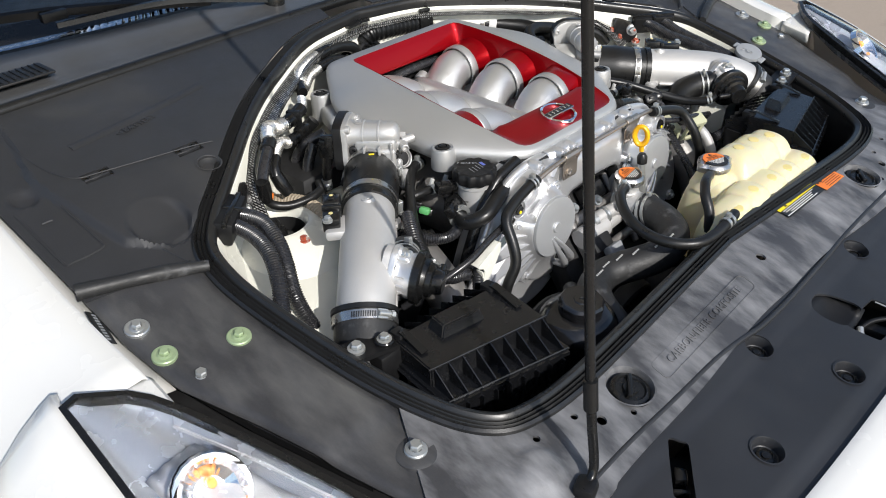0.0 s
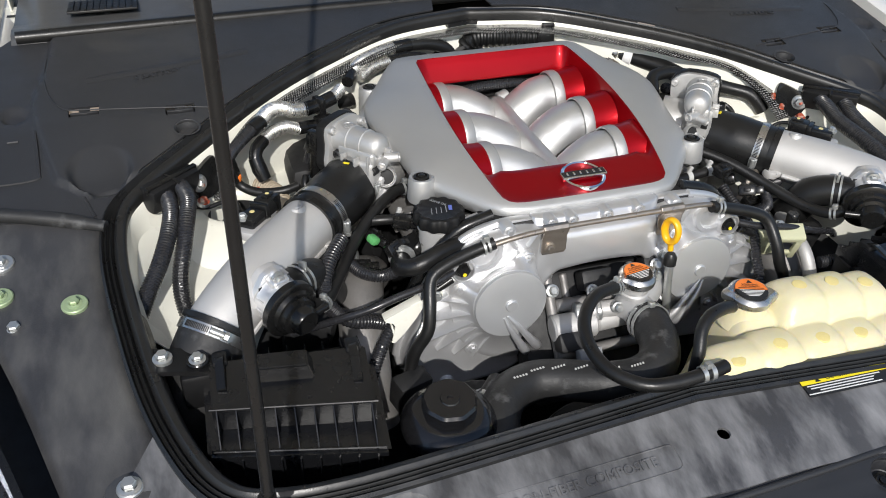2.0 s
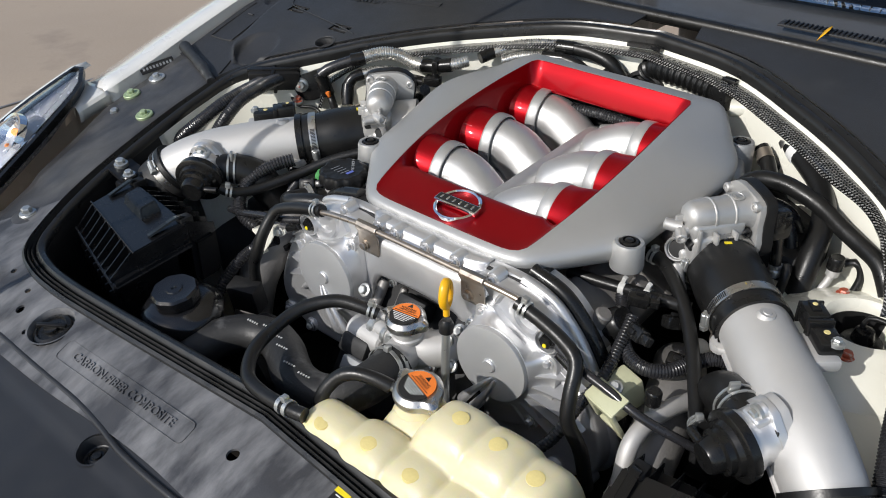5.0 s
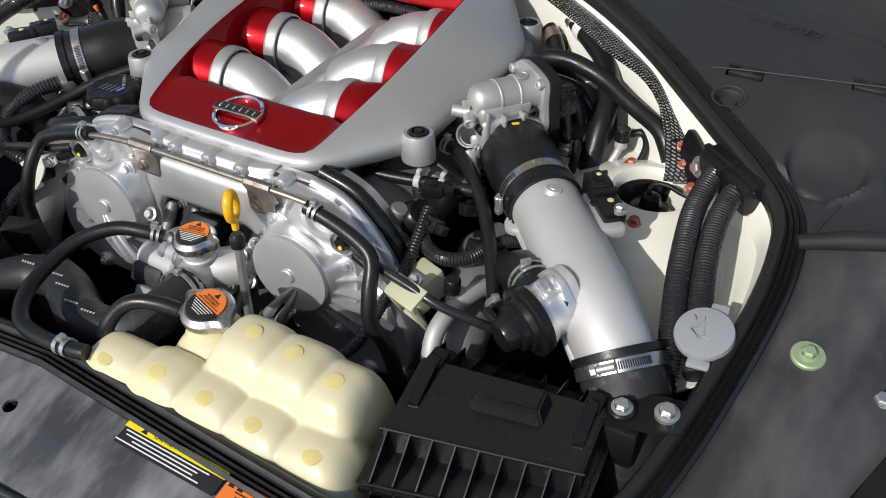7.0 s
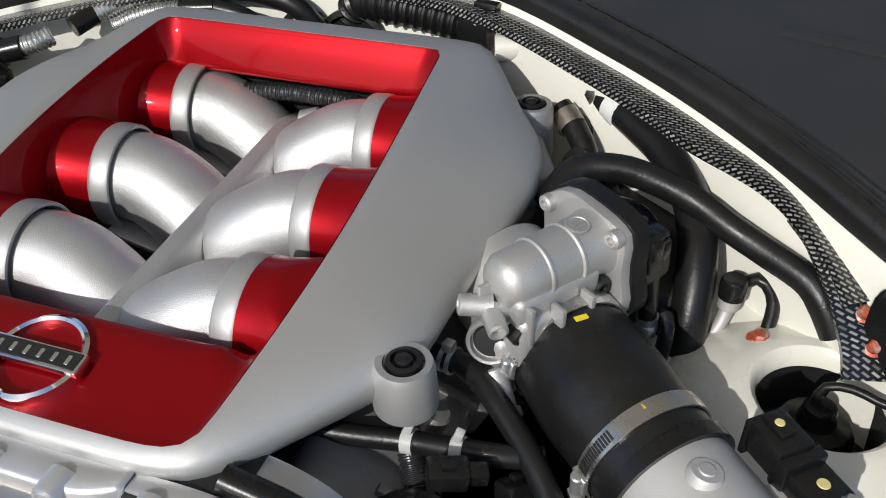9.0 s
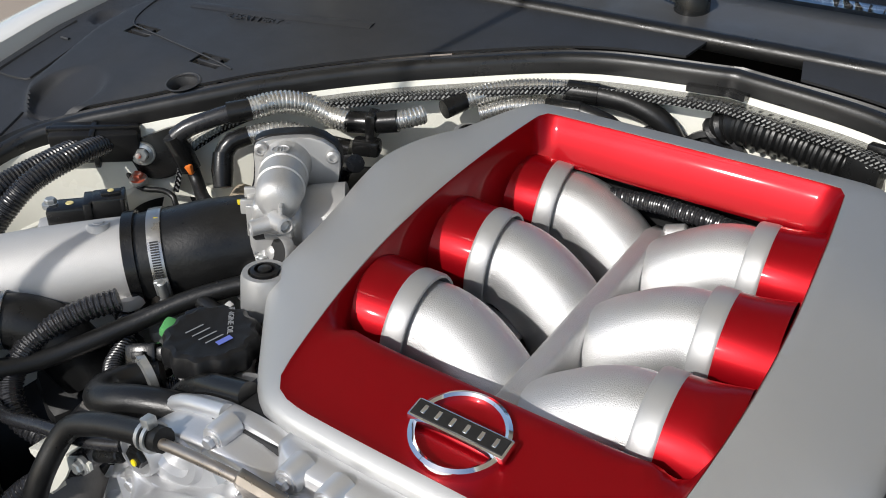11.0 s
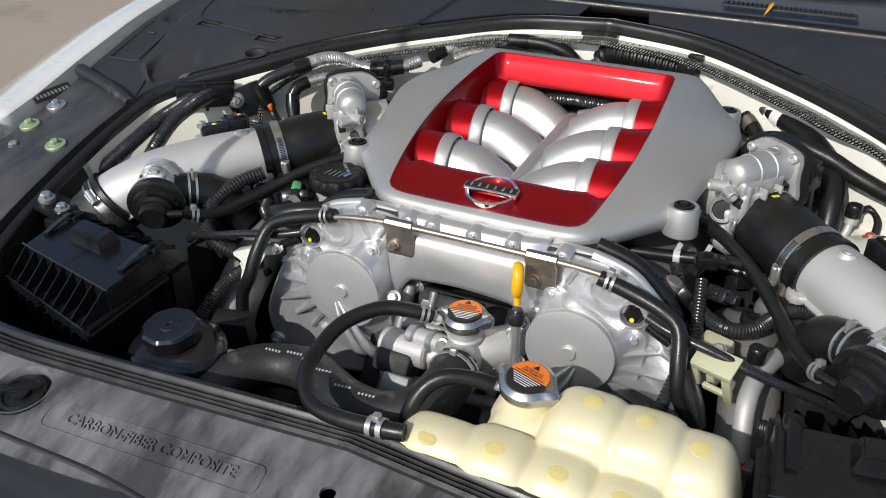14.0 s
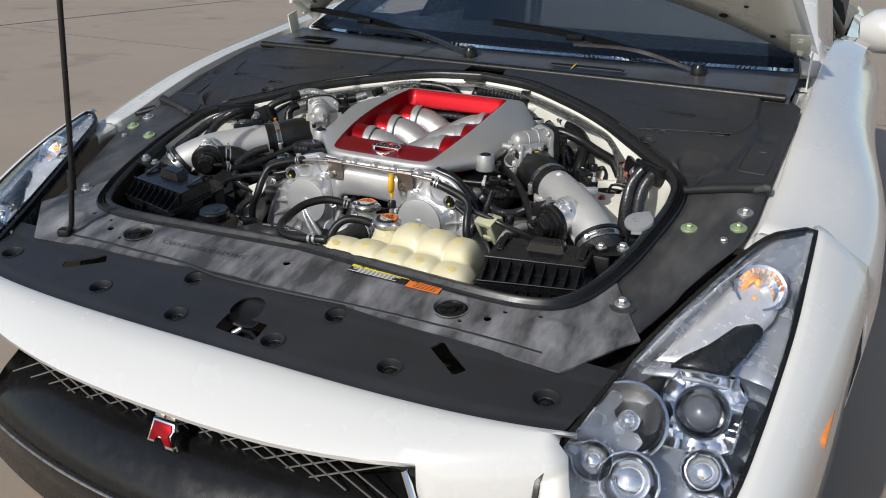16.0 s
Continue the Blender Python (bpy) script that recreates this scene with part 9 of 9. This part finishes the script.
box(bm, (-0.236, -0.198, 0.7275), (0.014, 0.006, 0.001), Euler((0, 0, 0.75)).to_matrix())
part("red_mark", bm, M_redb, cl)

# ---------------------------------------------------------------- labels and marks on the radiator support
def on_deck(x, y, up=0.004):
    return Vector((x, y, deck(y) + up))


def deck_turn(y, rz=0.0):
    k = (deck(y + 0.01) - deck(y - 0.01)) / 0.02
    return Euler((math.atan(k), 0, 0)).to_matrix() @ Matrix.Rotation(rz, 3, "Z")


lab = thing("caution_label", on_deck(0.2, -0.335, 0), "black and yellow caution label in three languages", "label")
m = deck_turn(-0.336, radians(-1.5))
c = on_deck(0.2, -0.337, 0.0015)
bm = B()
box(bm, c, (0.125, 0.026, 0.0008), m)
part("black_field", bm, M_ink, lab)
bm = B()
box(bm, c + m @ Vector((0, 0.009, 0.0007)), (0.127, 0.0085, 0.0008), m)
yl = part("yellow_band", bm, M_lyellow, lab)
part("heading", lettering("CAUTION / ATTENTION", 0.0062, c + m @ Vector((0.006, 0.009, 0.0012)), m, 0.00015), M_ink, yl)
bm = B()
prism(bm, [(-0.004, -0.003), (0.004, -0.003), (0, 0.0035)], c + m @ Vector((-0.04, 0.009, 0.0012)), m, 0, 0.0003)
part("triangle", bm, M_ink, yl)
bm = B()
for k in range(4):
    box(bm, c + m @ Vector((-0.006 - 0.004 * (k % 2), 0.002 - k * 0.0038, 0.0007)), (0.105 - 0.014 * (k % 3), 0.0013, 0.0004), m)
part("small_print", bm, M_paper, lab)
lab2 = thing("orange_label", on_deck(0.3, -0.34, 0), "orange warning label beside the caution label", "label")
c = on_deck(0.3, -0.3425, 0.0015)
bm = B()
box(bm, c, (0.068, 0.026, 0.0008), m)
part("orange_field", bm, M_orange, lab2)
bm = B()
for k, dx in enumerate((-0.028, -0.018)):
    prism(bm, [(-0.0035, -0.003), (0.0035, -0.003), (0, 0.0035)], c + m @ Vector((dx, 0.008, 0.0006)), m, 0, 0.0003)
for k in range(4):
    box(bm, c + m @ Vector((0.004, 0.003 - k * 0.0042, 0.0006)), (0.05 - 0.006 * (k % 2), 0.001, 0.0003), m)
part("small_print", bm, M_ink, lab2)
bm = B()
lm = deck_turn(-0.385, radians(2.5))
sweep(bm, [on_deck(-0.19, -0.381, -0.0014) + lm @ Vector((x, y, 0)) for x, y in rrect(0.262, 0.03, 0.008, 4)], [(-0.0006, -0.002), (0.0006, -0.002), (0.0003, -0.0004), (-0.0003, -0.0004)], closed=True, up=(0, -0.2, 1))
part("lettering_frame", bm, M_comp, deck_thing)
part("raised_lettering", lettering("CARBON-FIBER COMPOSITE", 0.0165, on_deck(-0.19, -0.381, -0.0012), deck_turn(-0.385, radians(2.5)), 0.0006, 0.3), M_comp, deck_thing)
for s in (-1, 1):
    cp_ = on_deck(s * 0.371, -0.374, -0.012)
    q = thing("support_clip", cp_, "black round quarter-turn clip in the radiator support", "clip", "support clips")
    bm = B()
    lathe(bm, [(0.027, 0.0), (0.026, 0.005), (0.021, 0.007), (0.019, 0.004), (0.011, 0.004), (0.010, 0.008), (0, 0.008)], cp_, (0, -0.25, 1), 28)
    part("disc", bm, M_blacks, q)
    bm = B()
    box(bm, cp_ + Vector((0, 0, 0.010)), (0.042, 0.006, 0.006), Euler((0.2, 0, radians(35))).to_matrix(), 0.0015)
    part("grip_bar", bm, M_black, q)
for x, y in ((-0.313, -0.54), (-0.155, -0.446), (-0.105, -0.556), (0.113, -0.553), (0.176, -0.448), (0.338, -0.538), (0.6, -0.512), (-0.6, -0.512)):
    at = Vector((x, y + 0.002, deck(y) - 0.0255))
    q = thing("push_rivet", at, "black push rivet in a round recess of the undercover", "rivet", "push rivets")
    bm = B()
    lathe(bm, [(0.0125, 0.0), (0.012, 0.004), (0.009, 0.0052), (0.0085, 0.0035), (0.006, 0.0035), (0.0055, 0.0055), (0, 0.006)], at, (0, -0.15, 1), 22)
    part("head", bm, M_blacks, q)
vin = thing("chassis_plate", (-0.812, 0.10, 0.87), "small black plate with a row of pale characters on the wing", "plate")
bm = B()
vm = Matrix((Vector((0.15, 0.985, 0.09)), Vector((-0.75, 0.12, 0.65)), Vector((0.65, -0.16, 0.74)))).transposed()
vc = Vector((-0.822, 0.115, 0.882))
box(bm, vc, (0.07, 0.018, 0.001), vm)
part("plate", bm, M_ink, vin)
bm = B()
for k in range(9):
    box(bm, vc + vm @ Vector((-0.028 + k * 0.007, 0, 0.0009)), (0.0036, 0.006, 0.0004), vm)
part("small_print", bm, M_grey, vin)
